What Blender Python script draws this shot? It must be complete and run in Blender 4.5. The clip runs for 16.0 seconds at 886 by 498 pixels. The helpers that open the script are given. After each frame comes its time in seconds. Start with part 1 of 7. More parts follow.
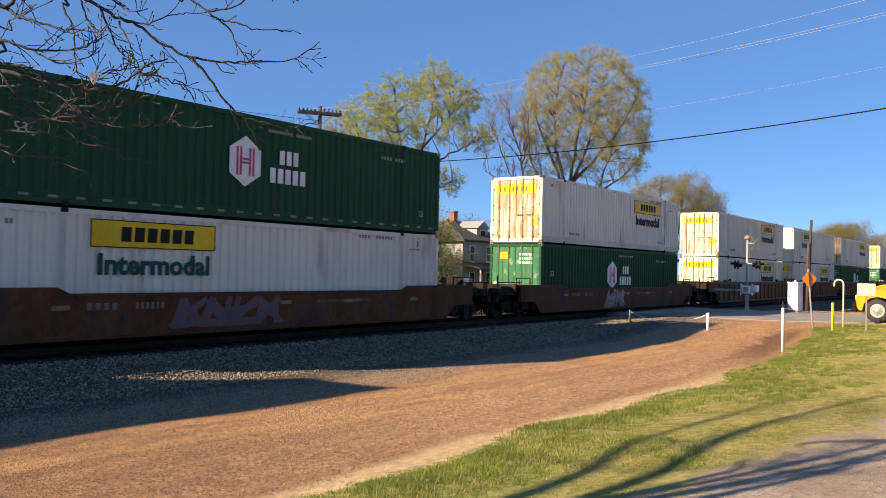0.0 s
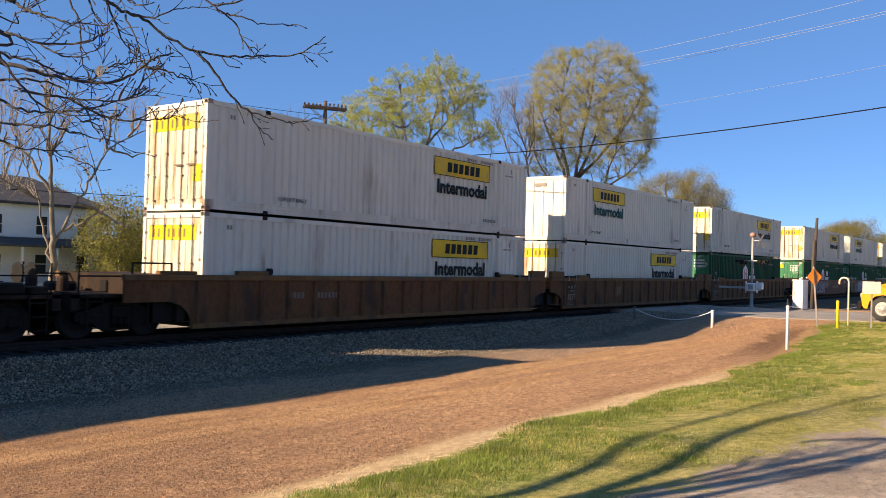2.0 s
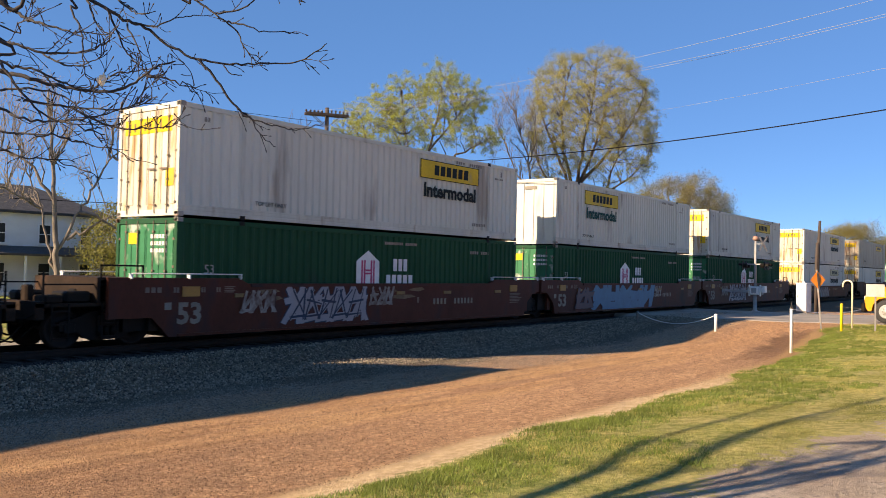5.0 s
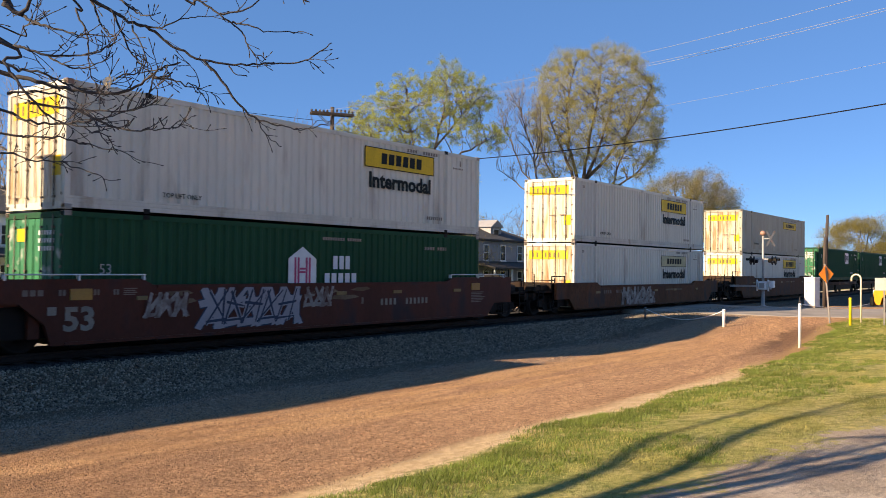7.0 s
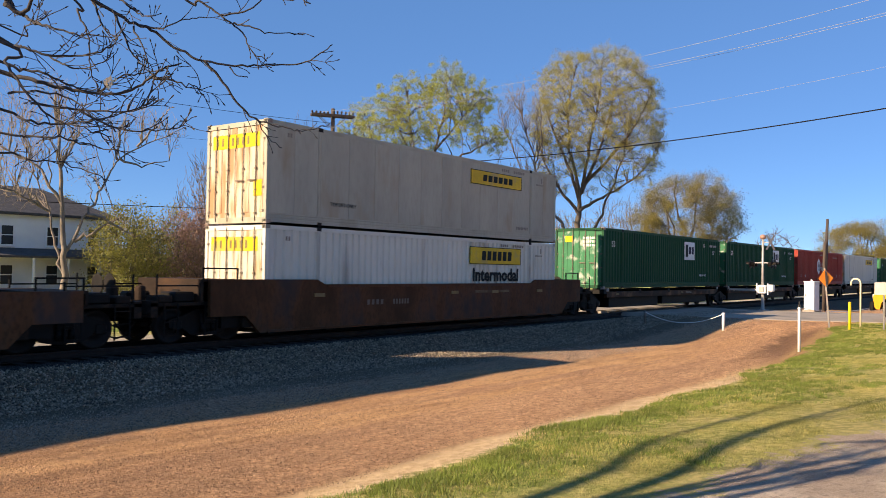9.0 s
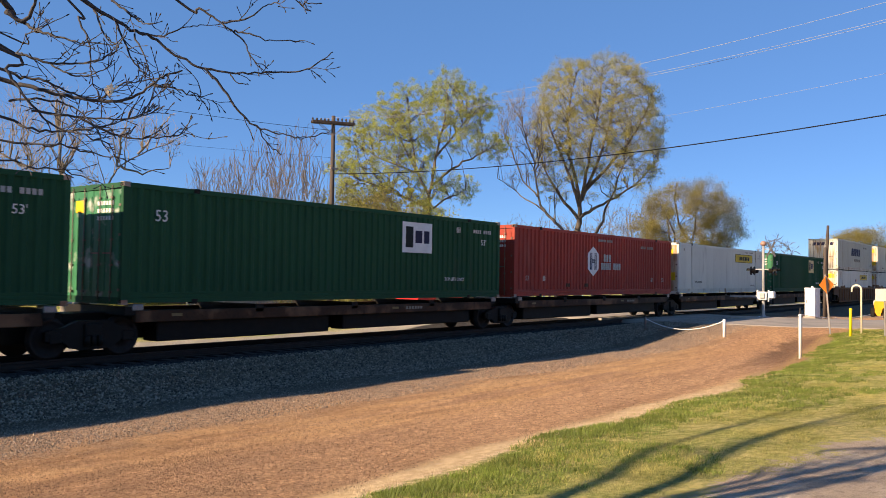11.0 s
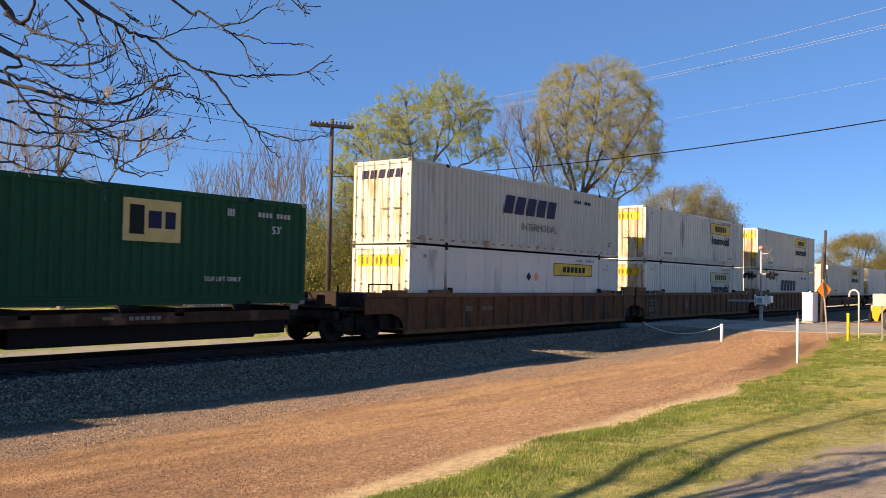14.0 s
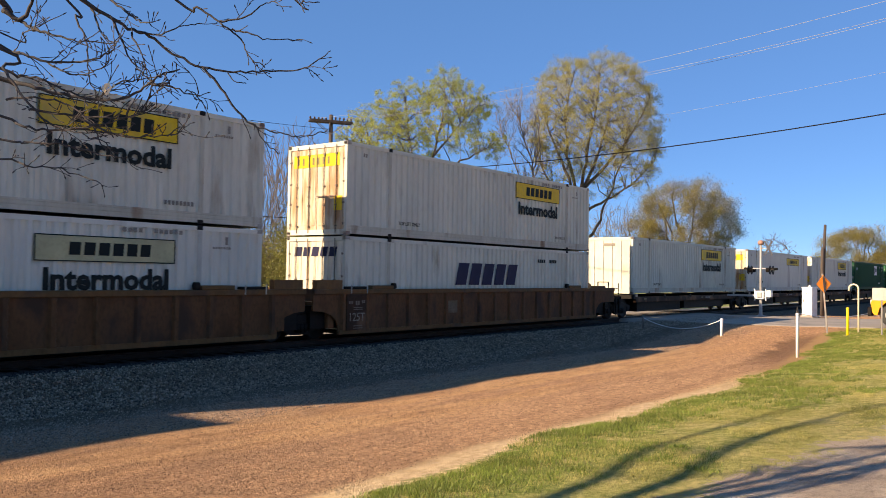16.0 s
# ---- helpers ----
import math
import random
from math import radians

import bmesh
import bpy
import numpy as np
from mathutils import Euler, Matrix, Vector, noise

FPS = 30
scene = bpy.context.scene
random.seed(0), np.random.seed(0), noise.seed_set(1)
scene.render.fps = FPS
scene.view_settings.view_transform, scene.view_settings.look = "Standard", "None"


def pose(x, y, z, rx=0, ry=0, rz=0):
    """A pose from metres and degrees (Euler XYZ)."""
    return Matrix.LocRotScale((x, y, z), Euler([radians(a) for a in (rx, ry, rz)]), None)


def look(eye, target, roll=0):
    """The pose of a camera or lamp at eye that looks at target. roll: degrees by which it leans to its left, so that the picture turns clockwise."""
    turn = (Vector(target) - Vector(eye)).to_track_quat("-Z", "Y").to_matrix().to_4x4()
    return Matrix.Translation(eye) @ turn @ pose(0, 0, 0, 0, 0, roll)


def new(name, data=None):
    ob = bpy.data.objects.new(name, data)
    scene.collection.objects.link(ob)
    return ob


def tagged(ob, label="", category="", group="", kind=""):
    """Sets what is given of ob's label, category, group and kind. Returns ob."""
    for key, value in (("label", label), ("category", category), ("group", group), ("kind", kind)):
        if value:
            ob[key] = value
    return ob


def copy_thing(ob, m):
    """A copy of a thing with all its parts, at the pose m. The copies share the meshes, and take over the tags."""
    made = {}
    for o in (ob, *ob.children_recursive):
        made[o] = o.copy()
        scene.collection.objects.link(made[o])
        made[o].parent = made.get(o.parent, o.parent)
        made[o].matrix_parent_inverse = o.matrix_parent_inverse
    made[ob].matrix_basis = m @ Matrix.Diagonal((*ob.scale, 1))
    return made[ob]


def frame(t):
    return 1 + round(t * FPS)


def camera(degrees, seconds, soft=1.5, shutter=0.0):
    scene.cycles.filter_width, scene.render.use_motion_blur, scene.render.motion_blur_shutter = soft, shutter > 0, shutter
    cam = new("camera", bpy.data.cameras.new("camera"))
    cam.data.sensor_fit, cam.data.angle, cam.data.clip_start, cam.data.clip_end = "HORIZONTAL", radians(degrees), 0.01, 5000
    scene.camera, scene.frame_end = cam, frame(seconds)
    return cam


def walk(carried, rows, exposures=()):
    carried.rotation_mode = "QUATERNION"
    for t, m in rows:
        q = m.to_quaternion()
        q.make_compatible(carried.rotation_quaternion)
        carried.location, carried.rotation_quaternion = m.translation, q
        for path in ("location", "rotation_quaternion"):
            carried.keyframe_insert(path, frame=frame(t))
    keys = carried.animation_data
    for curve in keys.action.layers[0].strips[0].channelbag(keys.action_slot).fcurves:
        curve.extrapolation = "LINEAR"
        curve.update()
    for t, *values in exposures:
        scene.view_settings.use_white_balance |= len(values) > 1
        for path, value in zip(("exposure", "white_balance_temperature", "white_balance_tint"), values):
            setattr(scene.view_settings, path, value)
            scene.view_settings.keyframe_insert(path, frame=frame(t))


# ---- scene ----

# ---------------------------------------------------------------- camera
cam = camera(55.04, 16.0, soft=0.82, shutter=0.06)
EYE = (0.0, -19.16, 2.11)


def aim(yaw, pitch, roll):
    """A pose at the eye; yaw is clockwise from +y, pitch upwards, in degrees."""
    a, b = radians(yaw), radians(pitch)
    way = Vector((math.sin(a) * math.cos(b), math.cos(a) * math.cos(b), math.sin(b)))
    return look(EYE, Vector(EYE) + way, roll)


HEADINGS = [
    (0.0, 54.18, 1.34, 1.25),
    (0.5, 54.09, 1.29, 1.36),
    (1.0, 54.09, 1.14, 1.43),
    (1.5, 53.96, 1.06, 1.41),
    (2.0, 53.88, 1.03, 1.60),
    (2.5, 53.85, 1.16, 1.27),
    (3.0, 53.83, 1.22, 1.21),
    (3.5, 53.81, 1.25, 1.26),
    (4.0, 53.80, 1.36, 1.40),
    (6.5, 53.35, 1.35, 0.65),
    (7.0, 53.25, 1.28, 0.60),
    (7.5, 53.20, 1.23, 0.73),
    (8.0, 53.22, 1.26, 1.09),
    (8.5, 53.25, 1.35, 0.93),
    (9.0, 53.26, 1.42, 0.90),
    (11.5, 53.19, 1.98, 0.94),
    (12.0, 53.18, 2.03, 1.10),
    (12.5, 53.28, 2.05, 1.22),
    (13.0, 53.37, 2.09, 1.23),
    (13.5, 53.39, 2.10, 1.19),
    (14.0, 53.35, 2.11, 1.06),
    (14.3, 53.30, 2.06, 1.17),
    (14.5, 53.27, 2.10, 0.97),
    (15.0, 53.26, 2.03, 0.90),
    (15.5, 53.33, 1.94, 0.83),
    (16.0, 53.38, 1.82, 0.86),
]
walk(cam, [(t, aim(y, p, r)) for t, y, p, r in HEADINGS], exposures=[(0, 1.24, 8000, 14), (16, 1.24, 8000, 14)])

# ---------------------------------------------------------------- light
SUN_WAY = Vector((-2.0, 0.98, 1.0)).normalized()      # towards the sun
world = bpy.data.worlds.new("sky")
scene.world = world
world.use_nodes = True
wn = world.node_tree.nodes
sky = wn.new("ShaderNodeTexSky")
sky.sky_type = "NISHITA"
sky.sun_disc = False
sky.sun_elevation = math.asin(SUN_WAY.z)
sky.sun_rotation = math.atan2(SUN_WAY.x, SUN_WAY.y)
sky.altitude = 2200
sky.air_density, sky.dust_density, sky.ozone_density = 0.8, 0.3, 9.0
wn["Background"].inputs["Strength"].default_value = 0.080
# the sky's own glow of many-times-scattered light evens out the clear blue
even = wn.new("ShaderNodeMix")
even.data_type = "RGBA"
even.inputs[0].default_value = 0.45
even.inputs[7].default_value = (0.60, 1.98, 4.98, 1)
world.node_tree.links.new(sky.outputs["Color"], even.inputs[6])
world.node_tree.links.new(even.outputs[2], wn["Background"].inputs["Color"])
sun_data = bpy.data.lights.new("sun", "SUN")
sun_data.energy, sun_data.angle, sun_data.color = 4.55, radians(0.7), (1.0, 0.86, 0.69)
sun = new("sun", sun_data)
sun.matrix_world = look(SUN_WAY * 100, (0, 0, 0))


# ---------------------------------------------------------------- materials
def material(name, colour, rough=0.7, metal=0.0, vary=0.15, scale=3.0, fine=40.0, bump=0.1, tint=None, per_object=0.0,
             stretch=(1, 1, 1), stain=None, stain_amount=0.0, stain_scale=1.2, bump_scale=None, island=0.0, spec=0.5, translucent=0.0):
    m = bpy.data.materials.new(name)
    m.use_nodes = True
    n, l = m.node_tree.nodes, m.node_tree.links
    b = n["Principled BSDF"]
    b.inputs["Roughness"].default_value, b.inputs["Metallic"].default_value = rough, metal
    b.inputs["Specular IOR Level"].default_value = spec
    tc = n.new("ShaderNodeTexCoord")
    mp = n.new("ShaderNodeMapping")
    mp.inputs["Scale"].default_value = stretch
    if per_object or stain:         # each object has its own patch of the pattern
        own = n.new("ShaderNodeMath")
        own.operation = "MULTIPLY"
        own.inputs[1].default_value = 37.0
        l.new(n.new("ShaderNodeObjectInfo").outputs["Random"], own.inputs[0])
        l.new(own.outputs[0], mp.inputs["Location"])
    l.new(tc.outputs["Object"], mp.inputs["Vector"])

    def noise_tex(s, detail):
        t = n.new("ShaderNodeTexNoise")
        t.inputs["Scale"].default_value, t.inputs["Detail"].default_value = s, detail
        l.new(mp.outputs["Vector"], t.inputs["Vector"])
        return t.outputs["Fac"]

    def mix(a, c, fac, blend="MIX"):
        x = n.new("ShaderNodeMix")
        x.data_type, x.blend_type = "RGBA", blend
        for sock, v in ((x.inputs[0], fac), (x.inputs[6], a), (x.inputs[7], c)):
            if isinstance(v, (int, float)):
                sock.default_value = v
            elif isinstance(v, tuple):
                sock.default_value = (*v, 1)
            else:
                l.new(v, sock)
        return x.outputs[2]

    def ramp(v, lo, hi):
        r = n.new("ShaderNodeMapRange")
        r.inputs["From Min"].default_value, r.inputs["From Max"].default_value = lo, hi
        l.new(v, r.inputs["Value"])
        return r.outputs["Result"]

    dark = tuple(c * (1 - vary) for c in colour)
    light = tint or tuple(min(1, c * (1 + vary)) for c in colour)
    big, small = noise_tex(scale, 4), noise_tex(fine, 3)
    col = mix(dark, light, ramp(big, 0.3, 0.7))
    col = mix(col, mix(col, tuple(c * 0.55 for c in colour), ramp(small, 0.45, 0.75)), min(1.0, vary * 2.2))
    if stain:
        col = mix(col, stain, mix((0, 0, 0), (1, 1, 1), ramp(noise_tex(stain_scale, 6), 0.72 - stain_amount, 0.8 - stain_amount * 0.6)))
    for amount, kind in ((per_object, "object"), (island, "island")):
        if amount:
            rnd = n.new("ShaderNodeObjectInfo").outputs["Random"] if kind == "object" else n.new("ShaderNodeNewGeometry").outputs["Random Per Island"]
            r = n.new("ShaderNodeMapRange")
            r.inputs["To Min"].default_value, r.inputs["To Max"].default_value = 1 - amount, 1 + amount
            l.new(rnd, r.inputs["Value"])
            hsv = n.new("ShaderNodeHueSaturation")
            l.new(r.outputs["Result"], hsv.inputs["Value"])
            l.new(col, hsv.inputs["Color"])
            col = hsv.outputs["Color"]
    l.new(col, b.inputs["Base Color"])
    if translucent:
        tr, mx = n.new("ShaderNodeBsdfTranslucent"), n.new("ShaderNodeMixShader")
        l.new(col, tr.inputs["Color"])
        mx.inputs[0].default_value = translucent
        l.new(b.outputs[0], mx.inputs[1]), l.new(tr.outputs[0], mx.inputs[2])
        l.new(mx.outputs[0], n["Material Output"].inputs["Surface"])
    if bump:
        bp = n.new("ShaderNodeBump")
        bp.inputs["Strength"].default_value, bp.inputs["Distance"].default_value = min(1, bump), 0.02
        l.new(noise_tex(bump_scale or fine, 4), bp.inputs["Height"])
        l.new(bp.outputs["Normal"], b.inputs["Normal"])
    return m


RUST = (0.20, 0.075, 0.03)
M = {
    "white": material("white container paint", (0.595, 0.58, 0.495), 0.7, vary=0.06, scale=0.8, fine=9, bump=0.04, stretch=(1, 1, 0.25), stain=(0.38, 0.34, 0.28), stain_amount=0.14, stain_scale=1.1, per_object=0.05, spec=0.06),
    "cream": material("aged grey-white paint", (0.56, 0.545, 0.45), 0.7, vary=0.10, scale=0.9, fine=9, bump=0.04, stretch=(1, 1, 0.3), stain=(0.30, 0.26, 0.2), stain_amount=0.13, spec=0.06),
    "grey_white": material("dull greenish grey-white paint", (0.435, 0.445, 0.375), 0.7, vary=0.08, scale=0.9, fine=9, bump=0.04, stretch=(1, 1, 0.3), stain=(0.33, 0.30, 0.24), stain_amount=0.1, spec=0.06),
    "door_white": material("rust-streaked white door paint", (0.55, 0.50, 0.395), 0.5, vary=0.13, scale=1.5, fine=14, bump=0.06, stretch=(1, 2.6, 0.35), stain=(0.38, 0.22, 0.09), stain_amount=0.21, stain_scale=1.9, per_object=0.06),
    "old_paint": material("dirty yellow-grey paint", (0.375, 0.36, 0.29), 0.7, vary=0.10, scale=0.9, fine=9, bump=0.04, stretch=(1, 1, 0.3), stain=(0.33, 0.28, 0.20), stain_amount=0.14, spec=0.06),
    "door_rusty": material("heavily rusted white door paint", (0.51, 0.44, 0.32), 0.55, vary=0.16, scale=1.5, fine=14, bump=0.08, stretch=(1, 2.2, 0.4), stain=(0.36, 0.18, 0.075), stain_amount=0.31, stain_scale=2.1, per_object=0.08),
    "yellowed": material("yellowed decal", (0.50, 0.38, 0.12), 0.5, vary=0.15, bump=0.02),
    "green": material("dark green container paint", (0.0095, 0.063, 0.027), 0.65, vary=0.12, scale=0.8, fine=8, bump=0.04, stretch=(1, 1, 0.3), stain=(0.02, 0.05, 0.03), stain_amount=0.10, spec=0.15),
    "door_green": material("green door paint", (0.03, 0.16, 0.075), 0.45, vary=0.15, scale=1.5, fine=12, bump=0.05, stain=(0.4, 0.42, 0.36), stain_amount=0.16, stain_scale=2.4, spec=0.15),
    "red": material("faded brick-red container paint", (0.31, 0.045, 0.03), 0.6, vary=0.14, scale=0.8, fine=8, bump=0.04, stretch=(1, 1, 0.3), stain=(0.28, 0.06, 0.045), stain_amount=0.1, spec=0.15),
    "yellow": material("yellow decal", (0.63, 0.41, 0.02), 0.5, vary=0.12, scale=1.5, fine=14, bump=0.02, stain=(0.4, 0.3, 0.1), stain_amount=0.16, spec=0.15),
    "faded_panel": material("bleached olive-yellow decal", (0.40, 0.37, 0.20), 0.6, vary=0.15, scale=1.5, fine=14, bump=0.02),
    "ink": material("dark lettering", (0.013, 0.017, 0.016), 0.6, vary=0.15, bump=0, spec=0.1),
    "teal_ink": material("dark teal lettering", (0.014, 0.065, 0.055), 0.6, vary=0.15, bump=0, spec=0.1),
    "navy": material("navy lettering", (0.016, 0.016, 0.045), 0.6, vary=0.1, bump=0, spec=0.15),
    "white_ink": material("white lettering", (0.62, 0.62, 0.6), 0.5, vary=0.1, bump=0),
    "worn_white": material("worn white lettering", (0.34, 0.34, 0.31), 0.6, vary=0.2, fine=20, bump=0),
    "dim_brown": material("worn dark decal lettering", (0.14, 0.10, 0.022), 0.6, vary=0.2, fine=20, bump=0),
    "dull_ink": material("grimed stencil paint", (0.15, 0.11, 0.085), 0.7, vary=0.25, bump=0),
    "sill_brown": material("grimy dark brown steel", (0.062, 0.028, 0.014), 0.7, vary=0.35, scale=1.2, fine=14, bump=0.12, stain=(0.17, 0.085, 0.045), stain_amount=0.2, spec=0.15),
    "dark_sill": material("very dark brown steel", (0.026, 0.016, 0.011), 0.75, vary=0.35, scale=1.5, fine=14, bump=0.12, stain=(0.06, 0.032, 0.018), stain_amount=0.18, spec=0.12),
    "casting": material("scuffed corner casting", (0.30, 0.27, 0.23), 0.6, vary=0.3, bump=0.1, stain=RUST, stain_amount=0.25),
    "pink": material("magenta logo bars", (0.42, 0.03, 0.11), 0.5, vary=0.1, bump=0),
    "steel": material("worn grey steel", (0.19, 0.18, 0.17), 0.45, 0.6, vary=0.2, stain=RUST, stain_amount=0.15),
    "black": material("grimy black steel", (0.0085, 0.0066, 0.0052), 0.6, 0.0, vary=0.3, scale=4, bump=0.2, spec=0.15),
    "wheel": material("wheel steel", (0.025, 0.02, 0.018), 0.6, 0.2, vary=0.3, spec=0.15),
    "brown": material("rusty brown well car paint", (0.112, 0.042, 0.016), 0.7, vary=0.4, scale=1.2, fine=14, bump=0.12, stain=(0.06, 0.035, 0.028), stain_amount=0.20, stretch=(1, 1, 0.5), per_object=0.15, spec=0.15),
    "tan": material("ochre-brown well car paint", (0.155, 0.066, 0.026), 0.7, vary=0.4, scale=1.2, fine=14, bump=0.12, stain=(0.07, 0.035, 0.02), stain_amount=0.24, stretch=(1, 1, 0.5), per_object=0.1, spec=0.15),
    "tan_worn": material("worn ochre chord paint", (0.175, 0.085, 0.032), 0.7, vary=0.3, scale=1.2, fine=14, bump=0.1, stain=(0.09, 0.05, 0.03), stain_amount=0.22, stretch=(1, 1, 0.5), per_object=0.1, spec=0.15),
    "patch_tan": material("pale tan paint patch", (0.17, 0.12, 0.075), 0.7, vary=0.25, scale=2, fine=14, bump=0.05, stain=(0.10, 0.055, 0.03), stain_amount=0.25, spec=0.15),
    "worn_pale": material("weathered pale spray paint", (0.24, 0.215, 0.19), 0.6, vary=0.3, scale=2, fine=12, bump=0, stain=(0.10, 0.055, 0.04), stain_amount=0.28, stain_scale=3),
    "maroon": material("maroon well car paint", (0.078, 0.021, 0.012), 0.55, vary=0.2, scale=1.2, fine=14, bump=0.1, stain=(0.04, 0.02, 0.02), stain_amount=0.18, stretch=(1, 1, 0.5), spec=0.15),
    "amber_plate": material("amber reflector plate", (0.34, 0.16, 0.02), 0.5, vary=0.2, bump=0),
    "white_worn": material("rust-stained white paint", (0.52, 0.505, 0.43), 0.7, vary=0.12, scale=1.2, fine=10, bump=0.05, stretch=(1, 1, 0.3), stain=(0.24, 0.17, 0.11), stain_amount=0.13, stain_scale=1.6, per_object=0.06, spec=0.06),
    "cream_worn": material("rust-stained grey-white paint", (0.47, 0.445, 0.36), 0.7, vary=0.14, scale=1.2, fine=10, bump=0.05, stretch=(1, 1, 0.3), stain=(0.24, 0.16, 0.10), stain_amount=0.15, stain_scale=1.6, spec=0.06),
    "rail": material("rail steel", (0.028, 0.02, 0.017), 0.6, 0.1, vary=0.2, spec=0.15),
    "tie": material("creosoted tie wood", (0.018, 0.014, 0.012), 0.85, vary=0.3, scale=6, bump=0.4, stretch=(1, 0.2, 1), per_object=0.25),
    "stone": material("loose ballast stone", (0.20, 0.163, 0.118), 0.85, vary=0.3, scale=8, bump=0.2, island=0.75),
    "grit": material("brown gravel chips", (0.37, 0.205, 0.112), 0.9, vary=0.35, scale=0.6, fine=5, bump=0.2, island=0.7, stretch=(0.35, 1.6, 1), stain=(0.34, 0.19, 0.10), stain_amount=0.16, stain_scale=0.5),
    "grit_grey": material("mixed grey and pink stones", (0.26, 0.195, 0.145), 0.9, vary=0.3, scale=8, bump=0.2, island=0.6),
    "grey_bark": material("grey bark of bare trees", (0.15, 0.125, 0.108), 0.9, vary=0.35, scale=5, fine=30, bump=0.4, stretch=(1, 1, 0.35)),
    "bark": material("grey-brown bark", (0.095, 0.075, 0.058), 0.9, vary=0.35, scale=5, fine=30, bump=0.6, stretch=(1, 1, 0.35)),
    "pale_bark": material("pale grey-brown bark", (0.20, 0.165, 0.135), 0.9, vary=0.35, scale=5, fine=30, bump=0.5, stretch=(1, 1, 0.35)),
    "twig": material("dark twig bark", (0.040, 0.034, 0.034), 0.85, vary=0.3, scale=12, fine=60, bump=0.3),
    "leaf_gold": material("golden spring leaf", (0.41, 0.365, 0.10), 0.6, vary=0.25, scale=0.8, fine=6, bump=0, translucent=0.5, island=0.35),
    "leaf_lime": material("yellow-green spring leaf", (0.385, 0.40, 0.08), 0.6, vary=0.25, scale=0.8, fine=6, bump=0, translucent=0.5, island=0.35),
    "leaf_green": material("mid-green leaf", (0.20, 0.195, 0.05), 0.6, vary=0.3, scale=0.8, fine=6, bump=0, translucent=0.5, island=0.35),
    "leaf_olive": material("olive-brown young leaf", (0.28, 0.235, 0.07), 0.6, vary=0.3, scale=0.8, fine=6, bump=0, translucent=0.5, island=0.35),
    "redbud": material("mauve redbud blossom", (0.30, 0.19, 0.16), 0.7, vary=0.3, scale=0.8, fine=6, bump=0, translucent=0.5, island=0.35),
    "blade": material("grass blade", (0.34, 0.35, 0.075), 0.6, vary=0.35, scale=0.55, fine=4, bump=0, tint=(0.68, 0.57, 0.20), translucent=0.5, island=0.3),
    "tuft": material("lush grass tuft", (0.23, 0.28, 0.055), 0.6, vary=0.3, scale=1, fine=5, bump=0, translucent=0.5, island=0.35),
    "amber": material("dull amber reflector", (0.19, 0.115, 0.03), 0.5, vary=0.2, bump=0),
    "dim_ink": material("worn pale stencil paint", (0.20, 0.172, 0.135), 0.6, vary=0.2, bump=0),
    "galvanised": material("galvanised steel", (0.34, 0.33, 0.315), 0.55, 0.2, vary=0.15, bump=0.05),
    "bell": material("weathered bronze-brown bell", (0.32, 0.18, 0.13), 0.5, vary=0.15, bump=0.05),
    "wood_pole": material("weathered pole timber", (0.062, 0.045, 0.035), 0.85, vary=0.3, scale=4, fine=30, bump=0.4, stretch=(2, 2, 0.15)),
    "white_post": material("white plastic post", (0.78, 0.77, 0.74), 0.5, vary=0.08, bump=0.05, stain=(0.5, 0.42, 0.33), stain_amount=0.1),
    "yellow_post": material("yellow plastic sleeve", (0.72, 0.55, 0.02), 0.5, vary=0.1, bump=0.05),
    "cream_pipe": material("cream painted pipe", (0.68, 0.58, 0.40), 0.5, vary=0.1, bump=0.05),
    "orange": material("orange sign sheeting", (0.85, 0.24, 0.02), 0.5, vary=0.1, bump=0.02),
    "truck_yellow": material("orange-yellow truck paint", (0.75, 0.29, 0.015), 0.3, vary=0.06, bump=0.02),
    "rubber": material("black rubber", (0.025, 0.025, 0.025), 0.8, vary=0.2, bump=0.1),
    "glass": material("dark window glass", (0.03, 0.035, 0.04), 0.12, vary=0.1, bump=0.0, spec=0.25),
    "siding": material("white clapboard", (0.74, 0.74, 0.73), 0.6, vary=0.06, scale=1, bump=0.1),
    "siding_grey": material("grey clapboard", (0.30, 0.30, 0.31), 0.6, vary=0.1, scale=1, bump=0.1),
    "shingle": material("dark roof shingle", (0.06, 0.058, 0.06), 0.9, vary=0.3, scale=3, fine=20, bump=0.5),
    "wire": material("black cable sheath", (0.008, 0.008, 0.01), 0.8, vary=0.1, bump=0, spec=0.1),
    "alu_wire": material("bare aluminium wire", (0.24, 0.25, 0.27), 0.6, 0.0, vary=0.1, bump=0),
    "porcelain": material("brown glazed insulator", (0.05, 0.032, 0.025), 0.3, vary=0.1, bump=0),
    "red_paint": material("red car paint", (0.5, 0.02, 0.02), 0.25, vary=0.05, bump=0),
    "lens": material("dark red signal lens", (0.06, 0.004, 0.004), 0.2, vary=0.1, bump=0),
    "dry_board": material("grey weathered board", (0.42, 0.40, 0.36), 0.8, vary=0.2, bump=0.2, per_object=0.2),
    "asphalt": material("worn pale asphalt", (0.265, 0.232, 0.195), 0.9, vary=0.15, scale=0.7, fine=60, bump=0.4, stain=(0.12, 0.115, 0.11), stain_amount=0.14, stain_scale=0.6),
    "blue_graffiti": material("cyan spray paint", (0.022, 0.15, 0.25), 0.5, vary=0.1, bump=0),
    "pale_graffiti": material("pale spray paint", (0.25, 0.25, 0.27), 0.5, vary=0.1, bump=0),
    "deep_blue": material("dark blue spray outline", (0.008, 0.02, 0.05), 0.6, vary=0.2, bump=0),
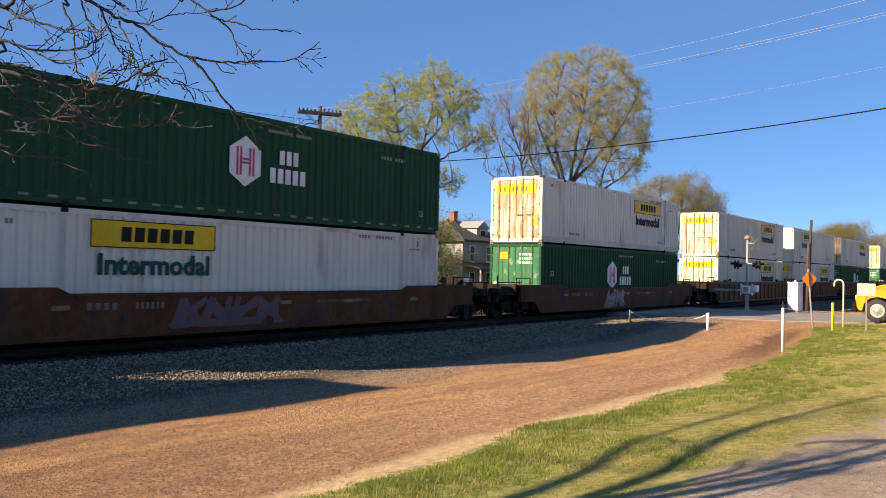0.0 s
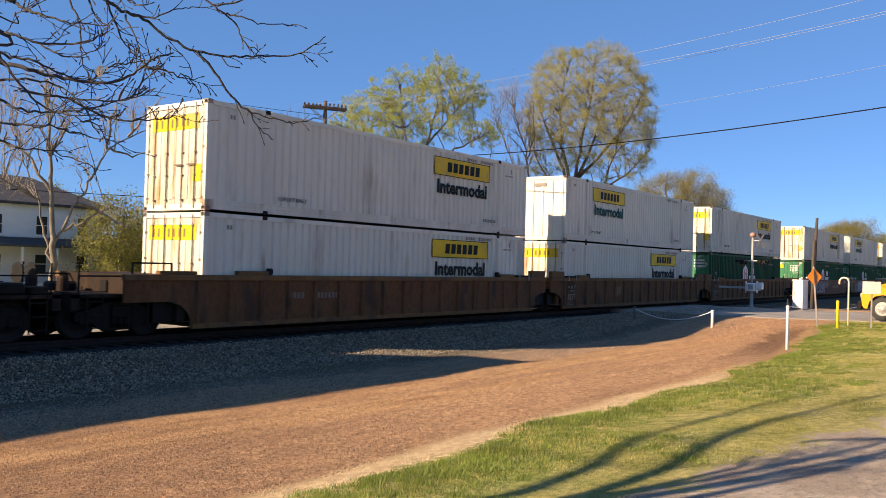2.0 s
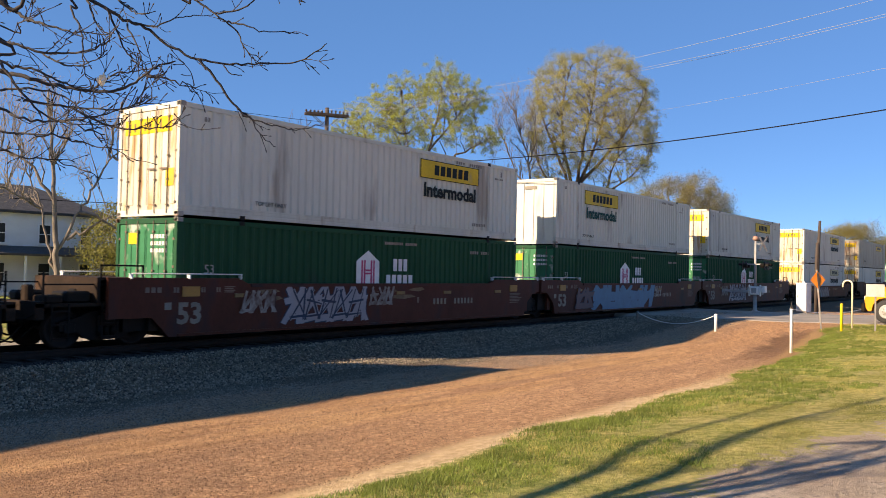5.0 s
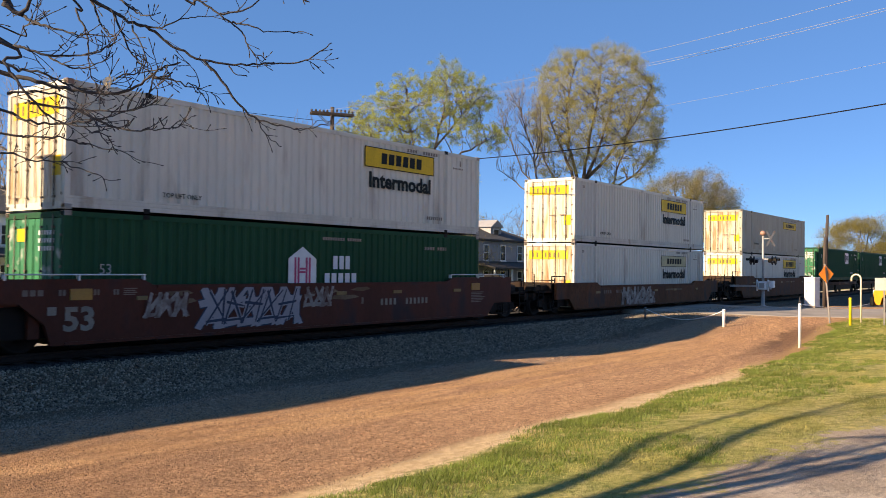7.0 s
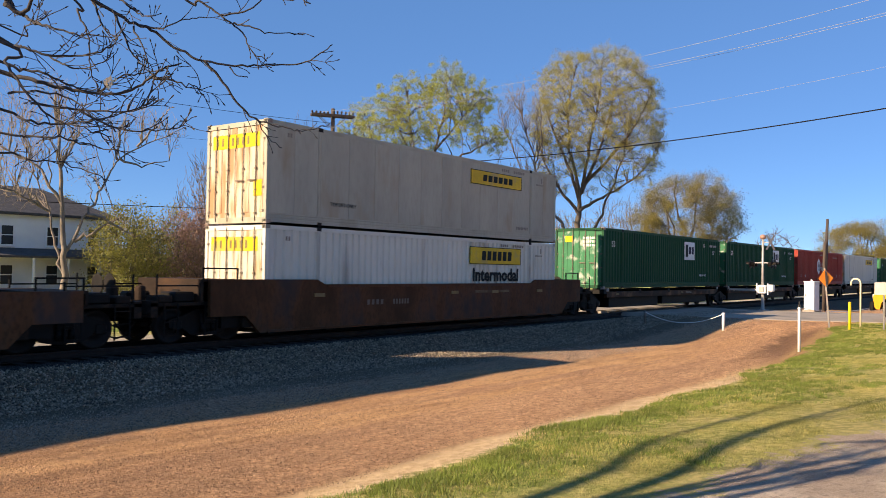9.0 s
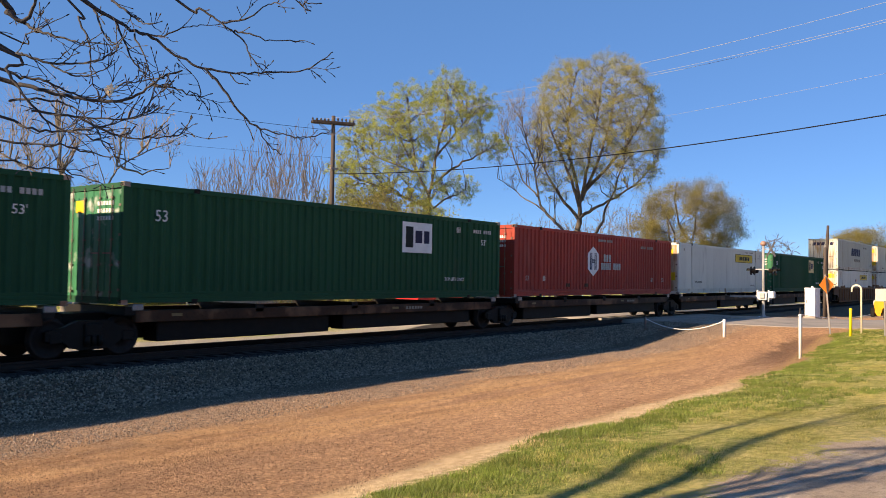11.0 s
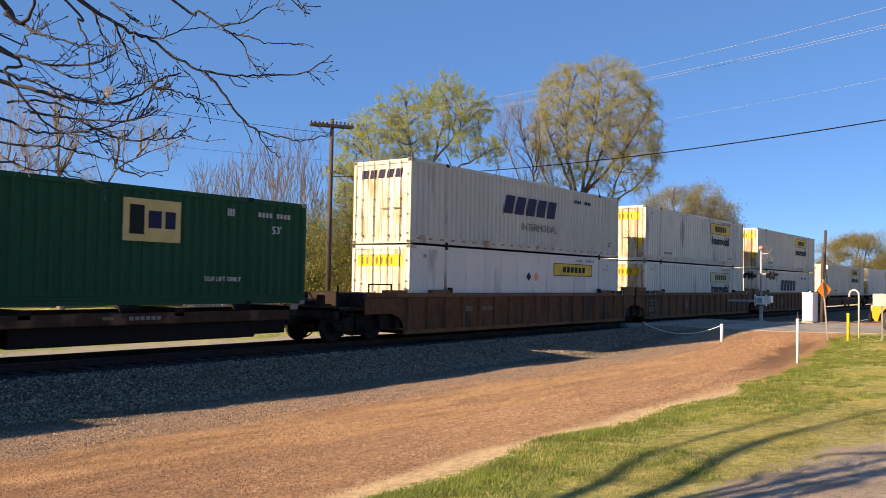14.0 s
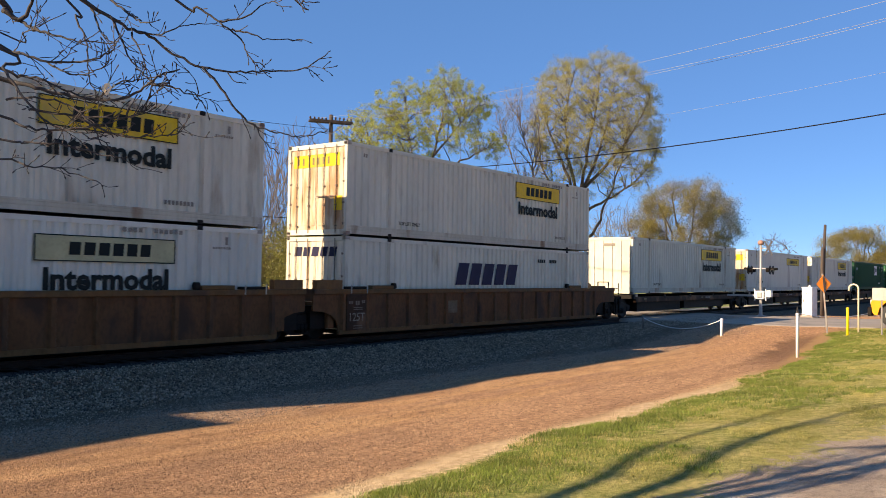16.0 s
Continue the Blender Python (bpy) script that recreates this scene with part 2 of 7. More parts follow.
    "rod": material("rusty lock rod", (0.15, 0.105, 0.075), 0.6, vary=0.3, bump=0),
    # near black: oil plus the deep shade under the train, put into the colour
    "oil_shade": material("ballast stone darkened for oil and shade", (0.022, 0.02, 0.019), 0.9, vary=0.3, bump=0.3, island=0.4),
    "purple_graffiti": material("purple spray paint", (0.065, 0.038, 0.05), 0.5, vary=0.1, bump=0),
}


# ---------------------------------------------------------------- mesh tools
def part(name, bm, mat, parent=None, label=""):
    me = bpy.data.meshes.new(name)
    bm.to_mesh(me)
    bm.free()
    return part_mesh(name, me, mat, parent, label)


def part_mesh(name, me, mat, parent=None, label=""):
    if mat is not None and not me.materials:
        me.materials.append(M[mat] if isinstance(mat, str) else mat)
    ob = new(name, me)
    ob.parent = parent
    if label:
        ob["label"] = label
    return ob


def box(bm, x0, x1, y0, y1, z0, z1, bevel=0.0):
    v = [bm.verts.new(p) for p in ((x0, y0, z0), (x1, y0, z0), (x1, y1, z0), (x0, y1, z0), (x0, y0, z1), (x1, y0, z1), (x1, y1, z1), (x0, y1, z1))]
    f = [bm.faces.new([v[i] for i in q]) for q in ((3, 2, 1, 0), (4, 5, 6, 7), (0, 1, 5, 4), (1, 2, 6, 5), (2, 3, 7, 6), (3, 0, 4, 7))]
    if bevel:
        bmesh.ops.bevel(bm, geom=list({e for q in f for e in q.edges}), offset=bevel, segments=1, affect="EDGES")
    return bm


def boxes(*specs, bevel=0.0):
    bm = bmesh.new()
    for s in specs:
        box(bm, *s, bevel=bevel)
    return bm


def prism(bm, outline, y0, y1):
    """An outline in x and z drawn out along y."""
    a = [bm.verts.new((x, y0, z)) for x, z in outline]
    b = [bm.verts.new((x, y1, z)) for x, z in outline]
    n = len(outline)
    bm.faces.new(a)
    bm.faces.new(b[::-1])
    for i in range(n):
        bm.faces.new((a[i], b[i], b[(i + 1) % n], a[(i + 1) % n]))
    bmesh.ops.recalc_face_normals(bm, faces=bm.faces)
    return bm


def tube(bm, pts, radii, sides=6, cap=True):
    """A tube along points, with a radius at each."""
    pts = [Vector(p) for p in pts]
    rings = []
    side = None
    for i, p in enumerate(pts):
        d = (pts[min(i + 1, len(pts) - 1)] - pts[max(i - 1, 0)]).normalized()
        if side is None:
            side = d.orthogonal().normalized()
        side = (side - d * side.dot(d))
        side = side.normalized() if side.length > 1e-6 else d.orthogonal().normalized()
        up = d.cross(side)
        r = radii[i] if hasattr(radii, "__len__") else radii
        rings.append([bm.verts.new(p + (side * math.cos(a) + up * math.sin(a)) * r) for a in (2 * math.pi * k / sides for k in range(sides))])
    for a, b in zip(rings, rings[1:]):
        for k in range(sides):
            f = bm.faces.new((a[k], a[(k + 1) % sides], b[(k + 1) % sides], b[k]))
            f.smooth = sides > 5
    if cap and sides > 2:
        bm.faces.new(rings[0][::-1])
        bm.faces.new(rings[-1])
    return bm


def lathe(bm, profile, axis="z", sides=20, at=(0, 0, 0)):
    """A profile of (radius, height) turned round an axis."""
    rings = []
    for r, h in profile:
        ring = []
        for k in range(sides):
            a = 2 * math.pi * k / sides
            p = (r * math.cos(a), r * math.sin(a), h)
            if axis == "y":
                p = (p[0], p[2], p[1])
            elif axis == "x":
                p = (p[2], p[0], p[1])
            ring.append(bm.verts.new(Vector(p) + Vector(at)))
        rings.append(ring)
    for a, b in zip(rings, rings[1:]):
        for k in range(sides):
            f = bm.faces.new((a[k], a[(k + 1) % sides], b[(k + 1) % sides], b[k]))
            f.smooth = True
    bm.faces.new(rings[0][::-1])
    bm.faces.new(rings[-1])
    bmesh.ops.recalc_face_normals(bm, faces=bm.faces)
    return bm


def thing(name, label, category, group="", kind="", at=None):
    ob = new(name)
    ob.empty_display_size = 0.2
    if at is not None:
        ob.matrix_basis = at
    return tagged(ob, label, category, group, kind)


def scatter_mesh(name, verts, faces, places, sizes, turns, tilts=None):
    """Many copies of a small shape in one mesh. turns: about z; tilts: about x first."""
    verts, faces = np.asarray(verts, float), np.asarray(faces, int)
    n, k = len(places), len(verts)
    v = verts[None] * np.asarray(sizes, float).reshape(n, -1)[:, None, :]
    if tilts is not None:
        c, s = np.cos(tilts)[:, None], np.sin(tilts)[:, None]
        v = np.stack([v[..., 0], c * v[..., 1] - s * v[..., 2], s * v[..., 1] + c * v[..., 2]], -1)
    c, s = np.cos(turns)[:, None], np.sin(turns)[:, None]
    v = np.stack([c * v[..., 0] - s * v[..., 1], s * v[..., 0] + c * v[..., 1], v[..., 2]], -1) + np.asarray(places)[:, None, :]
    f = (faces[None] + (np.arange(n) * k)[:, None, None]).reshape(-1, faces.shape[1])
    me = bpy.data.meshes.new(name)
    me.vertices.add(n * k)
    me.vertices.foreach_set("co", v.reshape(-1))
    m = faces.shape[1]
    me.loops.add(f.size)
    me.loops.foreach_set("vertex_index", f.reshape(-1).astype(np.int32))
    me.polygons.add(len(f))
    me.polygons.foreach_set("loop_start", np.arange(0, f.size, m, dtype=np.int32))
    me.update(calc_edges=True)
    return me


_text_made = {}


def text_mesh(words, size, width=None):
    """Words in the built-in font as a mesh, from the lower left corner, in x and z, facing -y."""
    key = (words, size, width)
    if key not in _text_made:
        cu = bpy.data.curves.new("lettering", "FONT")
        cu.body, cu.size, cu.extrude, cu.resolution_u, cu.offset = words, size, 0.003, 2, size * (0.034 if size > 0.5 else 0.0)
        ob = new("lettering", cu)
        bpy.context.view_layer.update()
        me = bpy.data.meshes.new_from_object(ob.evaluated_get(bpy.context.evaluated_depsgraph_get()))
        bpy.data.objects.remove(ob)
        w = max(v.co.x for v in me.vertices)
        k = (width / w) if width else 1
        for v in me.vertices:
            v.co = (v.co.x * k, -v.co.z, v.co.y)
        _text_made[key] = me
    return _text_made[key].copy()


def words_on(name, words, size, x, y, z, mat, parent, width=None, label=""):
    ob = part_mesh(name, text_mesh(words, size, width), mat, parent, label)
    ob.location = (x, y, z)
    return ob


# ---------------------------------------------------------------- ground and track
def smooth(a, b, v):
    t = np.clip((v - a) / (b - a), 0, 1)
    return t * t * (3 - 2 * t)


def lip_y(x):
    """Where the gravel ends and the sandy lip of the grass begins."""
    return -13.4 + 2.2 * smooth(17, 37, x)


def paving_y(x):
    return -16.65 - 0.22 * (np.clip(x, 5, 13) - 8)


def ground_z(x, y):
    x, y = np.asarray(x, float), np.asarray(y, float)
    open_z = np.interp(y, [-400, -60, -19, -14, -9, -5, -3.6, -2.2, -1.8, 1.8, 3.4, 5, 8, 13, 60, 400], [0.8, 0.6, 0.5, 0.1, -0.4, -0.48, -0.38, -0.09, -0.07, -0.07, -0.62, -0.76, -0.74, -0.4, -0.2, 0.3])
    road_z = np.interp(y, [-60, -14, -9, -2.4, -1.9, 1.9, 2.4, 10, 60], [0.35, 0.22, 0.09, 0.06, -0.07, -0.07, 0.06, -0.2, -0.2])
    k = smooth(29, 39, x) * (1 - smooth(54, 66, x))
    z = open_z * (1 - k) + road_z * k
    bumps = 0.03 * np.sin(x * 0.9 + 1.3 * np.sin(y * 0.7)) * np.cos(y * 1.1 + x * 0.3) * (smooth(2.4, 4.5, np.abs(y)))
    ditch = 0.13 * np.exp(-((y - lip_y(x) - 0.75 * smooth(20, 33, x)) / 0.42) ** 2) * smooth(19, 26, x) * (1 - smooth(34, 37.5, x))
    return z + bumps * (1 - k) - ditch


def ground_material():
    m = bpy.data.materials.new("ground of ballast, brown gravel, grass and worn paving")
    m.use_nodes = True
    n, l = m.node_tree.nodes, m.node_tree.links
    b = n["Principled BSDF"]
    b.inputs["Roughness"].default_value = 0.95
    b.inputs["Specular IOR Level"].default_value = 0.2
    pos = n.new("ShaderNodeTexCoord").outputs["Object"]
    sep = n.new("ShaderNodeSeparateXYZ")
    l.new(pos, sep.inputs[0])

    def noise_tex(s, detail=4, rough=0.55):
        t = n.new("ShaderNodeTexNoise")
        t.inputs["Scale"].default_value, t.inputs["Detail"].default_value, t.inputs["Roughness"].default_value = s, detail, rough
        l.new(pos, t.inputs["Vector"])
        return t.outputs["Fac"]

    def math_node(op, a, c=None, d=None):
        x = n.new("ShaderNodeMath")
        x.operation = op
        for i, v in enumerate((a, c, d)):
            if v is None:
                continue
            if isinstance(v, (int, float)):
                x.inputs[i].default_value = v
            else:
                l.new(v, x.inputs[i])
        return x.outputs[0]

    def step(v, lo, hi):
        r = n.new("ShaderNodeMapRange")
        r.interpolation_type = "SMOOTHSTEP"
        r.inputs["From Min"].default_value, r.inputs["From Max"].default_value = lo, hi
        l.new(v, r.inputs["Value"])
        return r.outputs["Result"]

    def mix(a, c, fac):
        x = n.new("ShaderNodeMix")
        x.data_type = "RGBA"
        for sock, v in ((x.inputs[0], fac), (x.inputs[6], a), (x.inputs[7], c)):
            if isinstance(v, tuple):
                sock.default_value = (*v, 1)
            elif isinstance(v, (int, float)):
                sock.default_value = v
            else:
                l.new(v, sock)
        return x.outputs[2]

    def streaks(sx, sy):
        mp = n.new("ShaderNodeMapping")
        mp.inputs["Scale"].default_value = (sx, sy, 1)
        l.new(pos, mp.inputs["Vector"])
        t = n.new("ShaderNodeTexNoise")
        t.inputs["Scale"].default_value, t.inputs["Detail"].default_value = 1.0, 5
        l.new(mp.outputs["Vector"], t.inputs["Vector"])
        return t.outputs["Fac"]

    n5 = streaks(0.12, 1.5)
    n1, n2, n3, n4 = noise_tex(0.35), noise_tex(1.3, 6), noise_tex(9, 5, 0.65), noise_tex(45, 4, 0.7)
    n6, n7 = noise_tex(22, 5, 0.75), noise_tex(0.55, 3)
    wob = math_node("ADD", math_node("MULTIPLY", math_node("SUBTRACT", n1, 0.5), 1.2), math_node("MULTIPLY", math_node("SUBTRACT", n2, 0.5), 1.6))
    y = math_node("ADD", sep.outputs[1], wob)
    calm_y = math_node("ADD", sep.outputs[1], math_node("MULTIPLY", wob, 0.22))
    # the grass edge swings towards the track along x
    edge = math_node("SUBTRACT", calm_y, math_node("MULTIPLY", step(sep.outputs[0], 17, 37), 2.2))
    px = sep.outputs[0]
    n9, far_x = streaks(0.5, 2.6), step(px, 17, 30)

    def both(*v):
        out = v[0]
        for q in v[1:]:
            out = math_node("MULTIPLY", out, q)
        return out

    # dry yellow sward, with green where it is lush
    grass = mix(mix((0.31, 0.33, 0.075), (0.64, 0.54, 0.20), step(n2, 0.38, 0.60)), mix((0.18, 0.21, 0.045), (0.68, 0.57, 0.24), step(n3, 0.38, 0.63)), 0.5)
    lush = both(step(n7, 0.47, 0.57), step(edge, -16.4, -14.2))
    grass = mix(grass, mix((0.15, 0.25, 0.04), (0.33, 0.40, 0.08), step(n3, 0.35, 0.65)), math_node("MULTIPLY", lush, 0.8))
    # gravel verge: pinkish chips near, an ochre trodden band along the ballast, reddish soil towards the road
    chips = mix((0.20, 0.095, 0.048), (0.90, 0.57, 0.34), step(n6, 0.39, 0.61))
    gravel = mix(mix((0.54, 0.28, 0.13), (0.76, 0.43, 0.21), step(n2, 0.35, 0.65)), chips, 0.6)
    gravel = mix(gravel, mix((0.26, 0.13, 0.07), (0.86, 0.56, 0.34), step(n3, 0.40, 0.60)), 0.4)
    band = both(step(y, -11.2, -9.6), step(y, -6.9, -7.9), step(n5, 0.36, 0.52))
    gravel = mix(gravel, mix((0.46, 0.245, 0.105), (0.76, 0.45, 0.21), step(n9, 0.36, 0.62)), math_node("MULTIPLY", band, 0.55))
    gravel = mix(gravel, (0.27, 0.14, 0.08), both(step(n5, 0.47, 0.35), 0.3))
    gravel = mix(gravel, (0.25, 0.13, 0.072), both(step(n9, 0.46, 0.34), step(px, 26, 18), 0.2))
    gravel = mix(gravel, (0.74, 0.47, 0.27), both(step(n9, 0.58, 0.7), step(calm_y, -7.6, -9.0), 0.35))
    gravel = mix(gravel, mix((0.16, 0.085, 0.05), (0.42, 0.25, 0.15), step(n6, 0.36, 0.64)), both(step(px, 12, 4.5), math_node("ADD", 0.2, math_node("MULTIPLY", step(n2, 0.4, 0.6), 0.5))))
    gravel = mix(gravel, mix((0.38, 0.19, 0.095), (0.76, 0.43, 0.225), step(n3, 0.34, 0.66)), both(far_x, step(edge, -9.2, -11.0), 0.7))
    gravel = mix(gravel, (0.13, 0.068, 0.04), both(far_x, step(math_node("ADD", edge, math_node("MULTIPLY", n2, 0.8)), -11.7, -12.2), step(px, 37, 34), 0.7))
    # pale stones spilt from the ballast over the near edge of the verge
    gravel = mix(gravel, mix((0.13, 0.09, 0.065), (0.58, 0.44, 0.32), step(n6, 0.36, 0.64)), both(step(math_node("ADD", y, math_node("MULTIPLY", math_node("SUBTRACT", n3, 0.5), 2.4)), -8.6, -6.0), 0.75))
    sand = mix((0.70, 0.48, 0.26), (0.95, 0.73, 0.45), step(n3, 0.3, 0.7))
    stones = mix((0.062, 0.05, 0.036), (0.22, 0.18, 0.13), step(n4, 0.3, 0.7))
    paving = mix(mix((0.52, 0.40, 0.30), (0.76, 0.63, 0.51), step(n2, 0.4, 0.6)), (0.22, 0.17, 0.13), math_node("MULTIPLY", step(n3, 0.48, 0.7), 0.7))
    paving = mix(paving, mix((0.26, 0.22, 0.19), (0.7, 0.62, 0.55), step(n4, 0.35, 0.65)), 0.3)
    pale = mix((0.42, 0.36, 0.28), (0.55, 0.49, 0.40), n3)
    kerb = math_node("ADD", calm_y, math_node("MULTIPLY", math_node("MINIMUM", math_node("MAXIMUM", px, 5.0), 13.0), 0.22))
    col = mix(paving, grass, step(math_node("ADD", kerb, math_node("ADD", math_node("MULTIPLY", math_node("SUBTRACT", n3, 0.5), 1.3), math_node("MULTIPLY", math_node("SUBTRACT", n2, 0.5), 1.7))), -15.1, -14.75))
    near = math_node("ADD", edge, math_node("MULTIPLY", math_node("SUBTRACT", n3, 0.5), 0.5))
    col = mix(col, mix(sand, (0.46, 0.28, 0.13), step(px, 14, 22)), step(near, -14.05, -13.85))
    col = mix(col, gravel, step(math_node("ADD", edge, math_node("MULTIPLY", math_node("SUBTRACT", n3, 0.5), 0.5)), -13.6, -13.2))
    col = mix(col, stones, step(y, -6.1, -5.2))
    # track bed: oil and the train's deep shade painted as one near-black colour
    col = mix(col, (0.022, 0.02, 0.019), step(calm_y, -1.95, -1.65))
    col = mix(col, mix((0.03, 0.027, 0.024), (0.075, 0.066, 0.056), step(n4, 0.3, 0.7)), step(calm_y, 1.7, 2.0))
    col = mix(col, pale, step(calm_y, 7.6, 8.0))
    col = mix(col, grass, step(y, 9.5, 10.5))
    l.new(col, b.inputs["Base Color"])
    bp = n.new("ShaderNodeBump")
    bp.inputs["Strength"].default_value, bp.inputs["Distance"].default_value = 1.0, 0.14
    l.new(math_node("ADD", math_node("ADD", math_node("MULTIPLY", n4, 0.6), math_node("MULTIPLY", n6, 0.9)), math_node("MULTIPLY", n3, 0.8)), bp.inputs["Height"])
    l.new(bp.outputs["Normal"], b.inputs["Normal"])
    return m


def ground():
    xs = np.unique(np.concatenate([-np.geomspace(12, 2500, 22), np.arange(-12, 70, 0.5), np.geomspace(70, 2500, 24)]))
    ys = np.unique(np.concatenate([-np.geomspace(26, 2500, 20), np.arange(-26, 14, 0.35), np.geomspace(14.2, 2500, 24)]))
    X, Y = np.meshgrid(xs, ys)
    V = np.stack([X, Y, ground_z(X, Y)], -1).reshape(-1, 3)
    i = np.arange(len(xs) * len(ys)).reshape(len(ys), len(xs))
    F = np.stack([i[:-1, :-1], i[:-1, 1:], i[1:, 1:], i[1:, :-1]], -1).reshape(-1, 4)
    me = bpy.data.meshes.new("ground")
    me.from_pydata(V.tolist(), [], F.tolist())
    me.shade_smooth()
    return tagged(part_mesh("ground", me, ground_material()), "brown gravel verge, mown grass and worn paving beside the railway", "ground", kind="structure")


ground()


def road():
    """The side road that crosses the track on the level."""
    bm = bmesh.new()
    ys = list(np.arange(-60, -2.2, 1.0)) + [-2.2, -1.0, -0.85, -0.6, 0.6, 0.85, 1.0, 2.2] + list(np.arange(3, 120, 1.5))
    rows = []
    for y in ys:
        z = max(float(ground_z(45, y)), 0.09 if abs(y) < 3 else -9) + 0.03
        w = 0.12 * math.sin(y * 1.7)
        rows.append([bm.verts.new((x, y, z - (0.25 if k in (0, 3) else 0))) for k, x in enumerate((39.6 + w, 39.9 + w, 50.3 - w, 50.6 - w))])
    for a, b in zip(rows, rows[1:]):
        for k in range(3):
            bm.faces.new((a[k], a[k + 1], b[k + 1], b[k]))
    bmesh.ops.recalc_face_normals(bm, faces=bm.faces)
    return tagged(part("road", bm, "asphalt"), "pale worn asphalt side road crossing the railway", "road", kind="structure")


road()


def track():
    t = thing("railway_track", "single railway track of steel rails on dark wooden ties", "track", kind="structure", at=pose(0, 0, 0.14))
    head = [(-0.037, 0), (-0.037, -0.04), (-0.009, -0.055), (-0.009, -0.14), (-0.07, -0.16), (-0.07, -0.175), (0.07, -0.175), (0.07, -0.16), (0.009, -0.14), (0.009, -0.055), (0.037, -0.04), (0.037, 0)]
    for y in (-0.755, 0.755):
        bm = bmesh.new()
        a = [bm.verts.new((-80, y + p, z)) for p, z in head]
        b = [bm.verts.new((420, y + p, z)) for p, z in head]
        bm.faces.new(a), bm.faces.new(b[::-1])
        for i in range(len(head)):
            bm.faces.new((a[i], b[i], b[(i + 1) % len(head)], a[(i + 1) % len(head)]))
        bmesh.ops.recalc_face_normals(bm, faces=bm.faces)
        part("rail", bm, "rail", t)
    tie = None
    for i in range(230):
        if tie is None:
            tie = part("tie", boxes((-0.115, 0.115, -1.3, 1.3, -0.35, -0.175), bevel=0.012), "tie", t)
            ob = tie
        else:
            ob = part_mesh("tie", tie.data, None, t)
        ob.location = (-10 + 0.52 * i, 0.04 * math.sin(i * 7.3), 0)
    return t


track()

# ballast stones: low-poly lumps
LUMP_V = [(0.9, 0.2, 0.1), (-0.8, 0.3, 0.05), (0.1, 0.85, -0.1), (-0.1, -0.9, 0.1), (0.15, 0.1, 0.75), (-0.1, -0.1, -0.7)]
LUMP_F = [(0, 2, 4), (2, 1, 4), (1, 3, 4), (3, 0, 4), (2, 0, 5), (1, 2, 5), (3, 1, 5), (0, 3, 5)]


CHIP_V = [(0.9, 0.2, -0.1), (0.1, 0.85, -0.1), (-0.8, 0.3, -0.1), (-0.1, -0.9, -0.1), (0.15, 0.1, 1.05)]
CHIP_F = [(0, 1, 4), (1, 2, 4), (2, 3, 4), (3, 0, 4)]


def stones(name, label, mat, n, xr, yr, size, chips=False):
    rng = np.random.default_rng(len(name) * 7 + n)
    u = rng.random(n) ** (2.8 if chips else 1.5)
    x = np.where(rng.random(n) < 0.06, rng.uniform(-9, xr[0], n), xr[0] + (xr[1] - xr[0]) * u)
    y = rng.uniform(yr[0], yr[1], n)
    if chips:       # none on the sand strip and the grass
        ok = y > -13.34 + 2.2 * smooth(17, 37, x) + 0.1 * np.sin(x * 1.7) - 0.2 * smooth(10, 22, x) + rng.normal(0, 0.05, n)
        ok &= (x < 20) | (rng.random(n) < 0.3) | (y > -7.6)
        x, y, n = x[ok], y[ok], int(ok.sum())
    s = rng.uniform(size[0], size[1], (n, 1)) * rng.uniform(0.7, 1.3, (n, 3)) * (1 + np.clip(x, 0, 30)[:, None] / 80)
    p = np.stack([x, y, ground_z(x, y) + s[:, 2] * 0.25], -1)
    me = scatter_mesh(name, CHIP_V if chips else LUMP_V, CHIP_F if chips else LUMP_F, p, s, rng.uniform(0, 6.28, n), rng.uniform(-0.8, 0.8, n))
    return tagged(part_mesh(name, me, mat), label, "gravel", kind="stuff")


stones("ballast_stones", "loose grey crushed stone shouldering the track", "stone", 44000, (3, 48), (-4.7, -1.7), (0.017, 0.036))
stones("foot_stones", "small grey stones and dirt at the foot of the ballast", "stone", 22000, (2.5, 46), (-5.9, -4.4), (0.008, 0.02), True)
stones("track_bed_stones", "crushed stone between the ties, coloured near black for oil and the train's shade", "oil_shade", 7000, (3, 48), (-1.85, -1.25), (0.022, 0.04))
stones("gravel_chips", "scattered brown gravel chips on the verge", "grit", 70000, (2.5, 26), (-13.6, -5.6), (0.004, 0.0105), True)
stones("shoulder_stones", "mixed grey and pink stones at the foot of the ballast", "grit_grey", 26000, (2.5, 44), (-7.6, -5.3), (0.006, 0.017), True)


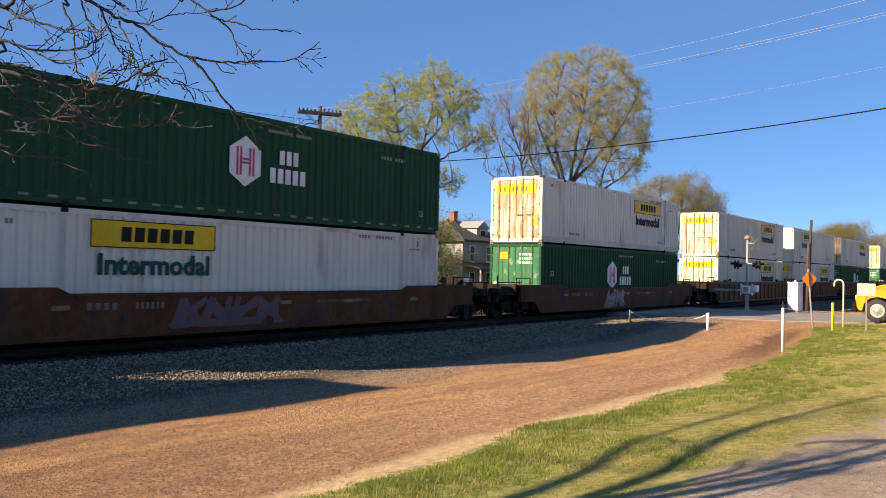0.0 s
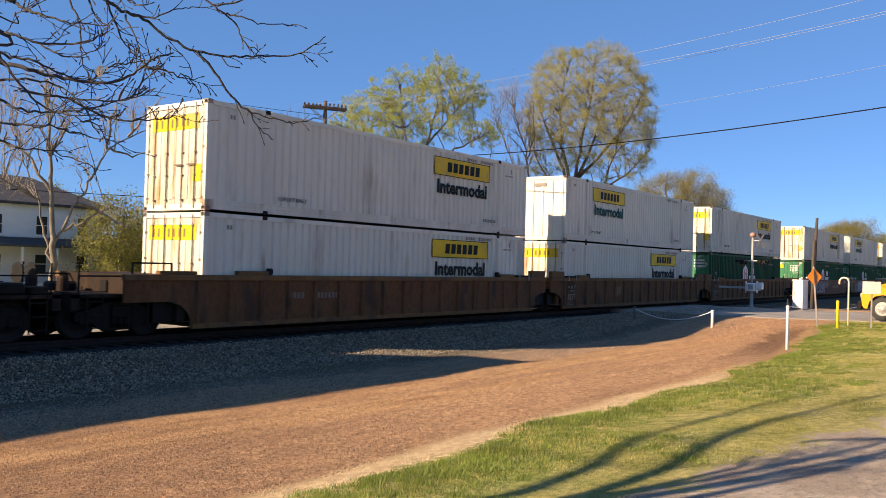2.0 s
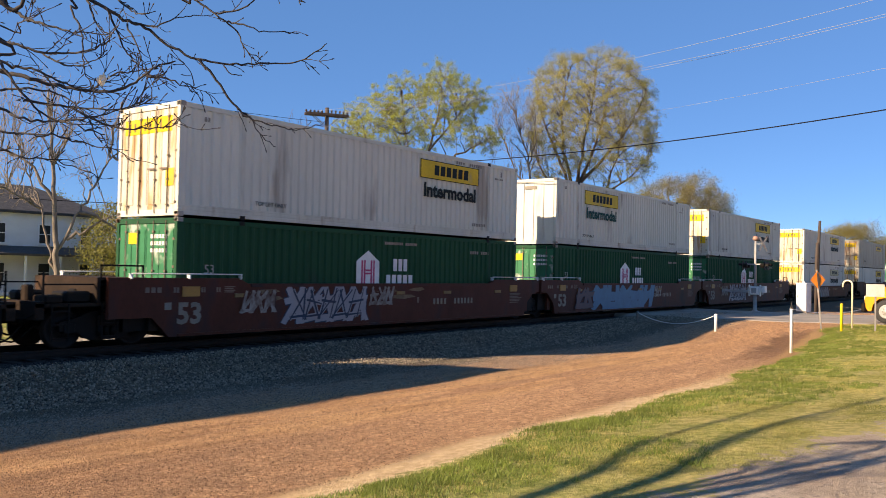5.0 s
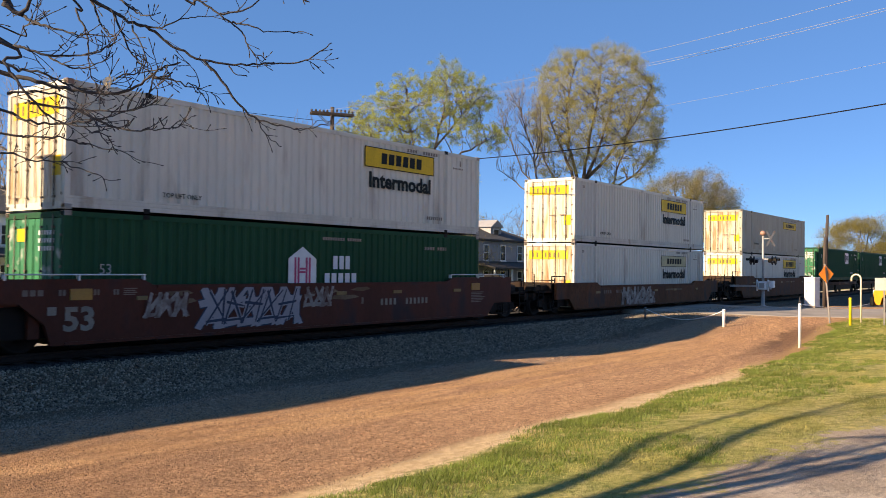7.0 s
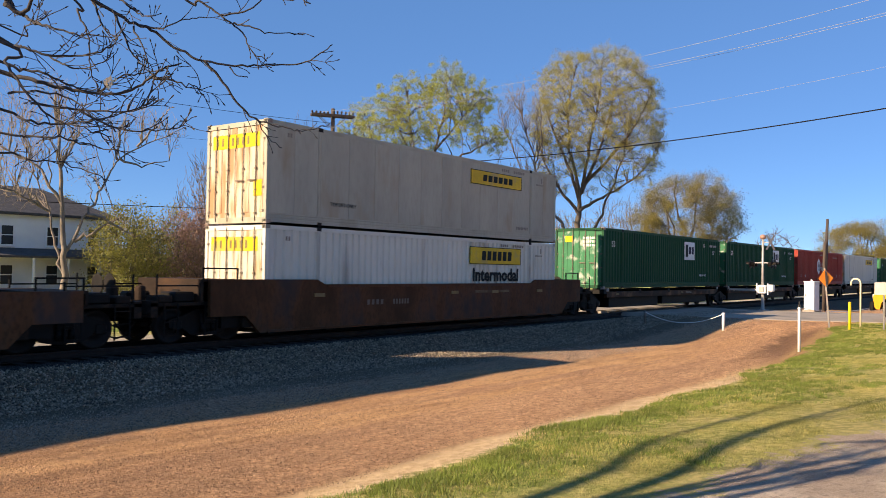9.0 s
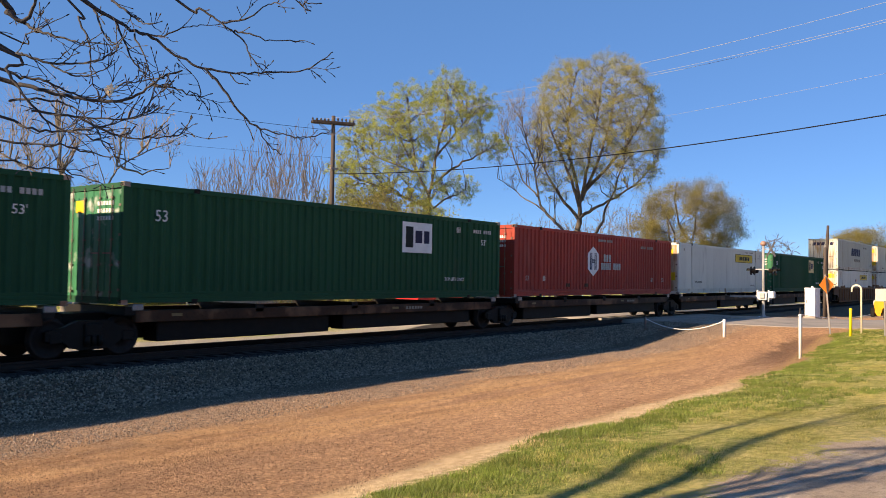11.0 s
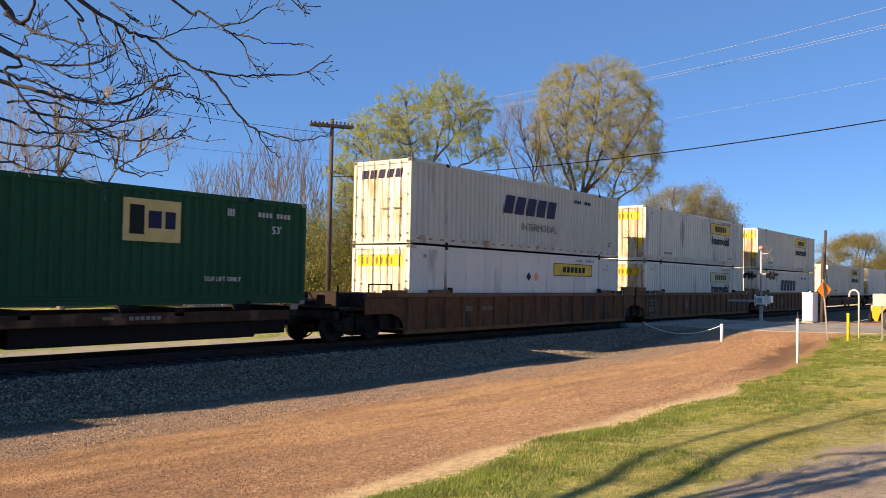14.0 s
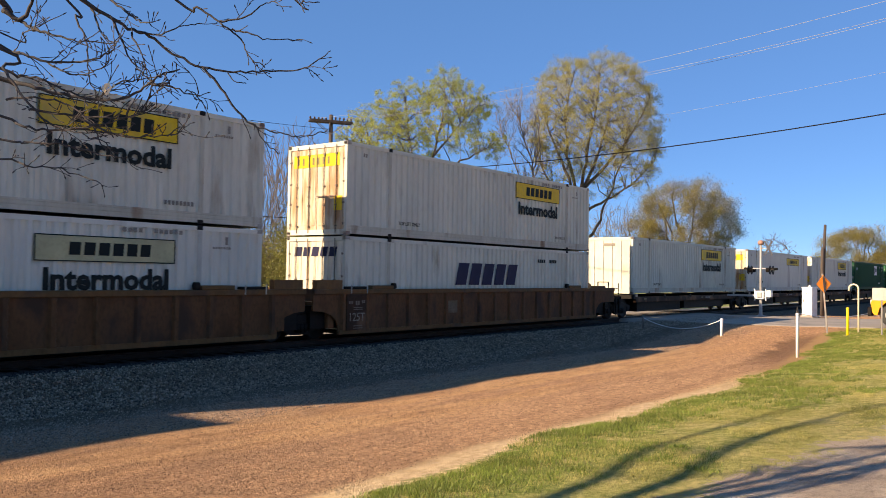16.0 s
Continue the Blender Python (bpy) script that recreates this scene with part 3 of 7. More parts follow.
def grass():
    rng = np.random.default_rng(5)
    n = 720000
    x = np.where(rng.random(n) < 0.14, rng.uniform(-9, 4, n), 3.5 + 38 * rng.random(n) ** 1.9)
    y = rng.uniform(-17.8, -10.8, n)
    edge = -13.85 + 2.2 * smooth(17, 37, x) + 0.35 * np.sin(x * 1.1) * np.cos(x * 0.37)
    keep = (y < edge + rng.normal(0, 0.08, n)) & (y > paving_y(x) + 0.1 + 0.3 * np.sin(x * 1.9) + 0.15 * np.sin(x * 5.3) + rng.normal(0, 0.1, n))
    clump = np.sin(x * 2.1 + 3 * np.sin(y * 1.3)) * np.cos(y * 2.7 + x * 0.6) + 0.6 * np.sin(x * 5.3 + 2 * np.sin(y * 4.1)) * np.cos(y * 6.7 - x * 1.6)
    keep &= rng.random(n) < 0.5 + 0.5 * clump
    x, y = x[keep], y[keep]
    n = len(x)
    h = rng.uniform(0.009, 0.027, n) * (1 + 0.6 * np.maximum(0, clump[keep]))
    v = [(-1, 0, 0), (1, 0, 0), (0.1, 0.8, 1.0)]
    s = np.stack([rng.uniform(0.0014, 0.0026, n) * (1 + np.maximum(x, 0) / 12), h * 0.9, h], -1)
    me = scatter_mesh("grass_blades", v, [(0, 1, 2)], np.stack([x, y, ground_z(x, y) - 0.003], -1), s, rng.uniform(0, 6.28, n))
    return tagged(part_mesh("grass_blades", me, "blade"), "short patchy spring grass on the verge", "grass", kind="stuff")


grass()


def tufts():
    """Lusher tufts along the gravel's edge and here and there in the grass."""
    rng = np.random.default_rng(12)
    c = 2800
    cx = 4 + 34 * rng.random(c) ** 1.8
    edge = -13.85 + 2.2 * smooth(17, 37, cx) + 0.35 * np.sin(cx * 1.1) * np.cos(cx * 0.37)
    patch = np.sin(cx * 0.9 + 1.0) * np.sin(cx * 0.33 + 0.4) > 0.05
    cy = np.where(patch | (rng.random(c) < 0.2), edge - np.abs(rng.normal(0, 0.5, c)), edge - 0.2 - 2.2 * rng.random(c))
    k = 26
    x = np.repeat(cx, k) + rng.normal(0, 0.05, c * k)
    y = np.repeat(cy, k) + rng.normal(0, 0.05, c * k)
    h = rng.uniform(0.025, 0.06, c * k)
    s = np.stack([rng.uniform(0.002, 0.0036, c * k) * (1 + x / 10), h * 0.7, h], -1)
    me = scatter_mesh("grass_tufts", [(-1, 0, 0), (1, 0, 0), (0.1, 0.8, 1.0)], [(0, 1, 2)], np.stack([x, y, ground_z(x, y) - 0.004], -1), s, rng.uniform(0, 6.28, c * k))
    tagged(part_mesh("grass_tufts", me, "tuft"), "lush green grass tufts at the gravel's edge", "grass", kind="stuff")


tufts()


# ---------------------------------------------------------------- the train
SPEED = 21.0                      # metres a second, towards -x
LENGTH, HALF, HIGH = 16.15, 1.295, 2.87
MOVING = []                       # (thing, place along the train at the start, height)
WHEELS = []


def corrugated(bm, x0, x1, y, out, z0, z1, pitch=0.29, depth=0.046):
    """An upright sheet in x with trapezoid ribs; out is the sign of its outer side."""
    n = int((x1 - x0) / pitch)
    p = (x1 - x0) / n
    prof = []
    for i in range(n):
        a = x0 + i * p
        prof += [(a, 0), (a + p * 0.30, 0), (a + p * 0.46, -depth), (a + p * 0.84, -depth)]
    prof.append((x1, 0))
    lo = [bm.verts.new((x, y + out * d, z0)) for x, d in prof]
    hi = [bm.verts.new((x, y + out * d, z1)) for x, d in prof]
    for i in range(len(prof) - 1):
        q = (lo[i], lo[i + 1], hi[i + 1], hi[i])
        bm.faces.new(q if out < 0 else q[::-1])


def letter_bars(bm, x, z, w, h, n, y, slant=0.0, gap=0.28, cut=0.0, word=None):
    """A row of plain blocks in place of letters."""
    step = w / n
    for i in range(n):
        if word and i in word:
            continue
        a, b = x + i * step, x + (i + 1) * step - step * gap
        v = [bm.verts.new(p) for p in ((a, y, z), (b, y, z), (b + slant, y, z + h), (a + slant, y, z + h))]
        bm.faces.new(v)
    return bm


def hexagon(bm, cx, cz, r, y, wide=0.92):
    bm.faces.new([bm.verts.new((cx + wide * r * math.sin(a), y, cz + r * math.cos(a))) for a in (-math.pi / 3 * k for k in range(6))])
    return bm


def quad(bm, x0, x1, z0, z1, y):
    bm.faces.new([bm.verts.new(p) for p in ((x0, y, z0), (x1, y, z0), (x1, y, z1), (x0, y, z1))])
    return bm


def one_mesh(name, bm, mat):
    me = bpy.data.meshes.new(name)
    bm.to_mesh(me)
    bm.free()
    me.materials.append(M[mat])
    return me


def stencil(name, bm, mat, parent):
    """Small unreadable stencilling as plain bars."""
    return tagged(part(name, bm, mat, parent), kind="stuff")


CASTING = one_mesh("corner_casting", boxes((0, 0.17, 0, 0.16, 0, 0.115), (0.05, 0.12, -0.006, 0, 0.03, 0.08)), "black")
END_CASTING = one_mesh("corner_casting", boxes((0, 0.17, 0, 0.16, 0, 0.115), (0.05, 0.12, -0.006, 0, 0.03, 0.08)), "casting")
HINGE = one_mesh("hinge", boxes((0.0, 0.05, -0.06, 0.06, 0, 0.07), bevel=0.008), "rod")


def blocks(parent, mat, x, z, w, h, n, y, slant=0.0, gap=0.28, skip=()):
    """A name as a row of plain letter-high blocks, each a part."""
    step = w / n
    a = step * (1 - gap)
    bm = bmesh.new()
    for y0, y1 in ((-0.002, 0.001),):
        v = [bm.verts.new(p) for p in ((0, y0, 0), (a, y0, 0), (a + slant, y0, h), (slant, y0, h))]
        bm.faces.new(v)
    me = one_mesh("name_block", bm, mat)
    for i in range(n):
        if i not in skip:
            ob = part_mesh("name_block", me, None, parent)
            ob.location = (x + i * step, y, z)


def rail_bar(y):
    """A stepped bottom rail with two grooves, as one long profile."""
    face = [(0, 0.03), (0, 0.12), (0.014, 0.124), (0.014, 0.15), (0.002, 0.154), (0.002, 0.215), (0.014, 0.219), (0.014, 0.24), (0.002, 0.244), (0.002, 0.29)]
    ring = [(y + u, z) for u, z in face] + [(y + 0.11 - u, z) for u, z in reversed(face)]
    bm = bmesh.new()
    a, b = ([bm.verts.new((x, u, z)) for u, z in ring] for x in (0, LENGTH))
    bm.faces.new(a), bm.faces.new(b[::-1])
    for i in range(len(ring)):
        k = (i + 1) % len(ring)
        bm.faces.new((a[i], b[i], b[k], a[k]))
    bmesh.ops.recalc_face_normals(bm, faces=bm.faces)
    return bm


def container(paint, label, livery, door="door_white", smooth_side=False, nose=False, panel_at=9.8, word=True, group="shipping containers", faded=False, placards=False, lift=0.0):
    c = thing("shipping_container", label, "container", group)
    y0 = -HALF
    # frame: rails, corner posts and the two lifting posts of each side
    fr = bmesh.new()
    worn = {"white": "white_worn", "cream": "cream_worn", "grey_white": "cream_worn"}.get(paint, paint)
    for y in (-HALF, HALF - 0.11):
        part("bottom_rail", rail_bar(y), worn, c)
        box(fr, 0, LENGTH, y + 0.005, y + 0.105, HIGH - 0.12, HIGH)
        for x in (0, LENGTH - 0.13):
            box(fr, x, x + 0.13, y, y + 0.11, 0.29, HIGH - 0.12)
        for x in (1.98, 14.02):
            part("lift_post", boxes((x, x + 0.15, y + 0.002, y + 0.1, 0.29, HIGH - 0.12), (x + 0.03, x + 0.06, y - 0.008, y + 0.01, 0.4, HIGH - 0.2), (x + 0.1, x + 0.13, y - 0.008, y + 0.01, 0.4, HIGH - 0.2)), worn, c)
    box(fr, 0.0, 0.12, -HALF + 0.11, HALF - 0.11, HIGH - 0.14, HIGH - 0.005)
    box(fr, 0.0, 0.12, -HALF + 0.11, HALF - 0.11, 0.0, 0.16)
    for z in (0, HIGH):
        box(fr, 0.002, 0.03, -HALF + 0.13, HALF - 0.13, abs(z - 0.012), abs(z - 0.03))
    part("frame", fr, paint, c)
    for x in (0, 1.98, 14.0, LENGTH - 0.17):
        for y in (-HALF - 0.012, HALF - 0.15):
            for z in (-0.012, HIGH - 0.1):
                ob = part_mesh("corner_casting", CASTING if 1 < x < 15 else END_CASTING, None, c)
                ob.location = (x, y, z)
    # walls and roof
    for y, out in ((-HALF + 0.012, -1), (HALF - 0.012, 1)):
        for a, b in ((0.13, 1.98), (2.13, 14.02), (14.17, LENGTH - 0.13)):
            if smooth_side:
                k = max(1, round((b - a) / 1.22))
                for i in range(k):
                    part("wall_panel", boxes((a + (b - a) * i / k + 0.004, a + (b - a) * (i + 1) / k - 0.004, min(y, y - out * 0.05), max(y, y - out * 0.05), 0.29, HIGH - 0.12)), paint, c)
            else:
                bm = bmesh.new()
                corrugated(bm, a, b, y, out, 0.29, HIGH - 0.12)
                part("side_wall", bm, paint, c)
    bm = boxes((LENGTH - 0.10, LENGTH - 0.05, -HALF + 0.11, HALF - 0.11, 0.0, HIGH - 0.03))
    if nose:
        part("front_wall", boxes((0.03, 0.09, -HALF + 0.11, HALF - 0.11, 0.1, HIGH - 0.12)), paint, c)
        for k in range(5):
            part("end_rib", boxes((0.0, 0.028, -HALF + 0.14 + k * 0.5, -HALF + 0.2 + k * 0.5, 0.15, HIGH - 0.2)), paint, c)
    part("end_wall", bm, paint, c)
    bm = bmesh.new()
    n = 54
    for i in range(n):
        a, b = 0.12 + (LENGTH - 0.24) * i / n, 0.12 + (LENGTH - 0.24) * (i + 0.8) / n
        box(bm, a, b, -HALF + 0.1, HALF - 0.1, HIGH - 0.05, HIGH - 0.012 - 0.01 * (i % 2))
    box(bm, 0.1, LENGTH - 0.1, -HALF + 0.1, HALF - 0.1, HIGH - 0.07, HIGH - 0.045)
    part("roof", bm, paint, c)
    part("floor", boxes((0.1, LENGTH - 0.1, -HALF + 0.1, HALF - 0.1, 0.06, 0.16)), "black", c)
    # doors on the -x end
    if not nose:
        for side in (-1, 1):
            bm = bmesh.new()
            a, b = (0.012, HALF - 0.12) if side > 0 else (-HALF + 0.12, -0.012)
            box(bm, 0.03, 0.08, a, b, 0.16, HIGH - 0.15)
            for k in range(4):
                w = (b - a) / 4
                box(bm, 0.015, 0.031, a + w * k + 0.05, a + w * (k + 1) - 0.05, 0.3, HIGH - 0.3)
            d = part("door", bm, door, c)
            for k in (0.28, 0.72):
                y = a + (b - a) * k
                rod = bmesh.new()
                tube(rod, [(-0.012, y, 0.06), (-0.012, y, HIGH - 0.06)], 0.015, 6)
                for z in (0.25, 0.9, 1.5, 2.5):
                    box(rod, -0.03, 0.02, y - 0.035, y + 0.035, z, z + 0.045)
                box(rod, -0.045, -0.015, y - 0.02, y + 0.3 * side * -1 if side < 0 else y + 0.02, 1.18, 1.22)
                part("lock_rod", rod, "rod", d)
            e = a if side < 0 else b
            for z in (0.3, 0.95, 1.6, 2.3):
                ob = part_mesh("hinge", HINGE, None, d)
                ob.location = (0, e, z)
    # livery
    ys = y0 - 0.004
    if livery == "panel":
        a, b = panel_at, panel_at + 3.55
        z0, z1 = (1.98, 2.52) if smooth_side else (1.93 + lift, (2.52 if faded else 2.58) + lift)
        p = part("name_panel", boxes((a, b, ys - 0.006, ys + 0.006, z0, z1)), "faded_panel" if faded else "yellow", c, "faded name panel in a dark outline" if faded else "yellow name panel with a dark outline")
        rim = bmesh.new()
        for q in ((a, b, z0, z0 + 0.025), (a, b, z1 - 0.025, z1), (a, a + 0.025, z0 + 0.026, z1 - 0.026), (b - 0.025, b, z0 + 0.026, z1 - 0.026)):
            box(rim, q[0], q[1], ys - 0.012, ys - 0.007, q[2], q[3])
        part("outline", rim, "ink", p)
        blocks(p, "ink", a + 0.78, z0 + 0.15, 2.15, z1 - z0 - 0.3, 6, ys - 0.010, slant=0.02, gap=0.24)
        if word:
            words_on("lettering", "Intermodal", 0.67, a + 0.18, ys - 0.006, z0 - 0.615, "teal_ink" if word == 2 else "ink", c, 3.2)
        words_on("lettering", "TOP LIFT ONLY", 0.17, 2.5, ys - 0.002, 0.42 if not smooth_side else 0.62, "ink", c, 1.15)
        stencil("stencil_line", letter_bars(bmesh.new(), 13.0, 0.42, 0.9, 0.11, 8, ys), "dim_ink", c)
        stencil("stencil_line", letter_bars(bmesh.new(), 11.9, 2.62, 1.7, 0.10, 12, ys, word=(4, 5)), "dim_ink", c)
        stencil("stencil_line", letter_bars(bmesh.new(), 0.75, 2.45, 0.2, 0.12, 2, ys), "dim_ink", c)
        stencil("stencil_line", letter_bars(bmesh.new(), 14.5, 2.3, 0.6, 0.06, 7, ys), "dim_ink", c)
        stencil("stencil_line", letter_bars(bmesh.new(), 14.9, 2.42, 0.12, 0.2, 1, ys), "dim_ink", c)
        if placards:
            for px, tone in ((7.75, "navy"), (8.35, "orange")):
                d = bmesh.new()
                d.faces.new([d.verts.new(q) for q in ((px, ys, 1.72), (px + 0.19, ys, 1.91), (px, ys, 2.10), (px - 0.19, ys, 1.91))])
                part("placard", d, tone, c)
    elif livery == "hexagon":
        red = paint == "red"
        cx = 6.83 if red else 7.2
        h = part("logo_plate", hexagon(bmesh.new(), cx, 1.57, 0.69, ys), "white_ink", c, "white hexagonal logo plate")
        tone = "navy" if red else "pink"
        for x in (-0.32, -0.20, 0.12, 0.24):
            part("logo_stroke", quad(bmesh.new(), cx + x, cx + x + 0.08, 1.18, 1.95, ys - 0.004), tone, h)
        part("logo_stroke", quad(bmesh.new(), cx - 0.115, cx + 0.115, 1.5, 1.56, ys - 0.004), tone, h)
        part("logo_stroke", quad(bmesh.new(), cx - 0.115, cx + 0.115, 1.6, 1.66, ys - 0.004), tone, h)
        if red:
            blocks(c, "worn_white", 7.9, 1.58, 0.84, 0.34, 3, ys)
            blocks(c, "worn_white", 7.64, 1.2, 2.15, 0.32, 10, ys, skip=(5,))
            words_on("lettering", "53", 0.28, 0.85, ys, 0.66, "worn_white", c)
            words_on("lettering", "53", 0.28, 14.8, ys, 0.66, "worn_white", c)
            for x in (2.24, 13.4):
                stencil("stencil_line", letter_bars(bmesh.new(), x, 0.64, 0.24, 0.22, 2, ys), "worn_white", c)
            for x in (4.45, 6.18):
                part("pocket", boxes((x - 0.16, x + 0.16, ys - 0.002, ys + 0.02, 0.40, 0.55)), "sill_brown", c, "grimy dark pocket in the side")
            stencil("stencil_line", letter_bars(bmesh.new(), 7.33, 2.5, 1.5, 0.11, 15, ys, word=(8,), gap=0.2), "dim_ink", c)
            stencil("stencil_line", letter_bars(bmesh.new(), 12.12, 2.32, 1.6, 0.14, 10, ys, word=(4,)), "dim_ink", c)
        else:
            blocks(c, "white_ink", 8.45, 1.62, 0.8, 0.40, 3, ys)
            blocks(c, "white_ink", 8.1, 1.08, 1.45, 0.42, 5, ys)
            words_on("lettering", "53", 0.34, 0.85, ys, 1.47, "worn_white", c)
            words_on("lettering", "53", 0.28, 14.95, ys, 0.55, "worn_white", c)
            stencil("stencil_line", letter_bars(bmesh.new(), 8.0, 2.48, 1.7, 0.09, 16, ys, word=(9,), gap=0.2), "dim_ink", c)
            stencil("stencil_line", letter_bars(bmesh.new(), 12.9, 2.3, 1.3, 0.11, 9, ys, word=(4,)), "dim_ink", c)
    elif livery == "square":
        h = part("logo_plate", quad(bmesh.new(), 10.25, 11.85, 1.55, 2.57, ys), "yellowed" if faded else "white_ink", c, "yellowed square logo plate" if faded else "square white logo plate")
        for x0, x1, z0, z1, tone in ((10.42, 10.82, 1.72, 2.42, "ink"), (10.93, 11.30, 1.88, 2.3, "navy"), (11.40, 11.70, 1.88, 2.3, "navy")):
            part("logo_block", quad(bmesh.new(), x0, x1, z0, z1, ys - 0.004), tone, h)
        words_on("lettering", "53'", 0.30, 14.85, ys, 1.95, "white_ink", c)
        words_on("lettering", "53", 0.40, 0.85, ys, 2.0, "white_ink", c)
        words_on("lettering", "TOP LIFT ONLY", 0.17, 12.6, ys, 0.62, "white_ink", c, 1.2)
        stencil("stencil_line", letter_bars(bmesh.new(), 14.35, 2.38, 1.2, 0.13, 9, ys, word=(4,)), "worn_white", c)
        stencil("stencil_line", letter_bars(bmesh.new(), 13.3, 2.34, 0.26, 0.2, 3, ys), "worn_white", c)
    elif livery == "slant":
        big = panel_at > 9
        z, h = (1.45, 0.72) if big else (1.38, 0.8)
        blocks(c, "navy", 5.75, z, 4.2, h, 5, ys, slant=0.22, gap=0.2)
        if big:
            words_on("lettering", "INTERMODAL", 0.42, 7.1, ys, 0.85, "dull_ink", c, 2.95)
        words_on("lettering", "53'", 0.3, 15.0, ys, 0.5, "ink", c)
        stencil("stencil_line", letter_bars(bmesh.new(), 11.6, 2.3, 1.6, 0.14, 10, ys, word=(4, 5)), "ink", c)
    if livery in ("hexagon", "slant") and paint != "red":
        bm = bmesh.new()
        for i in range(24):
            quad(bm, 0.35 + i * 0.66, 0.58 + i * 0.66, 0.15, 0.21, ys)
        tagged(part("marking_tape", bm, "dim_ink", c), kind="stuff")
    # bands and marks on the door end
    xe = 0.010
    if livery == "panel":
        band = bmesh.new()
        z0, z1 = (2.14, 2.54)
        for a, b in ((-0.98, -0.02), (0.02, 1.04)):
            f = [band.verts.new(p) for p in ((xe, b, z0), (xe, a, z0), (xe, a, z1), (xe, b, z1))]
            band.faces.new(f)
        if nose:
            band.free()
            band = boxes((-0.004, 0.0, -0.3, 0.3, 2.42, 2.56))
        p = part("end_band", band, "dim_ink" if nose else "yellow", c, "dull plate on the closed end" if nose else "yellow band across the end")
        if not nose:
            for i in range(7):
                if i != 2:
                    y = 0.86 - i * 0.22
                    q = part("name_block", boxes((xe - 0.006, xe - 0.003, y - 0.075, y, 2.22, 2.44)), "dim_brown", p)
            part("sticker", boxes((xe - 0.005, xe, -1.1, -0.75, 0.75, 1.2)), "yellow", c)
    elif livery == "slant":
        for i in range(5):
            bm = bmesh.new()
            y = 0.95 - i * 0.38
            bm.faces.new([bm.verts.new(q) for q in ((xe, y, 2.25), (xe, y - 0.3, 2.25), (xe, y - 0.36, 2.55), (xe, y - 0.06, 2.55))])
            part("name_block", bm, "navy", c)
    else:
        bars = bmesh.new()
        for i in range(6):
            for k in range(3):
                y = -0.2 - 0.12 * i
                z = 2.35 - 0.18 * k
                bars.faces.new([bars.verts.new(q) for q in ((xe, y, z), (xe, y - 0.08, z), (xe, y - 0.08, z + 0.1), (xe, y, z + 0.1))])
        stencil("stencil_line", bars, "white_ink", c)
        part("sticker", boxes((xe - 0.005, xe, 0.35, 0.75, 2.2, 2.5)), "yellow", c)
    return c


DESIGNS = {
    "jb": dict(paint="white", livery="panel", label="white ribbed steel shipping container with a yellow name panel"),
    "jb_rusty": dict(paint="white", livery="panel", door="door_rusty", label="white ribbed container with rust-streaked doors and yellow panel"),
    "jb_mid": dict(paint="white", livery="panel", panel_at=2.7, word=2, nose=True, label="white ribbed container, closed end leading, yellow panel near its end"),
    "jb_front": dict(paint="white", livery="panel", panel_at=2.7, word=2, lift=0.09, label="white ribbed container with teal lettering under a yellow panel"),
    "jb_faded": dict(paint="white", livery="panel", lift=-0.04, faded=True, door="door_rusty", label="white ribbed container with a faded outlined panel"),
    "jb_smooth": dict(paint="white", door="door_rusty", livery="panel", smooth_side=True, word=False, label="white smooth-sided container with a yellow name panel"),
    "jb_placard": dict(paint="white", livery="panel", smooth_side=True, word=False, placards=True, label="white smooth-sided container with placards and yellow panel"),
    "jb_old": dict(paint="old_paint", door="door_rusty", livery="panel", smooth_side=True, word=False, label="old dirty grey-white smooth-sided container with yellow panel"),
    "jb_aged": dict(paint="cream", livery="panel", door="door_rusty", label="aged grey-white container with rust-streaked doors and yellow panel"),
    "hub": dict(paint="green", livery="hexagon", door="door_green", label="dark green ribbed container with a white hexagonal logo"),
    "hub_red": dict(paint="red", livery="hexagon", door="red", label="faded brick-red ribbed container with a white hexagonal logo"),
    "emp": dict(paint="green", livery="square", door="door_green", label="dark green ribbed container with a square white logo"),
    "jb_nose": dict(paint="cream", livery="panel", nose=True, label="grey-white ribbed container, closed end leading, yellow name panel"),
    "emp_gold": dict(paint="green", livery="square", faded=True, door="door_green", label="dark green ribbed container with a yellowed square logo"),
    "swift": dict(paint="grey_white", door="door_white", livery="slant", panel_at=9.8, label="grey-white ribbed container with slanted navy name blocks"),
    "swift_low": dict(paint="cream", livery="slant", panel_at=5.0, label="grey-white ribbed container with large slanted navy blocks"),
}
_built = {}


def load(design, x, z):
    if design in _built:
        c = copy_thing(_built[design], pose(x, 0, z))
    else:
        c = _built[design] = container(**DESIGNS[design])
        c.matrix_basis = pose(x, 0, z)
    MOVING.append((c, x, z))
    return c


# -- running gear
def wheelset_mesh():
    bm = bmesh.new()
    tube(bm, [(0, -1.0, 0), (0, 1.0, 0)], 0.085, 8)
    for s in (-1, 1):
        lathe(bm, [(0.2, s * 0.69), (0.34, s * 0.70), (0.455, s * 0.68), (0.49, s * 0.685), (0.49, s * 0.71), (0.46, s * 0.72), (0.455, s * 0.82), (0.39, s * 0.825), (0.36, s * 0.78), (0.2, s * 0.79), (0.15, s * 0.86)], "y", 20)
        for k in range(3):      # cap bolts
            a = 2.1 * k
            box(bm, 0.09 * math.cos(a) - 0.02, 0.09 * math.cos(a) + 0.02, min(s * 0.86, s * 1.02), max(s * 0.86, s * 1.02), 0.09 * math.sin(a) - 0.02, 0.09 * math.sin(a) + 0.02)
    me = bpy.data.meshes.new("wheelset")
    bm.to_mesh(me)
    bm.free()
    me.materials.append(M["wheel"])
    return me


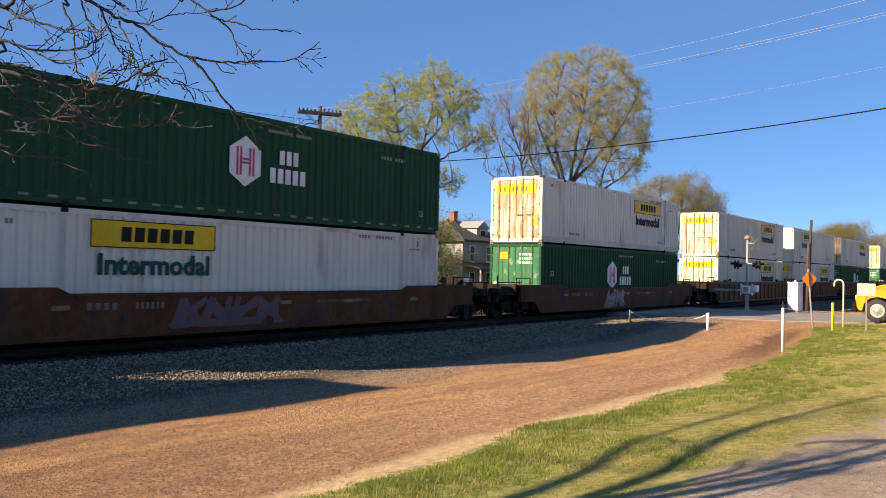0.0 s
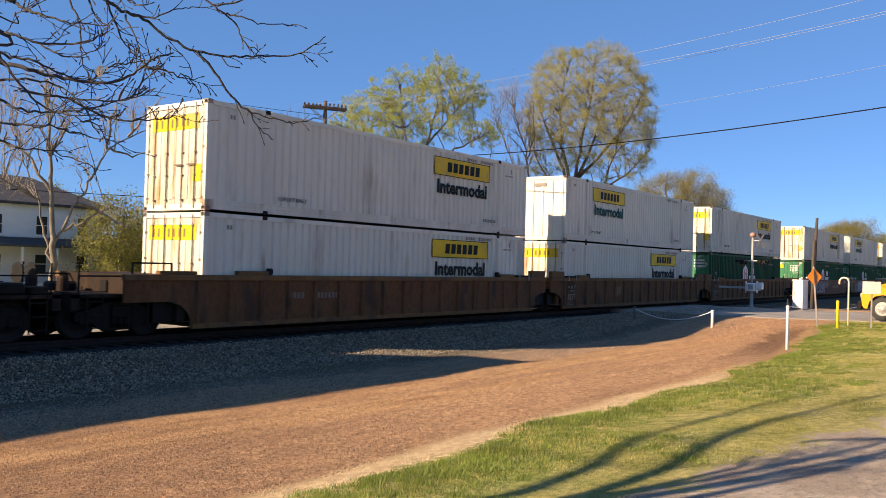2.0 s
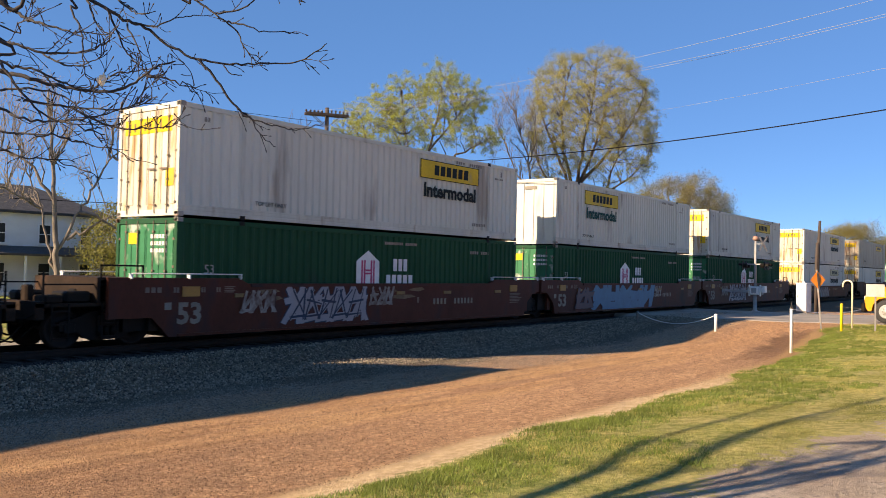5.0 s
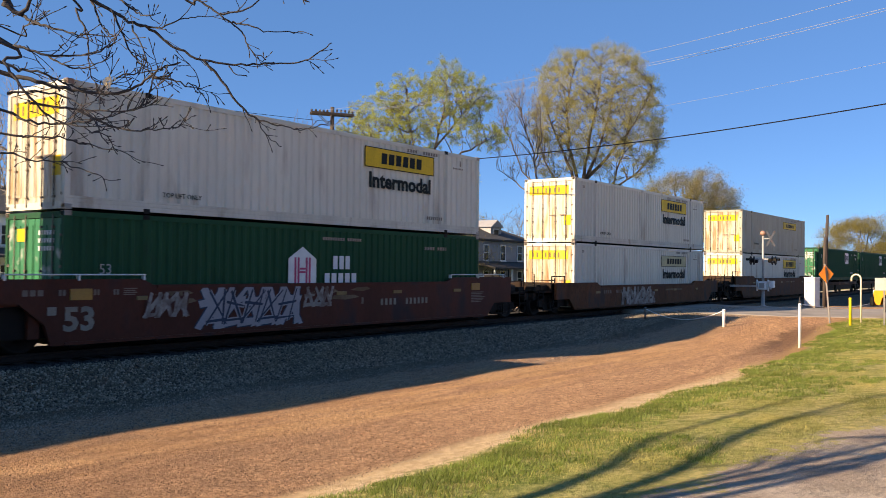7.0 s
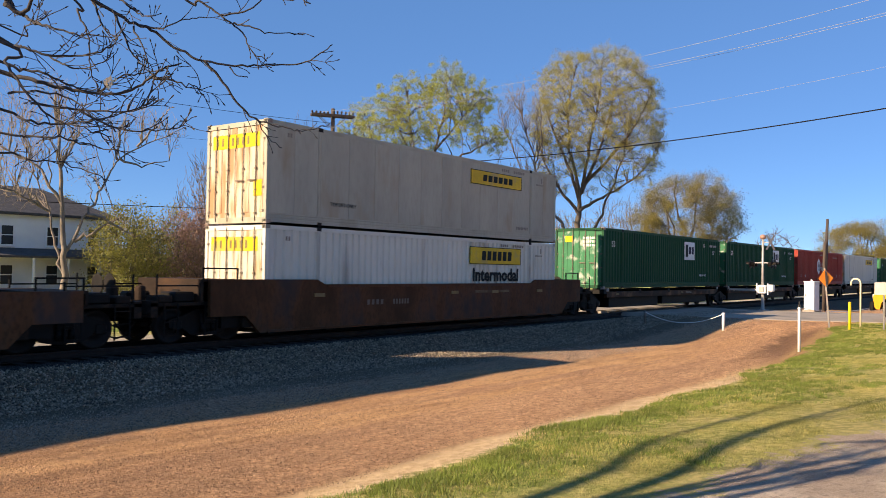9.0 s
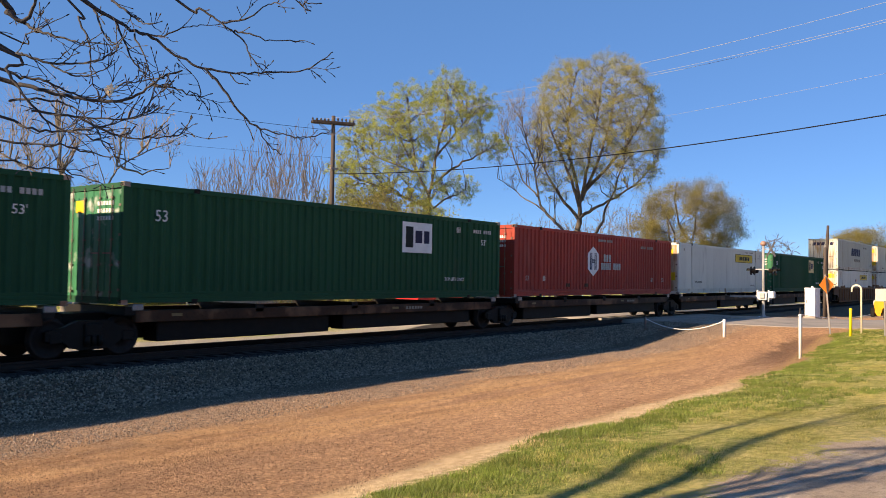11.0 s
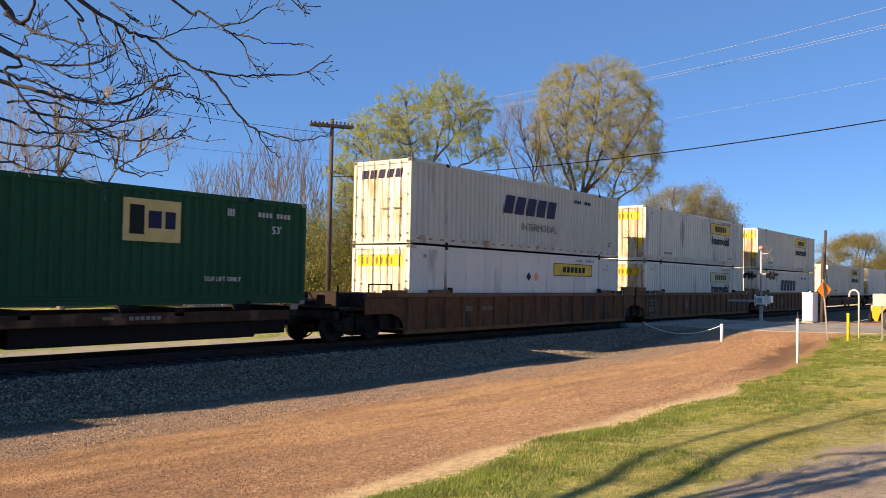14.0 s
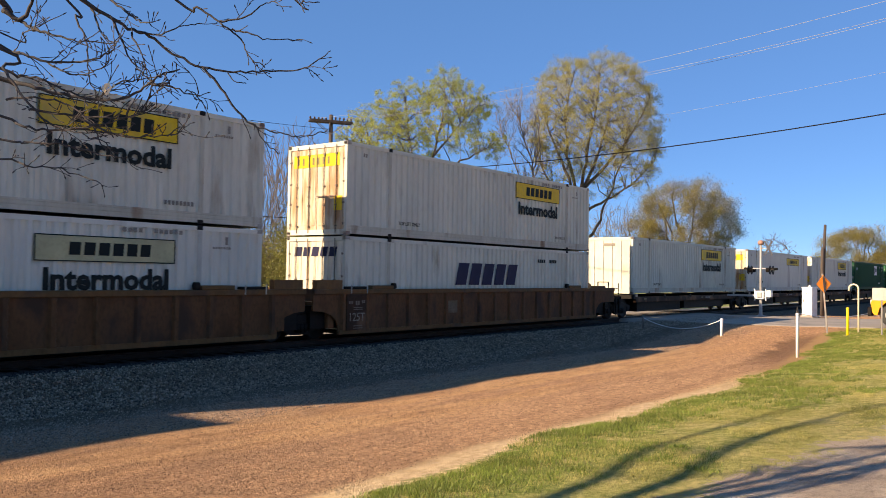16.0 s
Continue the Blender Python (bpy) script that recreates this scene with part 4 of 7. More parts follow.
def bogie_mesh():
    bm = bmesh.new()
    frame = [(-1.12, 0.42), (-1.12, 0.62), (-0.7, 0.72), (-0.35, 0.86), (0.35, 0.86), (0.7, 0.72), (1.12, 0.62), (1.12, 0.42), (0.75, 0.42), (0.5, 0.24), (0.28, 0.2), (-0.28, 0.2), (-0.5, 0.24), (-0.75, 0.42)]
    for y in (-1.08, 0.92):
        prism(bm, frame, y, y + 0.16)
        for x in (-0.889, 0.889):
            box(bm, x - 0.14, x + 0.14, y - 0.03, y + 0.19, 0.36, 0.6, 0.02)
    box(bm, -0.22, 0.22, -1.15, 1.15, 0.5, 0.8, 0.03)
    for x in (-0.2, 0, 0.2):
        for y in (-1.12, 1.12):
            tube(bm, [(x * 0.8, y, 0.28), (x * 0.8, y, 0.52)], 0.07, 8)
    me = bpy.data.meshes.new("bogie")
    bm.to_mesh(me)
    bm.free()
    me.materials.append(M["black"])
    return me


WHEELSET, BOGIE = wheelset_mesh(), bogie_mesh()
BEARER = one_mesh("cross_bearer", boxes((-0.18, 0.18, -1.4, 1.4, 0.29, 0.42)), "black")


def bogie(car, x):
    b = part_mesh("bogie", BOGIE, None, car)
    b.location = (x, 0, 0.14)
    for a in (-0.889, 0.889):
        w = part_mesh("wheelset", WHEELSET, None, b)
        w.location = (a, 0, 0.46)
        WHEELS.append((w, a))


def brake_hose(bm, x0, x1, y):
    tube(bm, [(x0 + (x1 - x0) * k / 8, y, 0.75 - 0.42 * math.sin(math.pi * k / 8)) for k in range(9)], 0.022, 6)


def graffiti(parent, x0, x1, z0, z1, y, fill, edge, seed, n=5, fat=1.0):
    """Sprayed letter-like tangles that spell nothing: fat tapered strokes with an outline."""
    rng = random.Random(seed)
    w, h = (x1 - x0) / n, (z1 - z0) / 2
    zm = (z0 + z1) / 2
    for i in range(n):
        cx, lean = x0 + w * (i + 0.5), rng.uniform(0.05, 0.4)
        strokes = []
        for kind in rng.sample(("left", "right", "slash", "backslash", "bar", "foot"), 4):
            r = rng.uniform
            p, q = {"left": ((-0.38, -1), (-0.3, 0.95)), "right": ((0.36, -0.95), (0.32, 1)), "slash": ((-0.5, -0.95), (0.45, 0.9)),
                    "backslash": ((-0.45, 0.9), (0.6, -1)), "bar": ((-0.55, r(-0.1, 0.3)), (0.5, r(0.0, 0.4))), "foot": ((-0.5, -0.8), (0.6, -0.7))}[kind]
            strokes.append((p[0] * w, p[1] * h, q[0] * w, q[1] * h, fat * r(0.1, 0.17) * min(w, 2 * h), fat * r(0.06, 0.16) * min(w, 2 * h)))
        letter = None
        for layer, (tone, grow_by) in enumerate(((edge, 0.035), (fill, 0.0))):
            bm = bmesh.new()
            for k, (ax, az, bx, bz, ta, tb) in enumerate(strokes):
                d = Vector((bx - ax, bz - az)).normalized()
                o = Vector((-d.y, d.x))
                ring = []
                for along, half, cut in ((0, ta + grow_by, -0.4), (0.5, (ta + tb) * 0.58 + grow_by, 0), (1, tb + grow_by, 0.5)):
                    ring.append((ax + (bx - ax) * along, az + (bz - az) * along, half, cut))
                side = [(px + o.x * hf + d.x * hf * c, pz + o.y * hf + d.y * hf * c) for px, pz, hf, c in ring]
                back = [(px - o.x * hf - d.x * hf * c * 0.3, pz - o.y * hf - d.y * hf * c * 0.3) for px, pz, hf, c in reversed(ring)]
                pts = [(u, max(-h * 1.02, min(h * 1.02, v))) for u, v in side + back]
                f = bm.faces.new([bm.verts.new((cx + u + lean * v, y - 0.003 - 0.006 * layer - 0.0012 * k - 0.0002 * i, zm + v)) for u, v in pts])
                if f.normal.y > 0:
                    f.normal_flip()
            letter = part("graffiti" if layer == 0 else "paint_fill", bm, tone, parent if layer == 0 else letter, "sprayed tangle, not legible" if layer == 0 else "")


def well_car(paint, ribbed, x, left_end, right_end, label, marks=0, top=1.62):
    """A double-stack well car unit; x: the container's -x end. The ends: "own" (a bogie and coupler), "shared" (bogie of the joint), "none". top: the height of its side."""
    car = thing("well_car", label, "rail car", "double-stack well cars")
    low = 0.34
    a, b = -0.45, LENGTH + 0.45
    el = 3.55 if left_end == "own" else 1.75
    er = 3.55 if right_end == "own" else 1.75
    high = top if ribbed else top + 0.14

    def end_outline(e, s, own):
        """The side's edge from its low edge up to the top, past the bogie; e: the well's end, s: which way is out."""
        if ribbed:      # a rounded cut over the wheels
            run = ((0.0, low), (0.0, 0.56), (0.1, 0.74), (0.3, 0.9), (0.62, 1.0), (1.05, 1.04), (1.05, high))
            if own == "own":
                run = run[:-2] + ((1.9, 1.0), (1.9, high))
        elif own == "own":
            run = ((-0.15, low), (0.35, 0.82), (1.5, 0.82), (1.5, high), (-2.3, high), (-2.6, top))
        else:
            run = ((-0.1, low), (0.05, 0.8), (0.6, 1.24), (1.08, 1.28), (1.08, high), (-2.3, high), (-2.6, top))
        return [(e + s * u, z) for u, z in run]

    for y in (-1.5, 1.38):
        out = -1 if y < 0 else 1
        bm = bmesh.new()
        ring = end_outline(b, 1, right_end) + end_outline(a, -1, left_end)[::-1]
        prism(bm, ring, *((y + 0.03, y + 0.09) if ribbed else (y, y + 0.12)))
        side = part("side_sill", bm, paint, car)
        bm = bmesh.new()
        if ribbed:
            box(bm, a - (1.9 if left_end == "own" else 1.05), b + (1.9 if right_end == "own" else 1.05), y - 0.03, y + 0.15, top - 0.14, top + 0.01, 0.015)
            box(bm, a + 0.05, b - 0.05, y, y + 0.12, low - 0.03, low + 0.1)
            part("chord", bm, "tan_worn", side, "paler worn top chord")
            rib = None
            for i in range(17):
                if rib is None:     # a pressed hat section
                    y0, y1 = (y - 0.045, y + 0.03) if out < 0 else (y + 0.09, y + 0.165)
                    yo, yi = (y0, y1) if out < 0 else (y1, y0)
                    hat = bmesh.new()
                    lo_ = [hat.verts.new((u, v, low + 0.1)) for u, v in ((-0.1, yi), (-0.055, yo), (0.055, yo), (0.1, yi))]
                    hi_ = [hat.verts.new((u, v, top - 0.14)) for u, v in ((-0.1, yi), (-0.055, yo), (0.055, yo), (0.1, yi))]
                    for k in range(3):
                        hat.faces.new((lo_[k], lo_[k + 1], hi_[k + 1], hi_[k]))
                    hat.faces.new(lo_[::-1])
                    bmesh.ops.recalc_face_normals(hat, faces=hat.faces)
                    rib = r = part("rib", hat, paint, side)
                else:
                    r = part_mesh("rib", rib.data, None, side)
                r.location.x = a + 0.2 + (b - a - 0.4) * i / 16
        else:
            yo = (y - 0.03, y - 0.002) if out < 0 else (y + 0.122, y + 0.15)
            box(bm, a + 2.7, b - 2.7, *yo, top - 0.09, top - 0.01)
            box(bm, a + 0.4, b - 0.4, *yo, low + 0.0, low + 0.07)
            part("chord", bm, paint, side)
            for u in (1.7, 8.4, 11.0, 14.3):
                part("reflector", boxes((u, u + 0.42, *yo, top - 0.36, top - 0.26)), "amber", side, "dull yellow reflector strip")
            if paint == "maroon":
                for u in (0.05, 15.4):
                    part("reflector", boxes((u, u + 0.52, *yo, 1.32, 1.57)), "amber_plate", side, "large amber reflector plate")
                for u0, u1 in ((-1.4, 1.9), (14.1, LENGTH + 1.4)):
                    bm = bmesh.new()
                    yr = y - 0.05 if out < 0 else y + 0.17
                    tube(bm, [(u0, yr, high + 0.1), (u1, yr, high + 0.1)], 0.018, 6)
                    for u in (u0 + 0.02, (u0 + u1) / 2, u1 - 0.02):
                        box(bm, u - 0.02, u + 0.02, min(yr, y + 0.06), max(yr, y + 0.06), high - 0.03, high + 0.1)
                    part("grab_rail", bm, "white_ink", car, "thin white grab rail")
    # floor beams of the well
    for k in range(8):
        ob = part_mesh("cross_bearer", BEARER, None, car)
        ob.location.x = 0.3 + (LENGTH - 0.6) * k / 7
    # end structures
    for end, own, reach, s in ((a, left_end, el, -1), (b, right_end, er, 1)):
        def bx(u0, u1):
            return (min(end + s * u0, end + s * u1), max(end + s * u0, end + s * u1))
        bm = bmesh.new()
        box(bm, *bx(0.1, 0.35), -1.38, 1.38, 0.5, top)
        box(bm, *bx(0.3, reach - 0.5), -0.38, 0.38, 0.86, 1.22, 0.02)
        box(bm, *bx(0.35, 1.0), -1.4, 1.4, 1.2, 1.3)
        if own == "own":
            box(bm, *bx(1.0, 3.1), -1.3, 1.3, 1.12, 1.2)
            box(bm, *bx(2.9, 3.1), -1.3, 1.3, 0.85, 1.25)
        part("end_platform", bm, "dark_sill" if own == "own" else paint, car)
        part("bolster", boxes((*bx(-0.25, 0.95), -1.25, 1.25, 0.5, 1.18)), "black", car)
        if ribbed:
            part("ledge", boxes((*bx(-2.55, -1.5), -1.49, -1.3, top + 0.012, top + 0.12), bevel=0.01), "tan_worn", car)
            part("lock_bracket", boxes((*bx(-2.75, -2.56), -1.46, -1.32, top + 0.012, top + 0.2), bevel=0.03), "black", car)
            if own == "own":
                part("ledge", boxes((*bx(-0.15, 0.95), -1.49, -1.3, top + 0.012, top + 0.1), bevel=0.01), "tan_worn", car)
            else:
                part("ledge", boxes((*bx(-0.15, 0.95), -1.49, -1.3, top + 0.012, top + 0.28), bevel=0.01), "tan_worn", car)
                part("lock_bracket", boxes((*bx(-1.3, -0.35), -1.5, -1.31, top + 0.012, top + 0.09), bevel=0.02), "black", car)
                for u in (-0.48, -1.2):
                    xk = end + s * u
                    part("grab_iron", boxes((xk - 0.012, xk + 0.012, -1.56, -1.535, top - 0.12, top + 0.14)), "worn_white", car)
        if own == "own":
            for y in (-1.25, 1.2):
                bm = bmesh.new()
                for u in (1.2, 2.9):
                    xk = end + s * u
                    box(bm, xk - 0.018, xk + 0.018, y, y + 0.036, 1.2, 1.72 if u < 2 else 1.9)
                p, q = bx(1.2, 2.9)
                box(bm, p, q, y, y + 0.036, 1.6, 1.636)
                part("handrail", bm, "black", car)
            bm = bmesh.new()
            box(bm, *bx(3.0, 3.85), -0.12, 0.12, 0.72, 0.98, 0.03)
            box(bm, *bx(3.7, 4.0), -0.2, 0.16, 0.68, 1.02, 0.04)
            brake_hose(bm, end + s * 2.9, end + s * 4.0, -0.45)
            part("coupler", bm, "black", car)
            if not ribbed:
                part("brake_gear", boxes((*bx(1.75, 2.35), -1.2, -0.55, 1.2, 1.46), bevel=0.04), "black", car)
                part("step_box", boxes((*bx(2.45, 2.85), -1.26, -0.7, 1.2, 1.38), bevel=0.03), "dark_sill", car)
            part("brake_cylinder", boxes((*bx(1.3, 1.75), -0.5, -0.2, 1.2, 1.5), bevel=0.03), "black", car)
            part("brake_housing", boxes((*bx(2.75, 2.95), -0.6, -0.35, 1.2, 1.6), bevel=0.04), "dark_sill", car)
            xk = end + s * 3.06
            wheel_ = lathe(bmesh.new(), [(0.26, -0.02), (0.28, 0.0), (0.26, 0.02), (0.23, 0.0)], "x", 16, (xk, 0.55, 1.62))
            box(wheel_, xk - 0.012, xk + 0.012, 0.30, 0.80, 1.6, 1.64)
            box(wheel_, xk - 0.012, xk + 0.012, 0.53, 0.57, 1.2, 1.86)
            part("hand_brake", wheel_, "black", car)
            # raised deck added to block low sun through the gap between stacks
            part("crossover_deck", boxes((*bx(0.36, 1.7), -1.36, 1.36, high - 0.06, high), (*bx(1.62, 1.7), -1.36, 1.36, 1.2, high - 0.06), (*bx(0.9, 0.98), -1.3, 1.3, 1.3, high - 0.06)), "dark_sill", car, "raised walkway added across the car's end to block low sun")
            for k, u in enumerate((0.5, 1.6)):
                xk = end + s * u
                part("rail_post", boxes((xk - 0.02, xk + 0.02, -1.34, -1.3, high, high + 0.3)), "black", car)
            part("end_rail", boxes((*bx(0.48, 1.62), -1.34, -1.3, high + 0.26, high + 0.3)), "black", car)
            cut = bmesh.new()
            tube(cut, [(end + s * 3.05, -1.3, 1.0), (end + s * 3.2, -1.0, 0.86), (end + s * 3.45, -0.3, 0.9)], 0.016, 5)
            part("uncoupling_lever", cut, "black", car)
            part("brake_hose", tube(bmesh.new(), [(end + s * 3.0, 0.5, 1.05), (end + s * 3.4, 0.48, 0.6), (end + s * 3.8, 0.4, 0.42), (end + s * 4.0, 0.35, 0.46)], 0.022, 6), "black", car)
            part("air_tank", boxes((*bx(2.0, 2.7), 0.3, 0.7, 1.2, 1.45), bevel=0.06), "black", car)
            for xs_ in (1.15, 2.35):
                p, q = bx(xs_, xs_ + 0.42)
                lad = bmesh.new()
                for zz in (0.42, 0.72, 1.02):
                    box(lad, p, q, -1.36, -1.33, zz, zz + 0.025)
                for xx in (p, q - 0.03):
                    box(lad, xx, xx + 0.03, -1.37, -1.34, 0.36, 1.2)
                part("ladder", lad, "black", car)
            bogie(car, end + s * (1.75 if ribbed else 1.3))
        elif own == "shared":
            bogie(car, end + s * 1.25)
    # marks on the side that the verge sees
    ys = -1.508 if not ribbed else -1.476
    if ribbed and left_end == "own":
        bm = letter_bars(bmesh.new(), 2.9, 1.02, 0.62, 0.17, 4, ys - 0.004)
        letter_bars(bm, 4.0, 1.02, 0.95, 0.17, 6, ys - 0.004)
        stencil("stencil_line", bm, "dull_ink", car)
    elif ribbed:
        plate = part("stencil_plate", boxes((-0.15, 0.86, ys - 0.06, ys, 0.42, top - 0.15)), "sill_brown", car)
        words_on("lettering", "125T", 0.36, -0.08, ys - 0.064, 0.7, "dim_ink", plate, 0.74)
        bm = letter_bars(bmesh.new(), -0.06, 1.22, 0.2, 0.09, 2, ys - 0.064)
        letter_bars(bm, 0.24, 1.18, 0.2, 0.13, 2, ys - 0.064)
        letter_bars(bm, 0.52, 1.24, 0.16, 0.09, 2, ys - 0.064)
        for zz in (0.47, 0.54, 1.04, 1.1):
            quad(bm, 0.15, 0.55, zz, zz + 0.025, ys - 0.064)
        stencil("stencil_line", bm, "dull_ink", plate)
        part("patch_plate", boxes((5.1, 5.65, ys - 0.004, ys + 0.006, 0.82, 1.25)), "patch_tan", car, "paler square of fresh paint")
    else:
        u, zt, hb = (10.4, 0.92, 0.2) if paint == "maroon" else (2.55 if top < 1.5 else 4.0, 1.0, 0.16)
        bm = letter_bars(bmesh.new(), u, zt, 0.85, hb, 4, ys, gap=0.45)
        letter_bars(bm, u + 1.25, zt, 1.25 if paint == "maroon" else 0.85, hb, 6, ys, gap=0.45)
        stencil("stencil_line", bm, "dim_ink" if paint == "maroon" else "dull_ink", car)
        if paint == "maroon":
            bm = bmesh.new()
            for bx_, bw, bn in ((-1.0, 0.5, 3), (-0.2, 0.18, 2), (0.62, 0.16, 2), (1.1, 0.16, 2)):
                letter_bars(bm, bx_, 1.42, bw, 0.13, bn, ys)
            letter_bars(bm, 9.5, 0.98, 0.14, 0.2, 1, ys)
            for k in range(4):
                quad(bm, 1.36, 1.66 + 0.05 * (k % 2), 1.41 + 0.045 * k, 1.435 + 0.045 * k, ys)
            for k in range(7):      # a block of small print
                quad(bm, 15.4, 16.05 + 0.3 * ((k * 5) % 4) / 4, 0.88 + 0.058 * k, 0.91 + 0.058 * k, ys)
            stencil("stencil_line", bm, "dull_ink", car)
            part("sticker", boxes((-0.45, -0.25, ys - 0.002, ys + 0.004, 1.0, 1.18)), "dim_ink", car)
            words_on("lettering", "53", 0.72, -0.1, ys, 0.66, "dim_ink", car, 0.74)
        else:
            part("scuffed_band", boxes((9.9, 12.2, ys - 0.001, ys + 0.005, top - 0.34, top - 0.25)), "patch_tan", car, "pale scuffed strip of paint")
    yg = ys - 0.004
    if marks == 1:
        graffiti(car, 3.3, 10.3, 0.36, 1.62, yg, "blue_graffiti", "deep_blue", 3, 5, 1.35)
        graffiti(car, 1.6, 3.2, 0.5, 1.45, yg - 0.014, "purple_graffiti", "deep_blue", 12, 2)
        graffiti(car, 10.5, 11.4, 0.95, 1.5, yg, "worn_pale", "maroon", 14, 3)
    elif marks == 2:
        graffiti(car, 3.5, 6.9, 0.5, 1.62, yg, "pale_graffiti", "deep_blue", 8, 5, 1.05)
        graffiti(car, 3.7, 6.7, 0.6, 1.5, yg - 0.02, "deep_blue", "pale_graffiti", 21, 5, 0.35)
        for k, (u, w, zz) in enumerate(((2.2, 1.1, 1.40), (2.6, 0.8, 1.20), (7.3, 1.2, 1.36), (7.9, 1.5, 1.18), (9.0, 0.9, 1.42))):
            smear = prism(bmesh.new(), [(u, zz), (u + w * 0.6, zz - 0.05), (u + w, zz + 0.02), (u + w * 0.85, zz + 0.09), (u + w * 0.3, zz + 0.07 + 0.02 * (k % 2))], ys - 0.002, ys + 0.004)
            part("scuffed_band", smear, "patch_tan", car, "pale scuffed streak of paint")
        graffiti(car, 1.95, 3.1, 0.85, 1.46, yg - 0.012, "worn_pale", "maroon", 9, 3)
        graffiti(car, 7.1, 8.2, 0.95, 1.55, yg, "worn_pale", "maroon", 10, 3)
    elif marks == 3:
        graffiti(car, 6.1, 8.1, 0.42, 1.3, yg, "worn_pale", "brown", 5, 2, 1.5)
    elif marks == 4:
        graffiti(car, 4.9, 8.4, 0.5, 1.28, yg, "purple_graffiti", "brown", 6, 4)
    elif marks == 5:
        graffiti(car, 4.5, 8.4, 0.42, 1.3, yg, "worn_pale", "ink", 7, 5, 1.15)
    car.matrix_basis = pose(x, 0, 0)
    MOVING.append((car, x, 0))
    return car


def spine_car(x, nxt, left_own, label):
    """A skeleton car unit whose container rides on a centre sill; nxt: the next unit's place."""
    car = thing("spine_car", label, "rail car", "spine cars")
    span = nxt - x
    part("centre_sill", boxes((-0.9, span - 1.1, -0.33, 0.33, 0.48, 1.1), (-0.9, span - 1.1, -0.45, 0.45, 1.1, 1.14)), "black", car)
    for y in (-1.3, 1.14):
        part("side_rail", boxes((0.4, 15.6, y, y + 0.16, 0.92, 1.2), bevel=0.015), "sill_brown", car)
    part("underframe_box", boxes((1.2, 7.2, -1.0, -0.4, 0.42, 1.1), bevel=0.03), "black", car)
    part("underframe_box", boxes((7.8, 14.6, -1.0, -0.45, 0.46, 1.1), bevel=0.03), "black", car)
    for xk in (0.25, 4.2, 8.0, 11.9, 15.7):
        part("cross_arm", boxes((xk - 0.14, xk + 0.14, -1.3, 1.3, 1.1, 1.3)), "black", car)
    for xk in (0.3, 15.6):
        for y in (-1.32, 1.0):
            part("pedestal", boxes((xk, xk + 0.3, y, y + 0.32, 1.2, 1.36), bevel=0.02), "steel", car)
    for xk in (1.4, 9.8):
        part("reflector", boxes((xk, xk + 0.3, -1.31, -1.302, 1.05, 1.12)), "amber", car)
    part("walkway", boxes((2.0, 14.0, -1.1, -0.7, 1.1, 1.13)), "steel", car)
    bm = letter_bars(bmesh.new(), 10.5, 1.03, 0.9, 0.09, 6, -1.303)
    stencil("stencil_line", bm, "dim_ink", car)
    bogie(car, -1.0 if left_own else -0.55)
    if left_own:
        bm = bmesh.new()
        box(bm, -3.2, -0.9, -0.14, 0.14, 0.72, 0.98, 0.02)
        box(bm, -1.9, -1.6, -1.2, 1.2, 0.9, 1.2)
        brake_hose(bm, -3.2, -2.0, -0.4)
        part("coupler", bm, "black", car)
    car.matrix_basis = pose(x, 0, 0)
    MOVING.append((car, x, 0))
    return car


BROWN = "rusty brown smooth-sided double-stack well car, grimy"
TAN = "ochre-brown ribbed-sided articulated well car unit"
MAROON = "dark maroon smooth-sided well car unit with graffiti"
Z_LOW, Z_TOP, Z_SPINE = 0.42, 3.345, 1.36
LOW = 1.38                        # side height of the lower brown cars
TRAIN = [   # place, paint, ribbed, left end, right end, label, marks, lower, upper, side height
    (-15.2, "brown", False, "own", "own", BROWN, 0, "jb", "jb", LOW),
    (8.3, "brown", False, "own", "own", BROWN, 4, "jb_front", "hub", LOW),
    (31.93, "brown", False, "own", "own", BROWN, 3, "hub", "jb_rusty", LOW),
    (55.42, "tan", True, "own", "shared", TAN, 0, "jb", "jb", 1.66),
    (75.02, "tan", True, "none", "shared", TAN, 0, "jb", "jb_mid", 1.66),
    (94.45, "tan", True, "none", "own", TAN, 0, "hub", "jb", 1.66),
    (118.12, "maroon", False, "own", "shared", MAROON, 2, "hub", "jb", 1.64),
    (137.55, "maroon", False, "none", "shared", MAROON, 1, "hub", "jb_mid", 1.64),
    (156.98, "maroon", False, "none", "own", MAROON, 2, "hub", "jb", 1.64),
    (180.65, "brown", False, "own", "own", BROWN, 5, "jb_faded", "jb", LOW),
    (204.15, "brown", False, "own", "own", BROWN, 0, "jb", "jb_old", 1.64),
    (316.15, "tan", True, "own", "shared", TAN, 0, "jb_placard", "swift", 1.66),
    (335.57, "tan", True, "none", "shared", TAN, 0, "jb_faded", "jb_aged", 1.66),
    (355.05, "tan", True, "none", "own", TAN, 0, "swift_low", "jb_aged", 1.66),
]
for x, paint, ribbed, le, re_, label, marks, low, up, side_top in TRAIN:
    well_car(paint, ribbed, x, le, re_, label, marks, side_top)
    load(low, x, Z_LOW)
    load(up, x, Z_TOP)
SPINES = [(224.95, "emp", True), (242.4, "emp", False), (259.62, "hub_red", False), (276.87, "jb_smooth", False), (295.2, "emp_gold", False), (312.6, None, False),
          (376.1, "jb_nose", True), (394.8, "jb_smooth", False), (412.4, "jb", False), (430.0, "emp", False), (447.6, "emp", False), (465.2, "jb", False), (482.8, None, False)]
